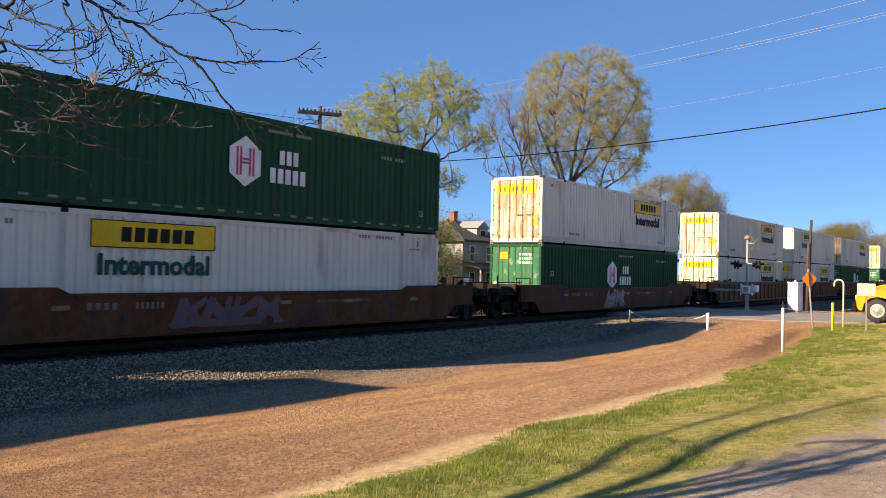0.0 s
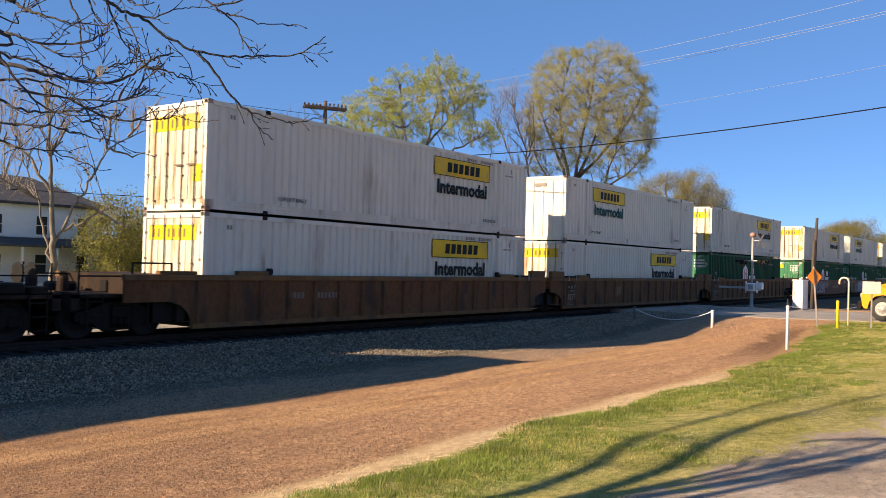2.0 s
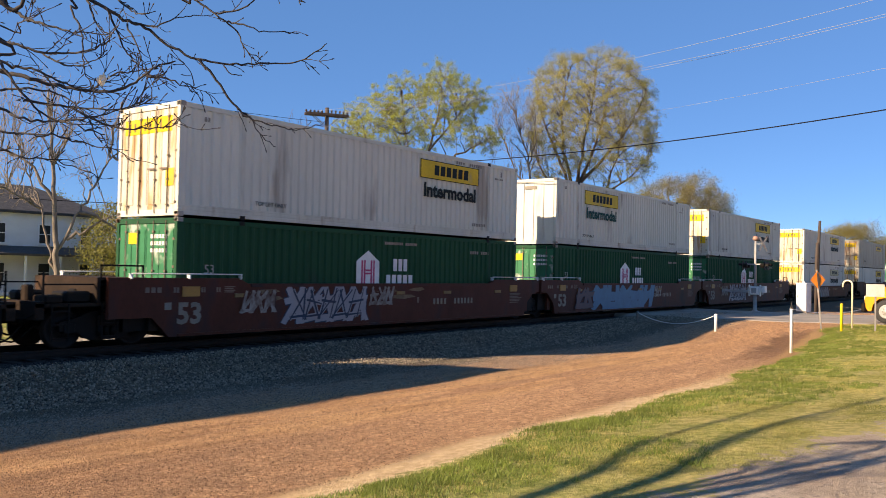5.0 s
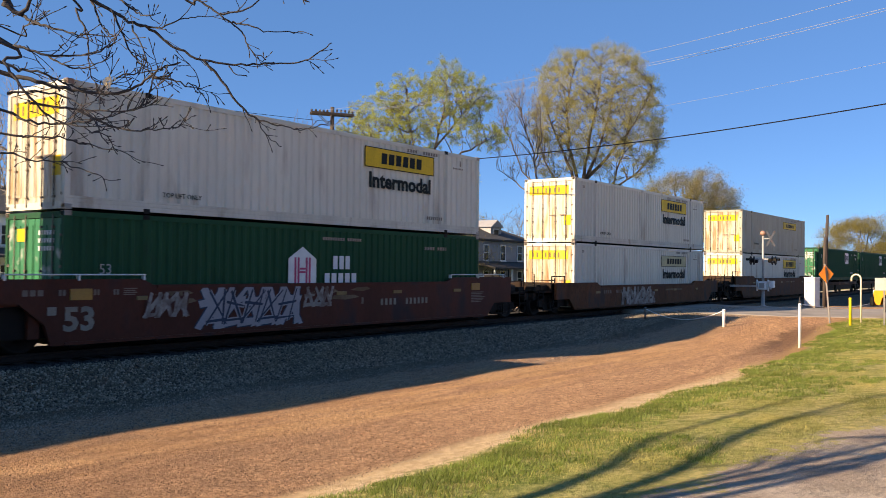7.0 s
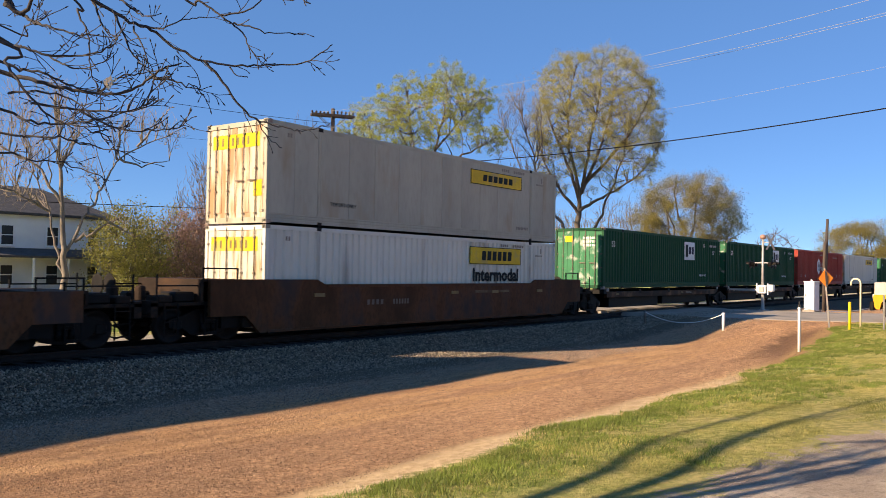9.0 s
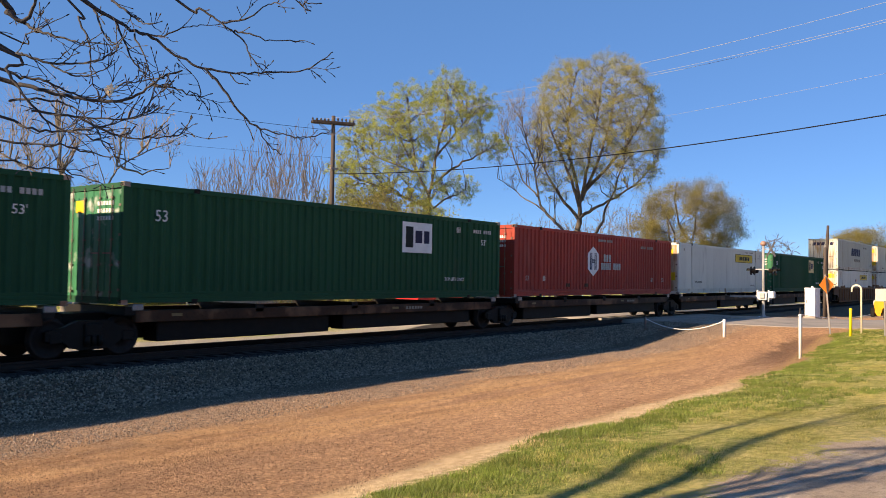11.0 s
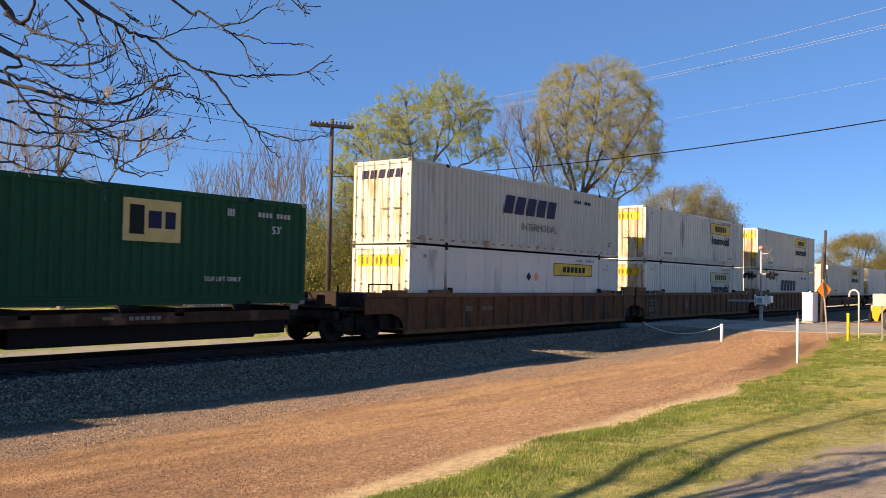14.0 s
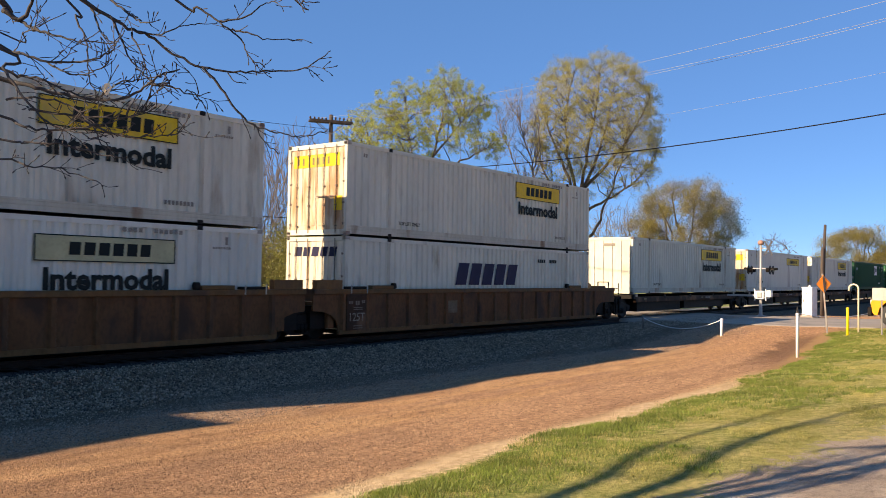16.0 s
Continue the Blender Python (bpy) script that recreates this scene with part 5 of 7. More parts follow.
for (x, design, first), (nx, _, _) in zip(SPINES, SPINES[1:] + [(500, None, False)]):
    if design:
        spine_car(x, nx if nx - x < 25 else x + 17.6, first, "dark skeleton spine car carrying one container")
        load(design, x, Z_SPINE)


# ---------------------------------------------------------------- trees
def grow(rng, start, way, length, radius, depth, spread, up, segs, tips, limbs, split=(2, 3), shrink=0.72, bend=0.22, side_from=0.35, min_r=0.006):
    """A limb as a bent path, then its branches. Fills limbs with (points, radii) and tips with the places of fine twigs."""
    pts, rad = [Vector(start)], [radius]
    d = Vector(way).normalized()
    for i in range(segs):
        d = (d + Vector((rng.gauss(0, bend), rng.gauss(0, bend), rng.gauss(0, bend) + up * 0.25))).normalized()
        pts.append(pts[-1] + d * (length / segs))
        rad.append(max(min_r, radius * (1 - 0.45 * (i + 1) / segs)))
    limbs.append((pts, rad, depth))
    if depth <= 0:
        tips.extend(pts[1:])
        return
    n = rng.randint(*split)
    for k in range(n):
        s = d.orthogonal().normalized()
        s.rotate(Matrix.Rotation(rng.uniform(0, 6.28) if n < 2 else 6.28 * k / n + rng.uniform(-0.5, 0.5), 3, d))
        w = (d + s * spread * rng.uniform(0.6, 1.3) + Vector((0, 0, up * 0.3))).normalized()
        grow(rng, pts[-1], w, length * shrink * rng.uniform(0.8, 1.15), rad[-1] * rng.uniform(0.62, 0.8), depth - 1, spread, up, max(2, segs - 1), tips, limbs, split, shrink, bend, side_from, min_r)
    for k in range(rng.randint(1, 2) if depth > 1 else 2):
        i = rng.randint(max(1, int(segs * side_from)), segs)
        s = d.orthogonal().normalized()
        s.rotate(Matrix.Rotation(rng.uniform(0, 6.28), 3, d))
        w = (d * 0.6 + s * spread * 1.5 + Vector((0, 0, up * 0.2))).normalized()
        grow(rng, pts[i], w, length * shrink * rng.uniform(0.6, 0.9), rad[i] * 0.5, depth - 1, spread, up, max(2, segs - 1), tips, limbs, split, shrink, bend, side_from, min_r)


LEAF_V = [(0, -0.5, 0), (0.32, 0.0, 0.09), (0, 0.55, 0.0), (-0.32, 0.0, 0.09)]
LEAF_F = [(0, 1, 2), (0, 2, 3)]
SMALL_LEAF_V = [(-0.4, -0.4, 0), (0.45, -0.15, 0.08), (-0.05, 0.6, 0.0)]


def nearest(q, P):
    return int(np.argmin(((P - q) ** 2).sum(1)))


def full_tree(name, label, x, y, fork_z, centre_z, rx, rz, seed, trunk=0.4, mains=7, mids=60, fines=320, leaf=None, per=60, leaf_size=0.2, clump=0.42, category="tree", egg=0.35, twigs=0, hollow=0.45, stems=1, bark="bark", group="", lobes=0, lobe=0.34, fine_r=0.012, rise=0.22):
    """A tree whose limbs fill an egg-shaped crown: stout limbs, then branches, then fine shoots that bear the leaves."""
    g = np.random.default_rng(seed)
    t = thing(name, label, category, group, at=pose(x, y, float(ground_z(x, y)) - 0.1))

    heads = None
    if lobes:
        # lobe centres spread evenly over the crown's outer half
        k = np.arange(lobes)
        zz = 1 - 1.55 * (k + 0.5) / lobes
        aa = k * 2.39996 + seed
        rr = (1 - zz ** 2) ** 0.5
        heads = np.stack([rr * np.cos(aa), rr * np.sin(aa), zz], -1) * (0.66 + 0.14 * g.random((lobes, 1)))

    def inside(n, lo, hi):
        d = g.normal(0, 1, (n, 3))
        d /= np.linalg.norm(d, axis=1)[:, None]
        if lobes:
            d[:, 2] = np.where(d[:, 2] < -0.25, -d[:, 2], d[:, 2])
            j = g.integers(0, lobes, n)
            reach = lobe * (0.75 + 0.5 * ((j * 0.618) % 1.0))
            p = heads[j] + d * (reach * (lo ** 2 + (hi ** 2 - lo ** 2) * g.random(n)) ** 0.5)[:, None]
            w = 1 + egg * np.clip(p[:, 2], -1, 0)
            return np.stack([p[:, 0] * rx * w, p[:, 1] * rx * w, centre_z + p[:, 2] * rz], -1)
        r = (lo ** 3 + (hi ** 3 - lo ** 3) * g.random(n)) ** (1 / 3)
        lump = 1 + 0.11 * np.sin(d[:, 0] * 5 + seed) * np.cos(d[:, 2] * 6 + seed * 2) + 0.09 * np.sin(d[:, 1] * 9 + seed * 3 + d[:, 2] * 5)
        p = d * (r * lump)[:, None]
        w = 1 + egg * np.clip(p[:, 2], -1, 0)
        return np.stack([p[:, 0] * rx * w, p[:, 1] * rx * w, centre_z + p[:, 2] * rz], -1)

    bm = bmesh.new()
    nodes, radii = [], []

    def limb(a, b, r0, r1, bend, n=5, sides=6, lift=0.0):
        pts = []
        for i in range(n + 1):
            u = i / n
            p = a * (1 - u) + b * u + np.array([0, 0, lift * math.sin(math.pi * u)])
            if 0 < i < n:
                p = p + g.normal(0, bend, 3)
            pts.append(p)
        rad = [r0 + (r1 - r0) * (i / n) ** 0.7 for i in range(n + 1)]
        tube(bm, [tuple(p) for p in pts], rad, sides, cap=False)
        return pts[1:], rad[1:]

    forks = []
    for s in range(stems):
        a = 6.28 * s / stems + 0.5
        off = 0.0 if stems == 1 else 0.16 * rx
        top = np.array([off * math.cos(a), off * math.sin(a), fork_z * (1 if s == 0 else g.uniform(0.8, 1.1))])
        base = np.array([0.25 * off * math.cos(a), 0.25 * off * math.sin(a), 0.0])
        p, r = limb(base, top, trunk * (1 if s == 0 else 0.75), trunk * 0.72 * (1 if s == 0 else 0.75), 0.03, 4, 10)
        forks.append((top, r[-1]))
        nodes += p[-1:]
        radii += r[-1:]
    goal = inside(mains * 3, 0.62, 0.85)
    goal = goal[np.argsort(-goal[:, 2] + g.normal(0, rz * 0.5, len(goal)))][:mains]
    for k, q in enumerate(goal):
        f, fr = forks[k % len(forks)]
        p, r = limb(f, q, fr * 0.62, fr * 0.16, rx * 0.035, 7, 7, lift=-0.06 * rz if q[2] > centre_z else 0.1 * rz)
        nodes += p
        radii += r
    for level, (n, lo, hi, r1, sides) in enumerate(((mids, hollow, 0.92, fine_r * 1.6, 4), (fines, hollow, 1.0, fine_r, 3), (twigs, hollow, 1.05, fine_r * 0.9, 3))):
        if not n:
            continue
        P, R = np.array(nodes), list(radii)
        for q in inside(n, lo, hi):
            i = nearest(q + np.array([0, 0, -rise * rz * (1 if level == 0 else 0.3)]), P)
            p, r = limb(P[i], q, max(R[i] * 0.5, r1 * 1.3), r1, 0.05 * np.linalg.norm(q - P[i]), 4 if level == 0 else 3, sides)
            nodes += p
            radii += r
            if level == 1 and leaf:
                tips.append(q)
    part("trunk", bm, bark, t)
    return t, g


def leaves_on(t, g, tips, leaf, per, leaf_size, clump):
    P = np.repeat(np.array(tips), per, 0) + g.normal(0, clump, (len(tips) * per, 3)) * np.array([1, 1, 0.8])
    n = len(P)
    s = g.uniform(0.6, 1.3, (n, 1)) * leaf_size * np.ones((1, 3))
    part_mesh("crown", scatter_mesh("crown", SMALL_LEAF_V, [(0, 1, 2)], P, s, g.uniform(0, 6.28, n), g.uniform(-1.6, 1.6, n)), leaf, t)


def planted(name, label, x, y, leaf=None, per=60, leaf_size=0.2, clump=0.42, **kw):
    tips.clear()
    t, g = full_tree(name, label, x, y, leaf=leaf, **kw)
    if leaf:
        leaves_on(t, g, tips, leaf, per, leaf_size, clump)
    return t


tips = []


def polar(az, dist):
    return EYE[0] + dist * math.sin(radians(az)), EYE[1] + dist * math.cos(radians(az))

def shaped_tree(name, label, az, dist, lobes, ways, trunk, leaf=None, per=30, leaf_size=0.09, clump=0.2, mids=2, fines=20, twigs=0, depth=4.0, seed=1, bark="bark", fine_r=0.01, category="tree", group="", shell=0.35):
    """A tree whose crown is a set of rounded lobes borne by a few stout limbs. Its own axes: across the view, away, up.
    lobes: (across, height, radius) or (across, away, height, radius). ways: limbs as paths of (across, height), the trunk first.
    mids, fines, twigs: branches, leaf-bearing shoots and bare twigs for each lobe."""
    g = np.random.default_rng(seed)
    x, y = polar(az, dist)
    gzz = float(ground_z(x, y))
    t = thing(name, label, category, group, at=pose(x, y, gzz, 0, 0, -az))
    mid_u = np.mean([q[0] for q in lobes])
    half_u = max(abs(q[0] - mid_u) + q[-1] for q in lobes)
    zs = [q[-2] for q in lobes]
    mid_z, half_z = (max(zs) + min(zs)) / 2, (max(zs) - min(zs)) / 2 + np.mean([q[-1] for q in lobes])
    C = []
    for q in lobes:
        if len(q) == 4:
            C.append(q)
            continue
        room = depth * math.sqrt(max(0.0, 1 - ((q[0] - mid_u) / half_u) ** 2 - 0.8 * ((q[1] - mid_z) / half_z) ** 2))
        for side in ((-1, 1) if room > q[2] * 0.8 else (0,)):
            C.append((q[0], side * room * g.uniform(0.35, 0.95), q[1], q[2]))
    C = np.array(C)
    C[:, 2] -= gzz
    bm = bmesh.new()
    nodes, radii = [], []

    def limb(pts, r0, r1, bend, sides):
        pts = [np.array(p, float) for p in pts]
        for i in range(1, len(pts) - 1):
            pts[i] = pts[i] + g.normal(0, bend, 3)
        n = len(pts) - 1
        rad = [r0 + (r1 - r0) * (i / n) ** 0.8 for i in range(n + 1)]
        tube(bm, [tuple(p) for p in pts], rad, sides, cap=False)
        nodes.extend(pts[1:])
        radii.extend(rad[1:])

    for k, way in enumerate(ways):
        v1 = 0.0 if k == 0 else depth * 0.55 * math.sin(k * 2.4 + seed)
        n = len(way) - 1
        path = []
        for i in range(n):
            for q in range(4):
                f = (i + q / 4) / n
                a = way[i][0] + (way[i + 1][0] - way[i][0]) * q / 4
                b = way[i][1] + (way[i + 1][1] - way[i][1]) * q / 4
                path.append((a, v1 * f, b - gzz))
        path.append((way[-1][0], v1, way[-1][1] - gzz))
        if k == 0:
            path[0] = (path[0][0], 0, -0.15)
        w = trunk * (1.0 if k == 0 else 0.46 if len(way) > 3 else 0.34)
        limb(path, w, max(fine_r * 2.2, w * 0.22), 0.05, 9 if k == 0 else 7)
    tips.clear()
    for level, (count, lo, hi, r1, sides) in enumerate(((mids, 0.0, 0.5, fine_r * 1.9, 5), (fines, shell, 1.0, fine_r, 3), (twigs, shell, 1.1, fine_r * 0.85, 3))):
        if not count:
            continue
        P, R = np.array(nodes), list(radii)
        share = C[:, 3] ** 2 / np.mean(C[:, 3] ** 2)
        for c, m in zip(C, share):
            for _ in range(max(1, int(count * m + g.random()))):
                d = g.normal(0, 1, 3)
                d /= np.linalg.norm(d)
                q = c[:3] + d * c[3] * (lo + (hi - lo) * g.random() ** 0.6)
                i = nearest(q - np.array([0, 0, (1.2, 0.35, 0.25)[level] * c[3]]), P)
                a = P[i]
                length = np.linalg.norm(q - a)
                sagged = [a + (q - a) * u + np.array([0, 0, 0.10 * length * math.sin(math.pi * u)]) for u in (np.linspace(0, 1, 6) if level == 0 else np.linspace(0, 1, 4))]
                limb(sagged, max(min(R[i] * 0.6, r1 * 2.6), r1 * 1.2), r1 * 0.7, 0.03 * length, sides)
                if level == 1 and leaf:
                    tips.append(q)
                    tips.append((a * 0.3 + q * 0.7) if g.random() < 0.5 else q)
    part("trunk", bm, bark, t)
    if leaf:
        leaves_on(t, g, tips, leaf, per, leaf_size, clump)
    return t


def maple_lobes():
    """Crown of the yellow-green tree: clumps at the ends of spreading limbs, with gaps between."""
    out = []
    for u, z, r in ((1.6, 16.7, 1.35), (0.2, 16.0, 0.9), (-1.5, 15.8, 1.05), (-3.2, 15.0, 1.0), (3.3, 15.6, 1.25), (4.7, 15.2, 0.9), (-4.9, 13.9, 1.1), (-2.4, 13.9, 1.25), (-0.1, 14.2, 1.15), (2.0, 14.3, 1.2), (3.8, 13.7, 0.9),
                    (-5.7, 12.2, 1.15), (-3.6, 12.2, 1.25), (-1.5, 12.2, 1.15), (0.5, 12.2, 1.0), (2.5, 12.4, 0.8), (5.4, 12.3, 1.0), (4.1, 12.2, 0.75), (-6.5, 10.3, 1.2), (-4.6, 10.0, 1.2), (-2.3, 10.3, 1.2), (-0.4, 10.0, 1.0), (1.5, 9.0, 0.95), (3.0, 8.7, 0.95), (-0.6, 8.2, 1.15), (-3.3, 8.4, 1.2), (-6.0, 8.4, 1.2), (-5.0, 6.6, 1.3), (-2.6, 6.4, 1.3), (0.6, 6.4, 1.2)):
        out.append((u, z + 0.15, r * 1.1))
    return out


def dome_lobes(n, seed, centre, ru, rv, rz, power, r, low=-0.55):
    """Small lobes spread over a blunt dome."""
    g = np.random.default_rng(seed)
    out = []
    for k in range(n):
        w = 1 - (1 - low) * (k + 0.5) / n
        a = k * 2.39996 + seed
        h = (1 - abs(w) ** power) ** (1 / power)
        k_in = g.uniform(0.8, 0.93)
        out.append((centre[0] + ru * h * math.cos(a) * k_in, rv * h * math.sin(a) * k_in, centre[1] + rz * w * k_in, r * g.uniform(0.75, 1.25)))
    return [q for i, q in enumerate(out) if q[2] > centre[1] - 1.5 or i % 5 < 3]


shaped_tree("broad_tree", "tall round-topped tree in olive-gold spring leaf", 63.3, 75, dome_lobes(230, 3, (0.15, 14.4), 6.0, 5.5, 7.75, 2.6, 0.8, -0.75) + dome_lobes(60, 8, (0.2, 13.8), 3.6, 3.4, 5.0, 2.4, 0.9, -0.6),
            [[(-1.4, 0.0), (-1.35, 6.5), (-1.2, 8.6), (-1.0, 10.0)], [(-1.25, 8.2), (-2.0, 10.8), (-3.3, 13.7), (-4.3, 16.6), (-4.9, 18.8)], [(-1.2, 8.8), (-2.2, 12.8), (-2.4, 16.6), (-1.6, 20.2)], [(-1.0, 9.6), (-0.5, 13.0), (0.2, 16.5), (0.6, 20.2)],
             [(-1.1, 9.0), (0.4, 12.7), (1.3, 16.0), (1.9, 19.6)], [(-1.0, 9.6), (1.7, 12.5), (3.6, 14.8), (4.7, 17.4)], [(-1.35, 7.4), (-0.2, 8.2), (1.8, 9.2), (3.8, 10.7), (5.4, 12.6)], [(-1.3, 7.2), (-3.0, 9.4), (-4.4, 11.8), (-5.0, 14.0)], [(-1.35, 4.5), (0.2, 6.0), (1.0, 8.2), (2.2, 11.4), (2.8, 14.2)]],
            0.38, "leaf_gold", 30, 0.072, 0.16, mids=1, fines=11, depth=4.8, seed=11, fine_r=0.011)
shaped_tree("maple_tree", "spreading tree in thin yellow-green spring leaf", 52.0, 66, maple_lobes(),
            [[(0.2, 0.0), (0.25, 7.0), (0.4, 9.0), (0.7, 11.2)], [(0.5, 9.8), (1.0, 12.6), (1.5, 15.0), (1.6, 16.6)], [(0.3, 8.4), (-1.0, 10.8), (-2.3, 13.4), (-3.2, 15.0)], [(-0.8, 10.4), (-1.2, 13.2), (-1.5, 15.6)], [(-0.8, 10.2), (-3.8, 11.5), (-5.6, 12.5)],
             [(0.35, 9.2), (2.5, 10.8), (3.9, 11.5), (5.3, 12.3)], [(0.7, 11.4), (2.8, 14.0), (4.0, 15.2)], [(0.25, 7.4), (-2.6, 8.8), (-5.0, 9.6), (-6.4, 10.3)], [(0.25, 7.2), (1.8, 8.2), (3.0, 8.6)]],
            0.27, "leaf_lime", 27, 0.085, 0.12, mids=4, fines=36, depth=4.6, seed=23, fine_r=0.011)
shaped_tree("slender_tree", "slender leaning tree with fine purple-grey twigs", 59.2, 72, [(-2.0, 16.4, 1.5), (-1.0, 17.2, 1.3), (-2.6, 14.6, 1.3), (-1.2, 15.2, 1.4), (0.2, 15.8, 1.2), (-2.9, 12.8, 1.1), (-1.4, 13.0, 1.3), (0.3, 13.4, 1.3), (1.2, 11.6, 1.2), (-0.6, 11.2, 1.2), (-1.8, 10.4, 1.0), (1.8, 9.2, 1.2)],
            [[(3.0, 0.0), (2.9, 5.0), (2.5, 6.3), (1.4, 7.4), (0.66, 8.2), (0.3, 10.0), (0.15, 11.8), (-0.5, 13.6), (-1.0, 15.3), (-1.9, 17.0)], [(0.4, 9.0), (-0.8, 10.4), (-1.7, 12.6), (-2.6, 14.8), (-3.0, 16.0)], [(0.2, 11.2), (0.8, 13.0), (0.6, 15.6), (0.1, 17.2)], [(1.2, 7.6), (-0.6, 8.8), (-2.1, 10.0), (-3.0, 10.6)], [(1.9, 6.9), (1.8, 8.8), (1.9, 10.6)]],
            0.17, "leaf_olive", 3, 0.09, 0.2, mids=3, fines=12, twigs=44, depth=2.4, seed=31, bark="grey_bark", fine_r=0.009, shell=0.1)
planted("round_tree", "low dome-shaped tree in olive-gold leaf", *polar(69.2, 96), "leaf_olive", 240, 0.1, 0.42, fork_z=3.0, centre_z=7.4, rx=6.3, rz=6.2, seed=47, trunk=0.45, mains=8, mids=60, fines=420, egg=0.0, lobes=20, lobe=0.34)
planted("far_tree", "distant olive tree past the crossing", *polar(79.3, 165), "leaf_olive", 220, 0.16, 0.6, fork_z=2.5, centre_z=7.0, rx=7.0, rz=5.4, seed=53, trunk=0.4, mains=7, mids=40, fines=190, egg=0.1, lobes=14, lobe=0.36)
planted("far_tree", "distant olive tree past the crossing", *polar(82.6, 185), "leaf_olive", 220, 0.16, 0.6, fork_z=2.5, centre_z=6.8, rx=7.5, rz=5.2, seed=57, trunk=0.4, mains=7, mids=40, fines=190, egg=0.1, lobes=14, lobe=0.36)
shaped_tree("bare_tree", "bare yard tree with forked pale grey stems", 28.9, 44, [(-2.4, 7.2, 1.6), (-0.8, 7.8, 1.5), (-1.8, 9.4, 1.5), (-0.3, 10.0, 1.4), (0.8, 8.6, 1.3), (2.6, 8.9, 1.2), (3.6, 9.4, 1.1), (4.7, 9.3, 1.0), (5.2, 8.6, 0.8), (-3.0, 5.6, 1.4), (1.2, 6.6, 1.0), (2.6, 4.2, 0.8), (-1.2, 5.4, 1.0), (-3.2, 8.6, 1.2)],
            [[(0.34, -0.3), (0.3, 1.6), (0.2, 3.2), (0.08, 5.5), (-0.05, 7.4), (-0.3, 10.2)], [(0.3, 1.4), (0.05, 2.3), (-0.3, 3.6), (-0.5, 4.9), (-1.1, 6.4), (-1.8, 8.2)], [(0.25, 2.6), (0.5, 2.95), (1.1, 4.35), (1.65, 5.25), (2.1, 6.45), (2.6, 7.3), (3.9, 8.15), (5.7, 9.1)], [(0.7, 3.2), (1.5, 3.6), (2.1, 4.1), (2.6, 4.3)], [(1.2, 4.5), (2.2, 4.3), (3.1, 3.7), (3.8, 3.5)],
             [(2.5, 7.2), (2.6, 8.4), (2.9, 9.8)], [(3.4, 7.9), (4.2, 8.9), (4.9, 10.0)], [(0.1, 5.0), (-0.9, 6.6), (-2.6, 7.6), (-3.6, 8.4)], [(-0.45, 4.6), (-1.9, 5.4), (-3.2, 5.7)], [(0.0, 6.6), (0.6, 8.0), (1.0, 9.6)], [(2.6, 7.3), (3.6, 7.0), (4.9, 7.3)]],
            0.2, None, mids=5, fines=16, twigs=44, depth=2.2, seed=61, bark="pale_bark", fine_r=0.008, shell=0.1)
for az, dist, top, rx, seed in ((43.4, 82, 16.6, 3.6, 67), (40.7, 86, 16.2, 4.0, 68), (38.0, 84, 13.6, 3.8, 71)):
    planted("bare_tree", "leafless grey tree behind the utility pole", *polar(az, dist), fork_z=1.6, centre_z=top * 0.56, rx=rx, rz=top * 0.45, seed=seed, trunk=0.17, mains=12, mids=80, fines=280, twigs=520, egg=0.5, stems=3, bark="grey_bark", group="bare trees along the street", fine_r=0.015, rise=0.55)
planted("bare_tree", "small leafless tree beyond the street", *polar(74.6, 120), fork_z=2.0, centre_z=5.6, rx=3.2, rz=3.4, seed=73, trunk=0.16, mains=7, mids=50, fines=160, twigs=300, egg=0.3, fine_r=0.02)
for az, dist, hgt, rx, seed, mat, label in ((33.0, 64, 6.6, 3.2, 81, "leaf_green", "leafy green shrub beside the white house"), (35.4, 70, 7.0, 3.4, 83, "leaf_olive", "brown-olive shrub in the yard"), (37.4, 66, 7.2, 3.0, 85, "redbud", "mauve flowering redbud in the yard"),
                                            (44.0, 63, 6.6, 3.0, 87, "leaf_green", "dark green shrub by the utility pole"), (46.2, 61, 8.4, 3.4, 88, "leaf_green", "dense green shrub along the street"), (47.9, 58, 8.8, 3.6, 89, "leaf_green", "dense green shrub along the street"), (49.6, 60, 8.6, 3.6, 90, "leaf_olive", "brown-olive shrub along the street"), (52.0, 63, 8.0, 3.6, 92, "leaf_lime", "yellow-green shrub along the street"),  (50.2, 72, 7.6, 3.8, 91, "leaf_lime", "yellow-green shrub along the street"), (40.4, 74, 6.4, 3.6, 93, "leaf_olive", "brown-olive shrub in the yard"), (25.2, 92, 11.0, 5.5, 97, "leaf_olive", "tall olive shrub behind the white house"), (29.6, 98, 10.0, 5.0, 98, "leaf_green", "tall green shrub behind the white house"), (55.4, 92, 8.0, 4.0, 95, "leaf_olive", "brown-olive shrub behind the grey house")):
    planted("shrub", label, *polar(az, dist), mat, 80, 0.14, 0.42, fork_z=0.8, centre_z=hgt * 0.48, rx=rx, rz=hgt * 0.52, seed=seed, trunk=0.12, mains=7, mids=40, fines=190, egg=0.1, stems=3, category="shrub", hollow=0.3)


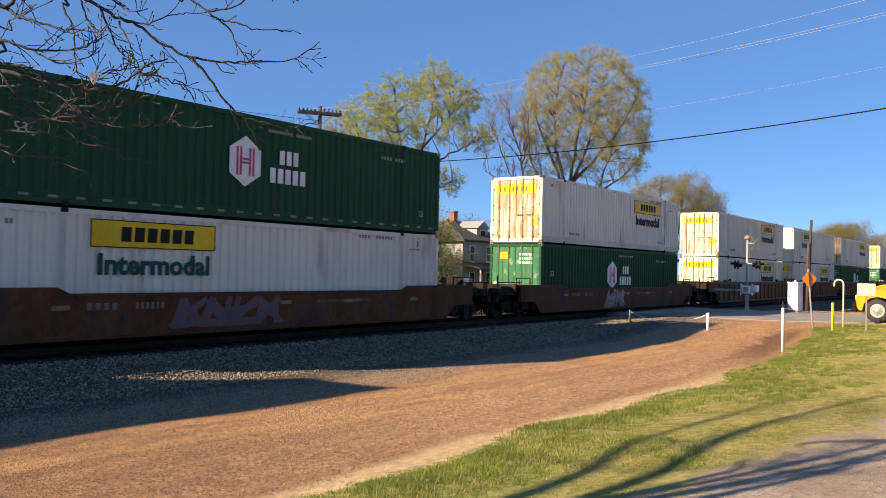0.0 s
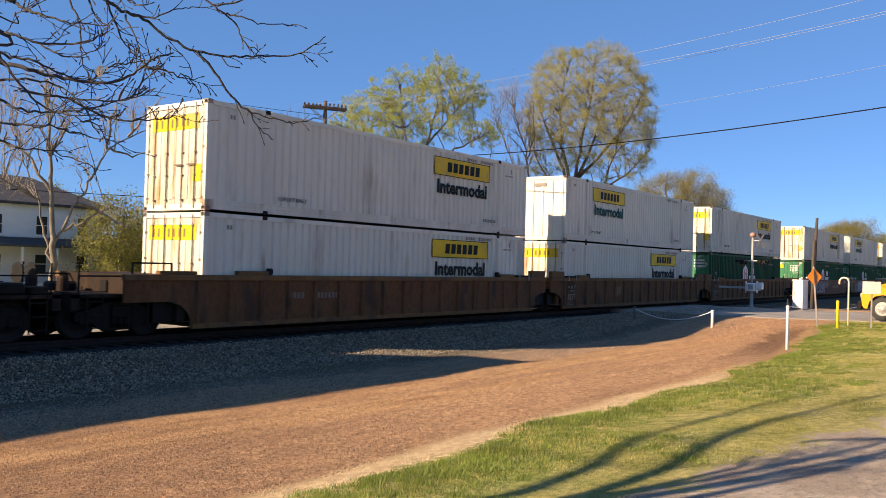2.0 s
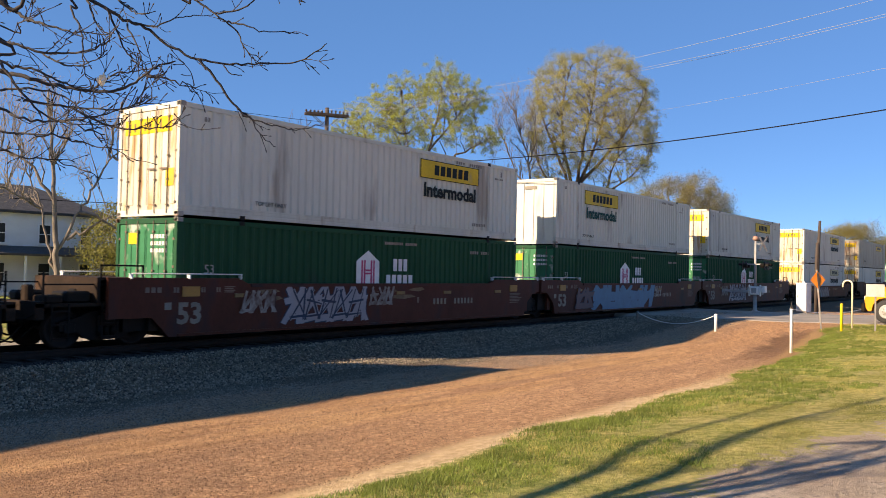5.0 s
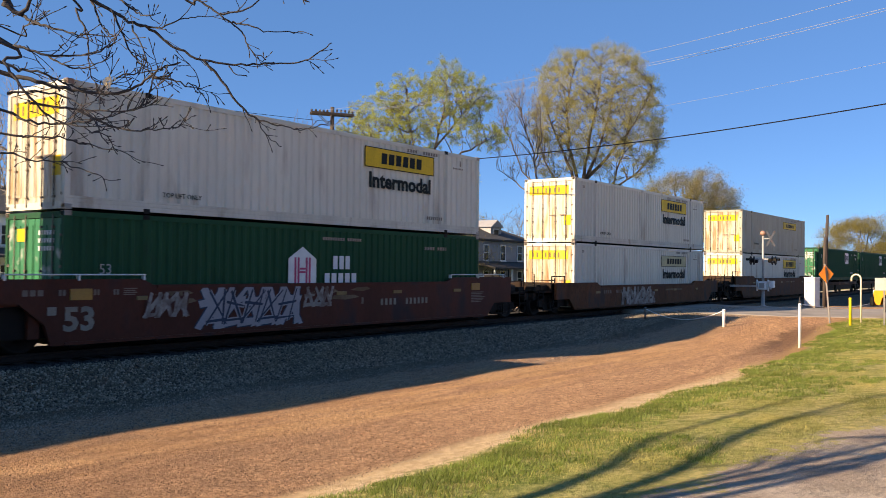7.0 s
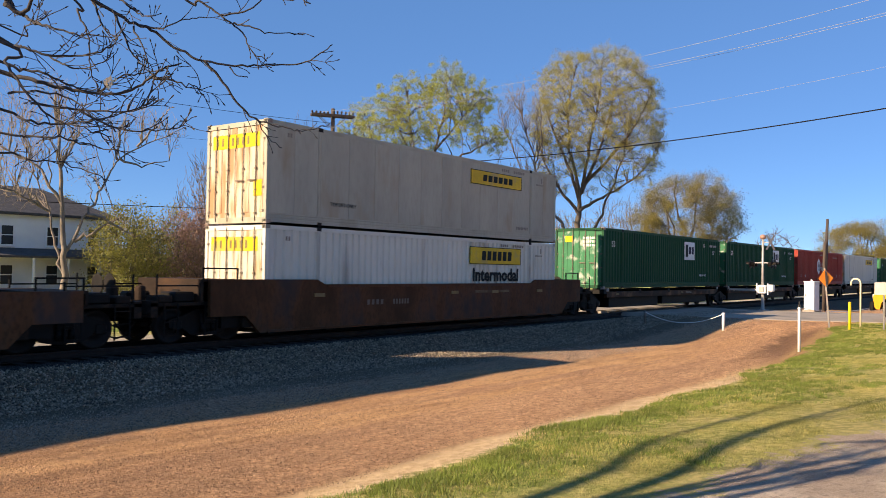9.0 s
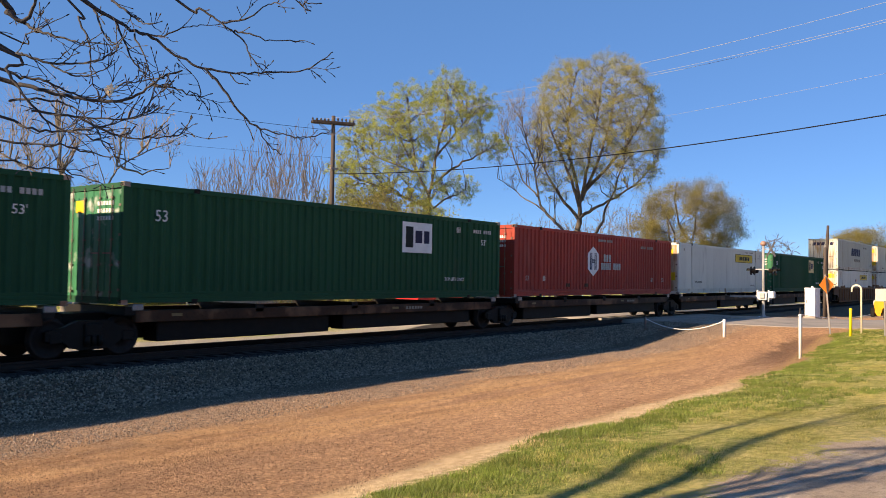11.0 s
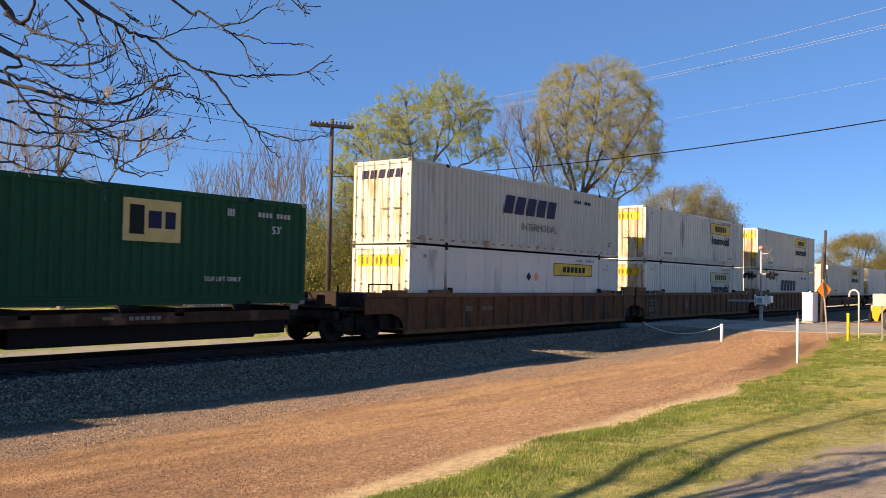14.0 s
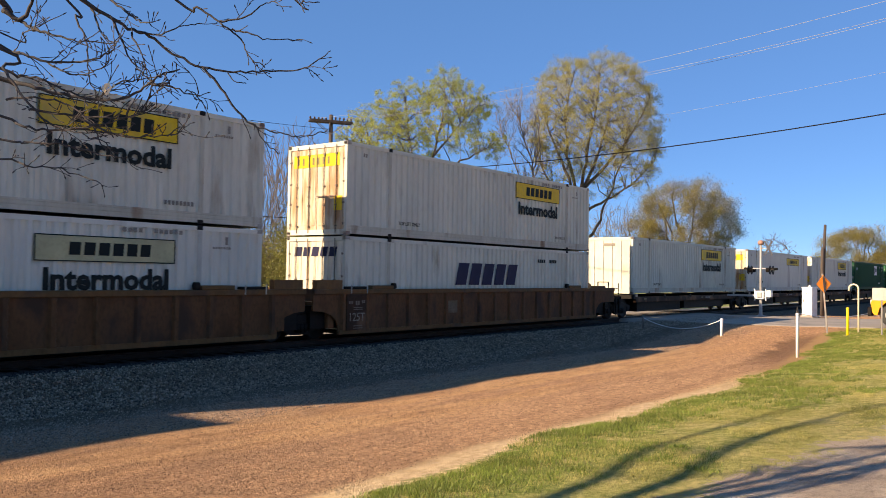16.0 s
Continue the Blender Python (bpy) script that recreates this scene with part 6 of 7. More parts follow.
# thin leafless trees behind the tall ones
for az, dist, top, rx, seed in ((56.2, 104, 9.6, 3.4, 301), (58.2, 110, 10.4, 3.6, 302), (60.4, 100, 10.4, 3.4, 303), (62.4, 106, 10.8, 3.4, 307), (64.4, 98, 11.4, 3.4, 304), (66.0, 102, 12.0, 3.6, 305), (67.6, 100, 10.6, 3.2, 306)):
    planted("bare_tree", "thin leafless tree far behind the street", *polar(az, dist), "leaf_olive", 7, 0.12, 0.3, fork_z=1.4, centre_z=top * 0.55, rx=rx, rz=top * 0.45, seed=seed, trunk=0.12, mains=9, mids=70, fines=190, twigs=330, egg=0.3, stems=2, bark="grey_bark", group="bare trees along the street", fine_r=0.013, rise=0.4)


# brush along the far side of the street
g0 = random.Random(77)
for k in range(13):
    az = 32.5 + k * 2.0 + g0.uniform(-0.5, 0.5)
    planted("shrub", "tangled leafless brown brush along the street", *polar(az, g0.uniform(76, 98)), "leaf_olive" if k % 3 else "leaf_green", 30, 0.12, 0.45, fork_z=0.6, centre_z=3.0, rx=g0.uniform(3.2, 4.4), rz=g0.uniform(2.9, 3.6), seed=200 + k, trunk=0.14, mains=8, mids=50, fines=200, twigs=200, egg=0.0, stems=3, category="shrub", group="roadside brush", hollow=0.2)


def picket_fence(x, y, length, turn):
    t = thing("picket_fence", "weathered pale picket fence along the far street", "fence", at=pose(x, y, float(ground_z(x, y)), 0, 0, turn))
    picket = one_mesh("picket", prism(bmesh.new(), [(0, 0.08), (0.09, 0.08), (0.09, 1.15), (0.045, 1.25), (0, 1.15)], -0.012, 0.012), "dry_board")
    for i in range(int(length / 0.16)):
        part_mesh("picket", picket, None, t).location.x = i * 0.16
    for z in (0.35, 0.95):
        part("rail", boxes((0, length, 0.013, 0.05, z, z + 0.08)), "dry_board", t)


px_, py_ = polar(36.5, 62)
picket_fence(px_, py_, 12.0, 0)


def far_woods():
    """The wooded skyline behind the town: low irregular crowns, far off."""
    g = np.random.default_rng(9)
    P = []
    for i in range(130):
        az, d = -20 + 135 * g.random(), g.uniform(150, 260)
        if 62 < az < 84 and d < 240:
            continue
        cx, cy = polar(az, d)
        h, r = g.uniform(5, 9.5), g.uniform(4, 7)
        q = g.normal(0, 1, (170, 3))
        q /= np.linalg.norm(q, axis=1)[:, None]
        q *= (g.random((170, 1)) ** 0.4)
        P.append(q * np.array([r, r, h / 2]) + np.array([cx, cy, h / 2]))
    P = np.concatenate(P)
    n = len(P)
    me = scatter_mesh("far_woods", LEAF_V, LEAF_F, P, g.uniform(0.7, 1.6, (n, 1)) * np.ones((1, 3)), g.uniform(0, 6.28, n), g.uniform(-1.6, 1.6, n))
    tagged(part_mesh("far_woods", me, "leaf_olive"), "distant low woods along the skyline", "woods", kind="stuff")


far_woods()


# the yard tree on the near side: bare limbs reaching above the verge
def overhanging_tree():
    t = thing("bare_tree", "bare budding yard tree whose limbs overhang the verge", "tree")
    rng = random.Random(4)
    x0, y0 = -2.2, -12.2
    z0 = float(ground_z(x0, y0)) - 0.1
    bm = bmesh.new()
    trunk = [(0, 0, 0), (0.1, 0.0, 1.2), (0.25, -0.05, 2.4), (0.4, -0.05, 3.3)]
    tube(bm, trunk, [0.36, 0.28, 0.24, 0.22], 12)
    part("trunk", bm, "bark", t)
    fork = Vector(trunk[-1])
    base = Vector((x0, y0, z0))

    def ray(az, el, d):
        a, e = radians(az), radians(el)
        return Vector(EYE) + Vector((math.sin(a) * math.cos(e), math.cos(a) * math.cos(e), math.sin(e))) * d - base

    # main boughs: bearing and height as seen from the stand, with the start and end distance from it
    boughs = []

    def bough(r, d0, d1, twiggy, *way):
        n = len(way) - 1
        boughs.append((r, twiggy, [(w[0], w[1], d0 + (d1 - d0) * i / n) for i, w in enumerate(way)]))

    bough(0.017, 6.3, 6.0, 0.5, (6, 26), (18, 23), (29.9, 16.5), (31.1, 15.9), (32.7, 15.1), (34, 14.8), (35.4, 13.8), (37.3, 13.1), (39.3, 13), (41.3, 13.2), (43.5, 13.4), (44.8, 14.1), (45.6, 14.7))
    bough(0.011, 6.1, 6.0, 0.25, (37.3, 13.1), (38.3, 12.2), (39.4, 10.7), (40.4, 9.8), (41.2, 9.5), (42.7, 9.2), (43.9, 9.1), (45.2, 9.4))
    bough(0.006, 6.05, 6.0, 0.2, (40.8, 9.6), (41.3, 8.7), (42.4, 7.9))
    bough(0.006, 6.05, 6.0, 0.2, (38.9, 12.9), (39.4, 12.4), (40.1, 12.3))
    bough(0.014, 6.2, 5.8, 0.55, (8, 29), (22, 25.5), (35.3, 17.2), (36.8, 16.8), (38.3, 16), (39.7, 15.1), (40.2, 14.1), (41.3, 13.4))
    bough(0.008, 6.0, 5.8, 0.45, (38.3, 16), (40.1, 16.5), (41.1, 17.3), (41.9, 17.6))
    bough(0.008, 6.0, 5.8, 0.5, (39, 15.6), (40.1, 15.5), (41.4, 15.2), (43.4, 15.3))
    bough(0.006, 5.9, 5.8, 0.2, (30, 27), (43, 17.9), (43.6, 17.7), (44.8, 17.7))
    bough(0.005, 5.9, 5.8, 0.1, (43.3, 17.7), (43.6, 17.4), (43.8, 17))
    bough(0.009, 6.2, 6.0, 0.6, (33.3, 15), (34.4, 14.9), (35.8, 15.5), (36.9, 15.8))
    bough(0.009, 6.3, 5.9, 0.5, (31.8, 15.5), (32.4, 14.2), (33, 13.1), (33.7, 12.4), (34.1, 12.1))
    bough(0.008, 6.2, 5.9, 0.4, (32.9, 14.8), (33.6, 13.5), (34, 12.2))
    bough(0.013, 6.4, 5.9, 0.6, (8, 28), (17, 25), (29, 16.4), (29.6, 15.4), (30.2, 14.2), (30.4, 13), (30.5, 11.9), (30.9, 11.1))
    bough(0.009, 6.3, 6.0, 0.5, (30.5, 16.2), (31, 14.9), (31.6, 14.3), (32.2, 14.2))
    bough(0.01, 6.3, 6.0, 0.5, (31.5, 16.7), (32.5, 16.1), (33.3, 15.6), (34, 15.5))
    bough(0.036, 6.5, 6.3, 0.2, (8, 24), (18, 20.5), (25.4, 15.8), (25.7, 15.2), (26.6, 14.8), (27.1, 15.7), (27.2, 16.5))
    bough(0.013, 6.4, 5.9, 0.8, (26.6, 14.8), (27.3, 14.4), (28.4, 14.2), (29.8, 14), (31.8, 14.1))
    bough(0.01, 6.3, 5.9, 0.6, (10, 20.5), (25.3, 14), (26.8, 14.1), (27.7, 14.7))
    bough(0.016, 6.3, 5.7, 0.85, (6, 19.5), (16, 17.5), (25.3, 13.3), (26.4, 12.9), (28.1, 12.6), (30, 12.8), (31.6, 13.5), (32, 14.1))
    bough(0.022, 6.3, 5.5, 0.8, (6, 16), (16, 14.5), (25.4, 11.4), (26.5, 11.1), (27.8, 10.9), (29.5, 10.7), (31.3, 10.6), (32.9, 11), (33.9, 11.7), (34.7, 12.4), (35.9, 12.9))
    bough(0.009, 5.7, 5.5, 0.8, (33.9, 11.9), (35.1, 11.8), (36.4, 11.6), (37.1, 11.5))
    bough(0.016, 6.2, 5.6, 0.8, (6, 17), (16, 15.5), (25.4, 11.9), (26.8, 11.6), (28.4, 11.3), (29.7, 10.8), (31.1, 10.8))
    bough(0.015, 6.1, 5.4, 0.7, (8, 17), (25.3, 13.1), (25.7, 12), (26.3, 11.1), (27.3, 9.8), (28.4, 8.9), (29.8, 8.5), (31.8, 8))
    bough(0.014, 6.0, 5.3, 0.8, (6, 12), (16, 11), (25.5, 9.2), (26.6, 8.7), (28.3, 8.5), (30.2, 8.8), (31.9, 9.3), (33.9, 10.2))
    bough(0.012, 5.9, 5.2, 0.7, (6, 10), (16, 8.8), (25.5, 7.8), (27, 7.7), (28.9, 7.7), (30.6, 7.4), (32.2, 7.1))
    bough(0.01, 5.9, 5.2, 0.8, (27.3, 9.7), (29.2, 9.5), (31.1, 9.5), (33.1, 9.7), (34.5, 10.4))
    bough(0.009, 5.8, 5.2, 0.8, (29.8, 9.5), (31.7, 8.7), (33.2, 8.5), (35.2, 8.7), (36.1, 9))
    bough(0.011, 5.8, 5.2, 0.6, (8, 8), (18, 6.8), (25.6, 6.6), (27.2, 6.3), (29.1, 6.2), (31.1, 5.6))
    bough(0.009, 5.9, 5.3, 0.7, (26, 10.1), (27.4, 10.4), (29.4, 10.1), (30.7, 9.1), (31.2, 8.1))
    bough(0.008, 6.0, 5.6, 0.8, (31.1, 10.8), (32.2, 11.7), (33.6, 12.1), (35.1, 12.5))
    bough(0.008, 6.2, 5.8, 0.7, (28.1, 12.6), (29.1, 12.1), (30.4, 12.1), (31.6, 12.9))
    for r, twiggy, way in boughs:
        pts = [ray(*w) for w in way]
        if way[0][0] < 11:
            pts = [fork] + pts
        # soften the corners
        fine = []
        for i in range(len(pts) - 1):
            p0, p1, p2, p3 = pts[max(i - 1, 0)], pts[i], pts[i + 1], pts[min(i + 2, len(pts) - 1)]
            for k in range(5):
                u = k / 5
                q = 0.5 * (2 * p1 + (p2 - p0) * u + (2 * p0 - 5 * p1 + 4 * p2 - p3) * u * u + (3 * p1 - p0 - 3 * p2 + p3) * u ** 3)
                fine.append(q + Vector((rng.gauss(0, 0.003), rng.gauss(0, 0.003), rng.gauss(0, 0.005))))
        fine.append(pts[-1])
        bm = bmesh.new()
        n = len(fine)
        start = 0.04 if way[0][0] < 11 else 0.0
        tube(bm, fine, [max(0.0034, start * max(0, 1 - 4.0 * i / n) + 0.88 * r * (1 - 0.8 * i / n)) for i in range(n)], 7)
        # short forward twigs, each ending in buds
        for i in range(int(n * (0.45 if way[0][0] < 20 else 0.15)), n):
            if rng.random() < twiggy * 0.6:
                d = (fine[min(i + 1, n - 1)] - fine[max(i - 1, 0)]).normalized()
                s = d.orthogonal().normalized()
                s.rotate(Matrix.Rotation(rng.uniform(0, 6.28), 3, d))
                limbs, tips = [], []
                grow(rng, fine[i], d * 1.2 + s * 0.75 + Vector((0, 0, 0.2)), rng.uniform(0.05, 0.17), 0.0036, 1 if rng.random() < 0.5 else 0, 0.45, 0.12, 5, tips, limbs, (1, 2), 0.7, 0.16, min_r=0.0022)
                for p, q, _d in limbs:
                    tube(bm, p, q, 4)
                for p, q, _d in limbs:
                    on = (p[-1] - p[-2]).normalized()
                    tube(bm, [p[-1], p[-1] + on * 0.011, p[-1] + on * 0.024], [0.0028, 0.0044, 0.0012], 4)
        part("bough", bm, "twig", t)
    # upper crown, which throws its shade over the grass
    limbs, tips = [], []
    # leaders
    for way, r in (([(-1.05, -11.87, 3.9), (-1.55, -11.0, 4.8), (-1.35, -10.2, 5.4), (-1.2, -9.4, 6.4), (-1.5, -8.6, 7.8)], 0.12),
                   ([(-1.16, -12.3, 4.0), (-1.38, -11.68, 4.8), (-1.05, -10.9, 5.6), (-0.8, -10.3, 6.5), (0.3, -10.1, 7.4)], 0.14),
                   ([(-1.3, -12.9, 4.2), (-1.75, -12.6, 5.4), (-2.5, -11.9, 6.4), (-3.0, -11.6, 7.6)], 0.11)):
        pts = [fork] + [Vector(p) - base for p in way]
        rad = [0.82 * r * (1 - 0.13 * i) for i in range(len(pts))]
        limbs.append((pts, rad, 3))
        for i in range(2, len(pts)):
            for _k in range(2):
                w = Vector((rng.uniform(-1, 1), rng.uniform(-1, 1), rng.uniform(0.1, 1)))
                grow(rng, pts[i], w, rng.uniform(0.5, 1.3), rad[i] * 0.3, 2, 0.55, 0.25, 4, tips, limbs, (1, 3), 0.72, 0.16, min_r=0.006)
    bm = bmesh.new()
    for p, q, _d in limbs:
        tube(bm, p, q, 5, cap=False)
    part("upper_limbs", bm, "bark", t)
    # a dead leaf clump caught among the twigs
    bm = bmesh.new()
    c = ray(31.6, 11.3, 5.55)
    for k in range(14):
        a = Vector((rng.gauss(0, 0.014), rng.gauss(0, 0.014), rng.gauss(0, 0.016)))
        bm.faces.new([bm.verts.new(c + a + Vector(p) * rng.uniform(0.012, 0.022)) for p in ((0, 0, -1), (0.6, rng.uniform(-0.5, 0.5), 0), (0, 0.2, 1), (-0.6, 0, 0))])
    part("dead_leaves", bm, material("dry leaf", (0.85, 0.70, 0.50), 0.8, vary=0.2, bump=0), t, "pale clump of dead leaves")
    t.matrix_basis = pose(x0, y0, z0)
    return t


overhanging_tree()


# ---------------------------------------------------------------- utility pole and wires
POLE = polar(45.7, 45)


def utility_pole(x, y, top=10.27):
    z = float(ground_z(x, y))
    p = thing("utility_pole", "weathered wooden utility pole with a double crossarm", "utility pole", at=pose(x, y, z))
    h = top - z
    part("pole", tube(bmesh.new(), [(0, 0, -0.2), (0, 0, h * 0.5), (0.02, 0, h + 0.25)], [0.15, 0.13, 0.1], 12), "wood_pole", p)
    turn = Matrix.Rotation(radians(-33), 4, "Z")
    for off in (-0.16, 0.16):
        arm = part("crossarm", boxes((-1.15, 1.15, off - 0.05, off + 0.05, h - 0.2, h - 0.06), bevel=0.008), "wood_pole", p)
        arm.matrix_basis = turn
        for s in (-1, 1):
            b = bmesh.new()
            tube(b, [(s * 0.75, off, h - 0.18), (0, off * 0.9, h - 0.8)], 0.02, 5)
            br = part("brace", b, "steel", arm)
    for k in (-1.06, -0.84, -0.62, -0.42, -0.22, 0.22, 0.44, 0.66, 0.86, 1.06):
        ins = part("insulator", lathe(bmesh.new(), [(0.03, 0), (0.03, 0.06), (0.065, 0.07), (0.05, 0.1), (0.065, 0.12), (0.04, 0.17)], sides=10), "porcelain", p)
        ins.matrix_basis = turn @ pose(k, 0.16 if k < 0 else -0.16, h - 0.06)
    part("lower_bracket", boxes((-0.25, 0.25, -0.16, -0.1, h - 2.6, h - 2.5)), "steel", p)


utility_pole(*POLE)


def cable(name, label, a, b, sag, r, mat):
    a, b = Vector(a), Vector(b)
    pts = []
    for i in range(33):
        u = i / 32
        p = a.lerp(b, u)
        p.z -= sag * 4 * u * (1 - u)
        pts.append(p - a)
    w = thing(name, label, "cable", "overhead wires", at=pose(*a))
    part("strand", tube(bmesh.new(), pts, r, 5), mat, w)


def at(az, el, d):
    a, e = radians(az), radians(el)
    return EYE[0] + d * math.sin(a) * math.cos(e), EYE[1] + d * math.cos(a) * math.cos(e), EYE[2] + d * math.sin(e)


ct, st = math.cos(radians(-33)), math.sin(radians(-33))
for k, (az, el) in zip((-0.62, 0.3, 0.66), ((88, 17.55), (88, 16.5), (88, 16.35))):
    cable("power_wire", "bright bare overhead power wire", (POLE[0] + k * ct, POLE[1] + k * st, 10.3), at(az, el, 28.5), 0.6, 0.006, "alu_wire")
cable("power_wire", "bright bare overhead power wire", (POLE[0], POLE[1], 8.2), at(88, 13.35, 29), 0.5, 0.004, "alu_wire")
cable("phone_cable", "thick black telephone cable over the crossing", (POLE[0], POLE[1], 7.45), at(86, 10.6, 29), 0.55, 0.02, "wire")
cable("phone_cable", "thick black telephone cable along the street", at(46, 3.7, 75), at(16, 3.75, 70), 0.1, 0.03, "wire")
cable("power_wire", "thin overhead wire along the street", (POLE[0], POLE[1], 9.75), at(15, 12.4, 48), 0.5, 0.012, "wire")
cable("power_wire", "thin overhead wire along the street", (POLE[0], POLE[1], 8.3), at(15, 8.6, 48), 0.1, 0.006, "wire")


# ---------------------------------------------------------------- houses
def wall_window(parent, wall_pose, u, z, w, h, trim="siding"):
    f = part("window", boxes((u, u + w, -0.03, 0.03, z, z + 0.09), (u, u + w, -0.03, 0.03, z + h - 0.09, z + h), (u, u + 0.09, -0.03, 0.03, z + 0.09, z + h - 0.09), (u + w - 0.09, u + w, -0.03, 0.03, z + 0.09, z + h - 0.09), (u + 0.09, u + w - 0.09, -0.02, 0.02, z + h / 2 - 0.03, z + h / 2 + 0.03)), trim, parent)
    f.matrix_basis = wall_pose
    part("pane", boxes((u + 0.09, u + w - 0.09, 0.0, 0.015, z + 0.09, z + h - 0.09)), "glass", f)
    part("sill", boxes((u - 0.06, u + w + 0.06, -0.09, 0.0, z - 0.06, z)), trim, f)


def house(name, label, x, y, turn, w, d, h, rise, wall, trim="siding", windows=(), porch=None, hip=True, chimney=None):
    z = float(ground_z(x, y)) - 0.05
    t = thing(name, label, "house", at=pose(x, y, z, 0, 0, turn))
    n = int(h / 0.2)
    for k, (p, length) in enumerate(((pose(0, 0, 0), w), (pose(w, 0, 0, 0, 0, 90), d), (pose(w, d, 0, 0, 0, 180), w), (pose(0, d, 0, 0, 0, 270), d))):
        ob = part("wall", boxes((0, length, 0.0, 0.15, 0, h)), wall, t)
        ob.matrix_basis = p
        bm = bmesh.new()
        for i in range(n):      # clapboards
            a, b = i * h / n, (i + 1) * h / n
            v = [bm.verts.new(q) for q in ((0, -0.035, a), (length, -0.035, a), (length, -0.008, b), (0, -0.008, b))]
            bm.faces.new(v)
            v2 = [bm.verts.new(q) for q in ((0, -0.035, a), (0, -0.0, a), (length, 0.0, a), (length, -0.035, a))]
            bm.faces.new(v2)
        tagged(part("siding", bm, wall, ob), kind="stuff")
        for u, zz, ww, hh in [q[1:] for q in windows if q[0] == k]:
            wall_window(t, p @ pose(0, -0.06, 0), u, zz, ww, hh, trim)
    o = 0.45
    bm = bmesh.new()
    e = [bm.verts.new(q) for q in ((-o, -o, h), (w + o, -o, h), (w + o, d + o, h), (-o, d + o, h))]
    e2 = [bm.verts.new(q) for q in ((-o, -o, h + 0.18), (w + o, -o, h + 0.18), (w + o, d + o, h + 0.18), (-o, d + o, h + 0.18))]
    if hip:
        i = min(w, d) / 2 * 0.8
        r = [bm.verts.new(q) for q in (((i, d / 2, h + rise), (w - i, d / 2, h + rise)) if w >= d else ((w / 2, i, h + rise), (w / 2, d - i, h + rise)))]
        if w >= d:
            bm.faces.new((e2[0], e2[1], r[1], r[0])), bm.faces.new((e2[1], e2[2], r[1])), bm.faces.new((e2[2], e2[3], r[0], r[1])), bm.faces.new((e2[3], e2[0], r[0]))
        else:
            bm.faces.new((e2[0], e2[1], r[0])), bm.faces.new((e2[1], e2[2], r[1], r[0])), bm.faces.new((e2[2], e2[3], r[1])), bm.faces.new((e2[3], e2[0], r[0], r[1]))
    else:
        r = [bm.verts.new(q) for q in ((-o, d / 2, h + rise), (w + o, d / 2, h + rise))]
        bm.faces.new((e2[0], e2[1], r[1], r[0])), bm.faces.new((e2[2], e2[3], r[0], r[1])), bm.faces.new((e2[1], e2[2], r[1])), bm.faces.new((e2[3], e2[0], r[0]))
    for k in range(4):
        bm.faces.new((e[k], e[(k + 1) % 4], e2[(k + 1) % 4], e2[k]))
    bm.faces.new(e[::-1])
    bmesh.ops.recalc_face_normals(bm, faces=bm.faces)
    roof = part("roof", bm, "shingle", t)
    if chimney:
        cx, cy, ch = chimney
        part("chimney", boxes((cx, cx + 0.6, cy, cy + 0.6, h + 0.2, h + ch), (cx - 0.06, cx + 0.66, cy - 0.06, cy + 0.66, h + ch, h + ch + 0.12)), material("chimney brick", (0.28, 0.12, 0.08), 0.9, vary=0.2, bump=0.3), roof)
    if porch:
        k, u0, u1, ph, pd = porch
        p = (pose(0, 0, 0), pose(w, 0, 0, 0, 0, 90), pose(w, d, 0, 0, 0, 180), pose(0, d, 0, 0, 0, 270))[k]
        bm = bmesh.new()
        prism(bm, [(-pd, ph), (-0.06, ph + 0.55), (-0.06, ph + 0.25), (-pd, ph - 0.15)], u0, u1)
        for v in bm.verts:
            v.co = (v.co.y, v.co.x, v.co.z)
        bmesh.ops.recalc_face_normals(bm, faces=bm.faces)
        pr = part("porch_roof", bm, "shingle", t)
        pr.matrix_basis = p
        fl = part("porch_floor", boxes((u0, u1, -pd, -0.06, 0.1, 0.35)), trim, t)
        fl.matrix_basis = p
        m = max(2, int((u1 - u0) / 2.4))
        for i in range(m + 1):
            u = u0 + 0.1 + (u1 - u0 - 0.3) * i / m
            c = part("porch_post", boxes((u, u + 0.14, -pd + 0.08, -pd + 0.22, 0.35, ph - 0.12)), trim, t)
            c.matrix_basis = p
    return t


hx, hy = polar(31.6, 72)
house("white_house", "two-storey white clapboard house with a dark porch roof", hx - 13, hy - 1.0, 0, 13, 9, 5.9, 2.4, "siding",
      windows=[(0, u, z, 1.0, 1.5) for u in (1.2, 4.3, 7.6, 10.8) for z in (0.9, 3.7)] + [(1, 2, 3.7, 1, 1.5), (1, 5.5, 3.7, 1, 1.5)], porch=(0, 0.5, 13.4, 3.0, 2.2), chimney=(6, 5, 2.8))
hx, hy = polar(59.0, 84)
house("grey_house", "grey two-storey house with a hipped roof and white porch", hx - 9, hy, 0, 9, 9, 5.0, 2.3, "siding_grey",
      windows=[(0, u, z, 0.9, 1.5) for u in (1.0, 3.8, 6.8) for z in (0.8, 3.2)], porch=(0, 0, 9, 2.6, 2.0), chimney=(4.2, 4, 3.0))


dorm = bpy.data.objects["grey_house"]
bm = boxes((3.6, 5.4, 0.9, 3.0, 5.3, 6.4))
prism(bm, [(3.4, 6.4), (4.5, 7.1), (5.6, 6.4)], 0.7, 3.2)
part("dormer", bm, "siding_grey", dorm)
part("dormer_window", boxes((4.05, 4.95, 0.86, 0.9, 5.55, 6.25)), "siding", dorm)
part("dormer_pane", boxes((4.13, 4.87, 0.84, 0.86, 5.62, 6.18)), "glass", dorm)


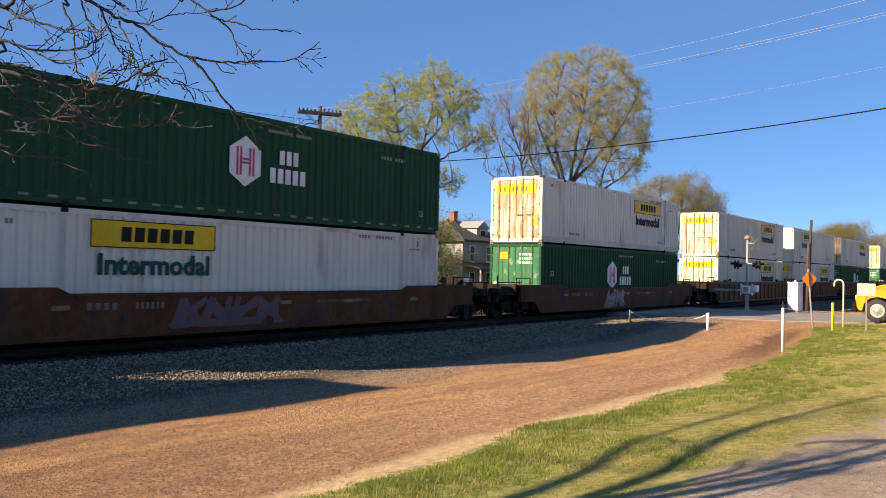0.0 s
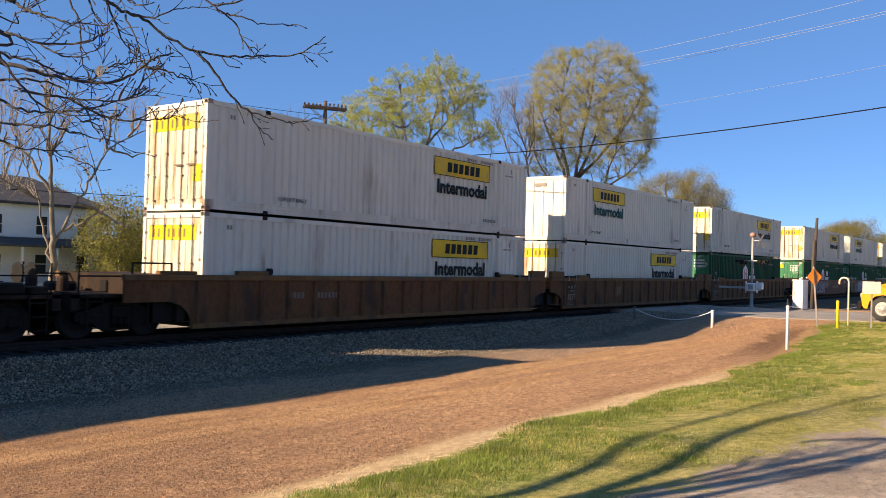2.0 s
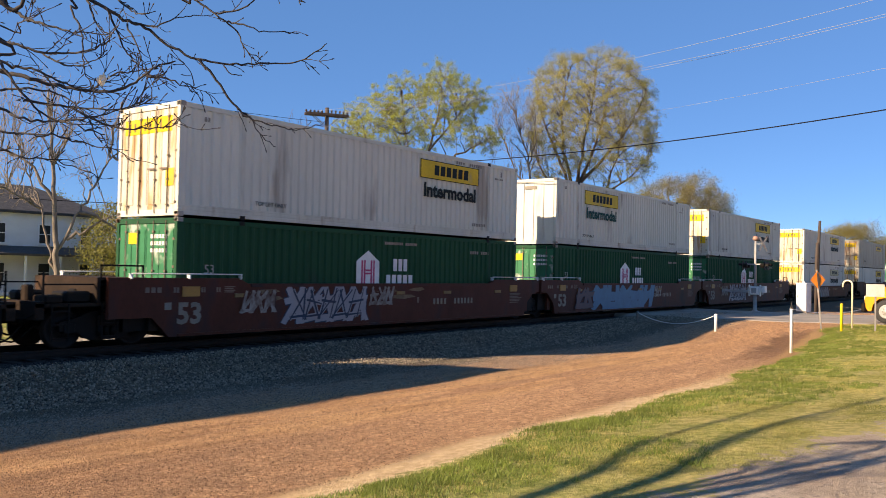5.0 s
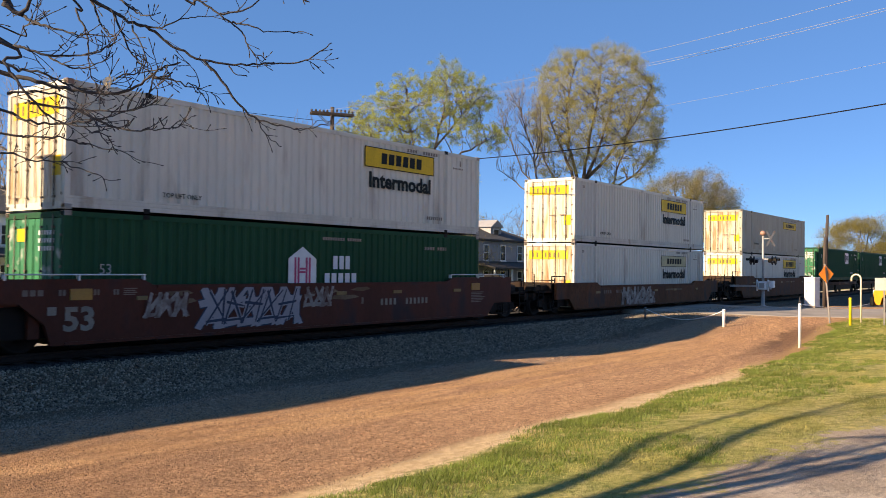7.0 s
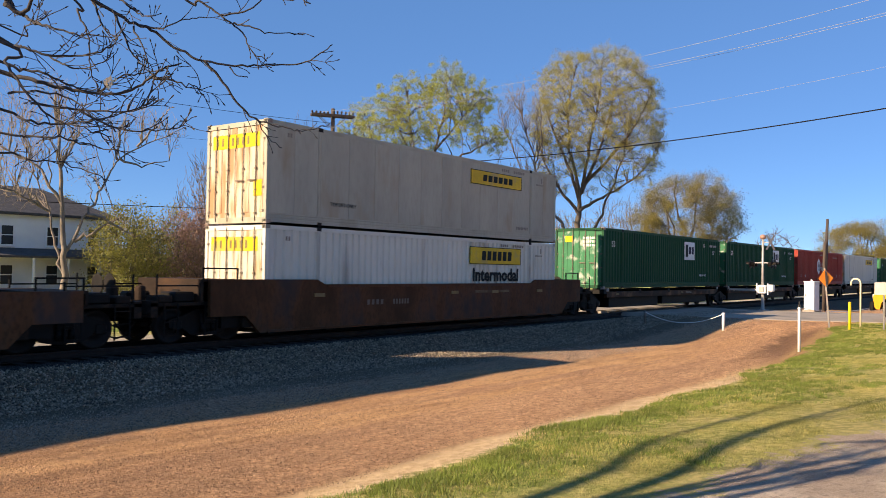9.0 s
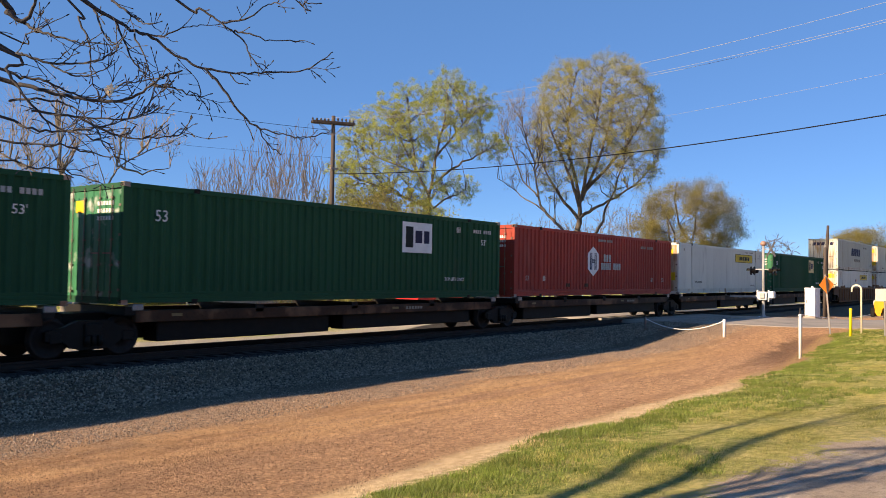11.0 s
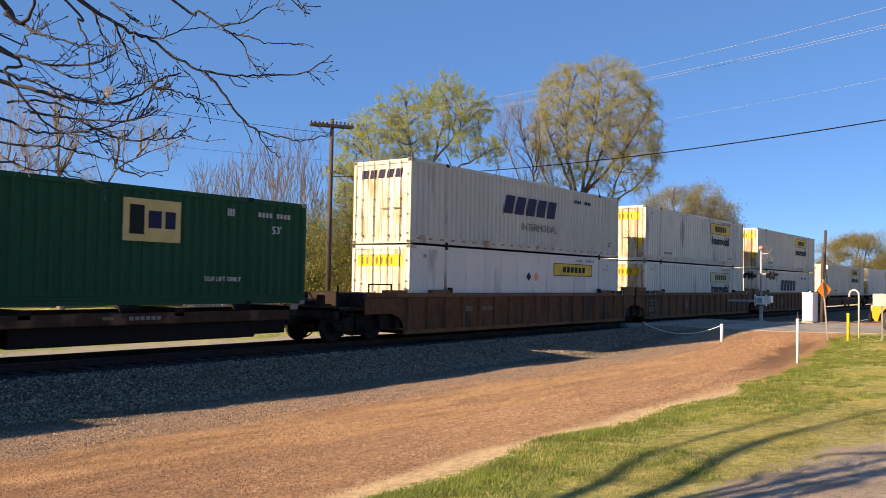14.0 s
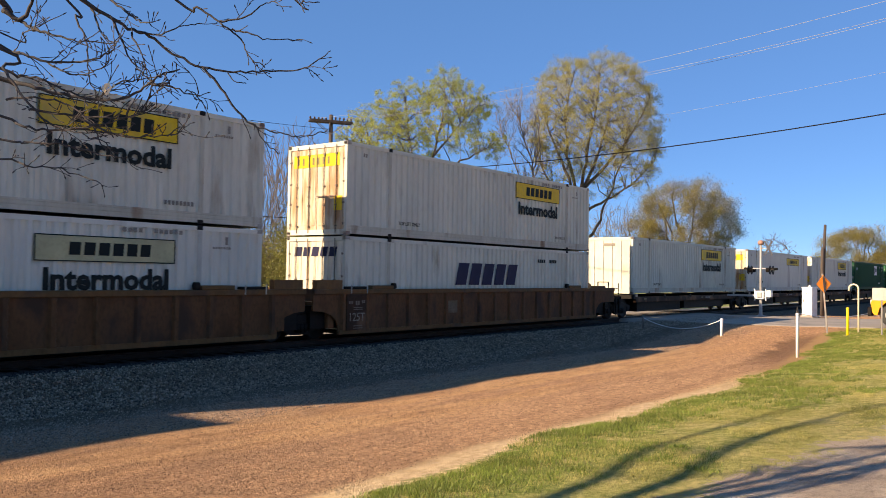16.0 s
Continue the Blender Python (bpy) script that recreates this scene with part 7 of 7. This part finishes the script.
# ---------------------------------------------------------------- at the crossing
def gz(x, y):
    return float(ground_z(x, y))


def round_post(name, label, x, y, h, r, mat, group="", lean=(0, 0), tip=False):
    t = thing(name, label, "post", group, at=pose(x, y, gz(x, y), lean[0], lean[1]))
    part("shaft", lathe(bmesh.new(), [(r, -0.2), (r, h - 0.05), (r * 0.9, h - 0.02)], sides=14), mat, t)
    part("cap", lathe(bmesh.new(), [(r * 1.15, h - 0.05), (r * 1.15, h - 0.01), (r * 0.6, h + 0.012)], sides=14), mat, t)
    if tip:
        part("tip", lathe(bmesh.new(), [(r * 0.45, h), (r * 0.45, h + 0.16), (r * 0.2, h + 0.2)], sides=10), "rubber", t)
    return t


round_post("marker_post", "tall white plastic marker post in the grass", 25.55, -12.8, 1.25, 0.04, "white_post", tip=True)
round_post("rope_post", "short white post holding a sagging rope", 34.35, -7.7, 0.70, 0.058, "white_post", group="rope posts")
round_post("rope_post", "short grey post holding a sagging rope", 35.35, -3.9, 0.55, 0.05, "steel", group="rope posts")
round_post("bollard", "slim yellow plastic bollard in the grass", 34.9, -12.28, 1.05, 0.05, "yellow_post")


def chain(a, b, sag):
    a, b = Vector(a), Vector(b)
    pts = []
    for i in range(17):
        u = i / 16
        p = a.lerp(b, u)
        p.z = max(p.z - sag * 4 * u * (1 - u), gz(p.x, p.y) + 0.02)
        pts.append(p - a)
    w = thing("barrier_rope", "sagging pale rope strung between posts", "rope", "barrier ropes", at=pose(*a))
    part("strand", tube(bmesh.new(), pts, 0.014, 6), "white_post", w)


chain((34.35, -7.7, gz(34.35, -7.7) + 0.66), (35.35, -3.9, gz(35.35, -3.9) + 0.5), 0.42)
chain((36.63, -10.05, gz(36.63, -10.05) + 0.75), (44.2, -12.2, gz(44.2, -12.2) + 0.8), 0.3)
round_post("rope_post", "short dark post holding a sagging rope", 36.63, -10.05, 0.85, 0.045, "steel", group="rope posts")


def vent_pipe(x, y, h):
    t = thing("vent_pipe", "cream painted pipe with a hooked top", "pipe", at=pose(x, y, gz(x, y)))
    pts = [(0, 0, -0.2), (0, 0, h - 0.2)] + [(0, 0.17 - 0.17 * math.cos(a), h - 0.2 + 0.17 * math.sin(a)) for a in (math.pi * k / 8 for k in range(1, 9))] + [(0, 0.34, h - 0.3)]
    part("pipe", tube(bmesh.new(), pts, 0.034, 10), "cream_pipe", t)


vent_pipe(36.4, -12.37, 1.92)


def diamond_sign(x, y):
    t = thing("road_sign", "orange diamond warning sign on a leaning steel post", "sign", at=pose(x, y, gz(x, y), -4.5, 0, 0))
    part("post", boxes((-0.02, 0.02, -0.03, 0.03, -0.2, 2.35)), "steel", t)
    bm = bmesh.new()
    prism(bm, [(-0.33, 0), (0, -0.36), (0.33, 0), (0, 0.36)], -0.006, 0.006)
    p = part("panel", bm, "orange", t)
    p.matrix_basis = pose(-0.05, -0.03, 1.94, 0, 0, -42)
    part("brace", prism(bmesh.new(), [(-0.03, -0.33), (0.03, -0.33), (0.085, 0.02), (0.02, 0.3), (-0.03, 0.3)], -0.03, -0.007), "wood_pole", p, "dark weathered brace down the panel")
    b = part("bolts", boxes((-0.03, 0.03, -0.034, -0.03, 0.25, 0.31), (-0.03, 0.03, -0.034, -0.03, -0.31, -0.25)), "steel", p)


diamond_sign(36.1, -11.3)
for dx, dy, hgt, lean, label in ((51.7, -7.64, 5.27, 1.55, "slim weathered brown pole beside the crossing"), (51.35, -7.68, 4.0, 0.7, "shorter brown pole close beside a taller one")):
    wp = thing("wooden_pole", label, "pole", at=pose(dx, dy, gz(dx, dy), lean))
    part("pole", tube(bmesh.new(), [(0, 0, -0.3), (0.01, 0, hgt * 0.35), (-0.015, 0.01, hgt * 0.7), (0.03, 0, hgt)], [0.1, 0.095, 0.09, 0.075], 10), "wood_pole", wp)


def board_sign(x, y):
    t = thing("board_sign", "plain white board on a grey steel post", "sign", at=pose(x, y, gz(x, y)))
    part("post", boxes((-0.025, 0.025, -0.03, 0.03, -0.2, 1.78), bevel=0.004), "steel", t)
    p = part("board", boxes((-0.31, 0.31, -0.012, 0.0, 1.29, 1.76), bevel=0.004), "dry_board", t)
    p.matrix_basis = pose(-0.04, 0, 0, 0, 0, -75)


board_sign(35.25, -13.38)


def cabinet(x, y):
    t = thing("signal_cabinet", "white sheet-metal railway signal cabinet", "cabinet", at=pose(x, y, gz(x, y), 0, 0, -15))
    part("plinth", boxes((-0.35, 0.35, -0.35, 0.35, -0.1, 0.1)), "asphalt", t)
    part("body", boxes((-0.3, 0.3, -0.3, 0.3, 0.1, 1.66), bevel=0.015), "white_post", t)
    part("roof", boxes((-0.33, 0.33, -0.33, 0.33, 1.66, 1.72), bevel=0.02), "white_post", t)
    d = part("door", boxes((-0.318, -0.302, -0.26, 0.26, 0.2, 1.54)), "white_post", t)
    part("handle", boxes((-0.35, -0.318, 0.16, 0.19, 0.85, 1.02)), "steel", d)
    part("vent", boxes(*[(-0.324, -0.319, -0.14, 0.14, 1.3 + 0.04 * k, 1.315 + 0.04 * k) for k in range(4)]), "steel", d)
    part("stub", lathe(bmesh.new(), [(0.06, 1.72), (0.06, 1.8), (0.02, 1.82)], sides=12), "white_post", t)


cabinet(51.1, -7.1)


def crossing_signal(x, y):
    t = thing("crossing_signal", "galvanised railway crossing mast with flashers and gate machine", "signal", at=pose(x, y, gz(x, y)))
    part("mast", lathe(bmesh.new(), [(0.075, 0.9), (0.065, 4.1)], sides=12), "galvanised", t)
    part("mast_base", lathe(bmesh.new(), [(0.17, -0.1), (0.17, 0.05), (0.1, 0.12), (0.085, 0.95)], sides=14), "galvanised", t)
    part("bell", lathe(bmesh.new(), [(0.07, 4.1), (0.17, 4.16), (0.18, 4.26), (0.12, 4.36), (0.03, 4.39)], sides=14), "bell", t)
    arm = part("crossbuck_arm", boxes((-0.02, 0.02, -0.42, 0.0, 3.9, 3.94)), "galvanised", t)
    for s in (-1, 1):
        b = part("crossbuck_blade", boxes((-0.008, 0.008, -0.48, 0.48, -0.05, 0.05)), "steel", arm)
        b.matrix_basis = pose(0.012 * s, -0.42, 3.92, 62 * s, 0, 30)
    # flashers in pairs that face both ways along the road
    bar = part("light_arm", boxes((-0.03, 0.03, -0.62, 0.62, 2.72, 2.78), (-0.34, 0.34, -0.56, -0.52, 2.73, 2.77), (-0.34, 0.34, 0.52, 0.56, 2.73, 2.77)), "galvanised", t)
    for u in (-0.3, 0.3):
        for f in (-1, 1):
            l = part("flasher", lathe(bmesh.new(), [(0.26, f * 0.0), (0.26, f * 0.015), (0.13, f * 0.02), (0.13, f * -0.2), (0.1, f * -0.22)], "y", 16, (u, f * 0.6, 2.66)), "black", bar)
            part("lens", lathe(bmesh.new(), [(0.1, f * 0.022), (0.1, f * 0.03)], "y", 14, (u, f * 0.6, 2.66)), "lens", l)
            hood = bmesh.new()
            for k in range(8):
                a0, a1 = math.pi * k / 8, math.pi * (k + 1) / 8
                hood.faces.new([hood.verts.new((u + 0.14 * math.cos(a), f * (0.6 + d), 2.66 + 0.14 * math.sin(a))) for a, d in ((a0, 0.02), (a1, 0.02), (a1, 0.24), (a0, 0.24))])
            part("visor", hood, "black", l)
    part("gate_machine", boxes((-0.24, 0.24, -0.24, 0.24, 0.98, 1.46), bevel=0.04), "white_post", t)
    part("latch_box", boxes((-0.3, -0.241, -0.14, 0.14, 1.08, 1.38), bevel=0.01), "galvanised", t)
    part("junction_box", boxes((-0.2, 0.2, -0.62, -0.36, 1.1, 1.5), bevel=0.03), "white_post", t)
    for u in (-0.32, 0.3):
        part("counterweight_arm", boxes((-0.1, 0.1, u, u + 0.05, 0.9, 1.56), bevel=0.01), "white_post", t)
        part("counterweight", boxes((0.1, 0.5, u - 0.04, u + 0.09, 1.0, 1.4), bevel=0.02), "galvanised", t)
    part("base_plate", boxes((-0.26, 0.26, -0.26, 0.26, -0.02, 0.03)), "white_post", t)
    part("gate_arm", boxes((-0.06, 0.0, 0.3, 1.9, 1.12, 1.24)), "galvanised", t)


crossing_signal(50.4, -4.6)


def tyre(t, x, y, r, w):
    wh = part("wheel", lathe(bmesh.new(), [(r * 0.55, -w / 2), (r * 0.92, -w / 2), (r, -w * 0.36), (r, w * 0.36), (r * 0.92, w / 2), (r * 0.55, w / 2)], "x", 24, (x, y, r)), "rubber", t)
    s = -1
    part("rim", lathe(bmesh.new(), [(r * 0.6, s * w * 0.505), (r * 0.6, s * w * 0.56), (r * 0.5, s * w * 0.53), (r * 0.24, s * w * 0.52), (r * 0.18, s * w * 0.68), (r * 0.04, s * w * 0.7)], "x", 20, (x, y, r)), "galvanised", wh)
    for k in range(8):
        a = 6.283 * k / 8
        part("nut", boxes((x - w * 0.6, x - w * 0.5, y + r * 0.33 * math.cos(a) - 0.02, y + r * 0.33 * math.cos(a) + 0.02, r + r * 0.33 * math.sin(a) - 0.02, r + r * 0.33 * math.sin(a) + 0.02)), "steel", wh)


def truck(x, y):
    """A waiting work truck: x is its near side, y its front axle; it faces +y."""
    t = thing("work_truck", "orange-yellow work truck waiting at the crossing", "truck", at=pose(x, y, gz(46, y) + 0.03))
    bm = bmesh.new()
    prism(bm, [(0.8, 0.62), (0.86, 1.0), (0.74, 1.36), (-0.2, 1.62), (-0.7, 1.66), (-0.7, 0.8), (-0.66, 0.55), (-0.6, 0.5), (-0.52, 0.8), (-0.3, 1.03), (0, 1.1), (0.3, 1.03), (0.52, 0.8), (0.6, 0.5), (0.72, 0.5)], 0.04, 2.3)
    for v in bm.verts:
        v.co = (v.co.y, v.co.x, v.co.z)
    bmesh.ops.recalc_face_normals(bm, faces=bm.faces)
    part("hood", bm, "truck_yellow", t)
    bm = bmesh.new()
    prism(bm, [(-0.5, 0.55), (-0.5, 1.66), (-0.75, 1.75), (-1.15, 2.5), (-2.3, 2.55), (-2.3, 0.55)], 0.06, 2.28)
    for v in bm.verts:
        v.co = (v.co.y, v.co.x, v.co.z)
    bmesh.ops.recalc_face_normals(bm, faces=bm.faces)
    cab = part("cab", bm, "truck_yellow", t)
    bm = bmesh.new()
    prism(bm, [(-1.0, 1.7), (-1.25, 2.35), (-2.1, 2.38), (-2.1, 1.7)], 0.045, 0.058)
    for v in bm.verts:
        v.co = (v.co.y, v.co.x, v.co.z)
    part("side_window", bm, "glass", cab)
    part("door_seam", boxes((0.052, 0.059, -2.14, -2.12, 0.7, 2.4), (0.052, 0.059, -0.9, -0.88, 0.7, 1.68)), "rubber", cab)
    part("bumper", boxes((0.0, 2.34, 0.82, 0.98, 0.45, 0.85), bevel=0.03), "black", t)
    part("grille", boxes((0.4, 1.94, 0.84, 0.9, 0.86, 1.3), bevel=0.02), "black", t)
    part("headlight", boxes((0.1, 0.38, 0.8, 0.88, 0.95, 1.15), bevel=0.02), "white_ink", t)
    part("headlight", boxes((1.96, 2.25, 0.8, 0.88, 0.95, 1.15), bevel=0.02), "white_ink", t)
    part("mirror", boxes((-0.25, -0.1, -0.75, -0.7, 1.6, 2.1), (-0.1, 0.06, -0.74, -0.71, 1.85, 1.9), bevel=0.01), "rubber", t)
    part("chassis", boxes((0.5, 0.75, -7.0, 0.9, 0.6, 0.85), (1.6, 1.85, -7.0, 0.9, 0.6, 0.85)), "black", t)
    part("bed", boxes((0.0, 2.35, -7.2, -2.5, 0.95, 2.3), bevel=0.03), "truck_yellow", t)
    for yy in (0.0, -5.2):
        tyre(t, 0.2, yy, 0.5, 0.3)
        tyre(t, 2.14, yy, 0.5, 0.3)


truck(40.15, -13.0)


def parked_vehicle(name, label, x, y, turn, paint, pickup):
    t = thing(name, label, "car", at=pose(x, y, gz(x, y), 0, 0, turn))
    side = [(-2.6, 0.45), (-2.6, 0.95), (-0.9 if pickup else -2.2, 1.0), (-0.8 if pickup else -1.5, 1.75 if pickup else 1.45), (0.5, 1.78 if pickup else 1.45), (1.15, 1.1), (2.4, 0.98), (2.6, 0.7), (2.6, 0.45)]
    body = part("body", prism(bmesh.new(), side, -0.92, 0.92), paint, t)
    part("side_window", prism(bmesh.new(), [(-0.65 if pickup else -1.4, 1.1), (-0.6 if pickup else -1.2, 1.6 if pickup else 1.36), (0.4, 1.62 if pickup else 1.36), (0.9, 1.12)], -0.926, -0.921), "glass", body)
    part("windscreen", prism(bmesh.new(), [(1.12, 1.14), (0.54, 1.72 if pickup else 1.42), (0.58, 1.74 if pickup else 1.44), (1.16, 1.16)], -0.75, 0.75), "glass", body)
    for x_ in (-1.65, 1.65):
        for y_ in (-0.82, 0.82):
            w = part("wheel", lathe(bmesh.new(), [(0.2, -0.11), (0.33, -0.11), (0.36, -0.06), (0.36, 0.06), (0.33, 0.11), (0.2, 0.11)], "y", 16, (x_, y_, 0.36)), "rubber", t)
            part("rim", lathe(bmesh.new(), [(0.2, -0.115), (0.08, -0.125), (0.08, 0.125), (0.2, 0.115)], "y", 12, (x_, y_, 0.36)), "steel", w)
    return t


parked_vehicle("pickup_truck", "white pickup truck parked on the far street", *polar(55.0, 62), 180, "white_post", True)
parked_vehicle("parked_car", "red car parked on the far street", *polar(52.4, 57), 180, "red_paint", False)


# ---------------------------------------------------------------- what moves
def motions():
    """The train rolls by at a steady pace; its wheels turn with it."""
    slack = {2.0: 0.6, 9.0: 0.62}         # small unevenness of its pace
    times = [0, 1 / 30] + [0.5 * i for i in range(1, 32)] + [16 - 1 / 30, 16]
    for ob, x, z in MOVING:
        walk(ob, [(t, pose(x - SPEED * t + slack.get(t, 0), 0, z)) for t in times])
    turn = SPEED / 30 / 0.46
    spin = [(i / 30, Matrix.Rotation(-turn * i, 4, "Y")) for i in range(481)]
    for ob, a in WHEELS:
        walk(ob, [(t, Matrix.Translation((a, 0, 0.46)) @ m) for t, m in spin])


motions()
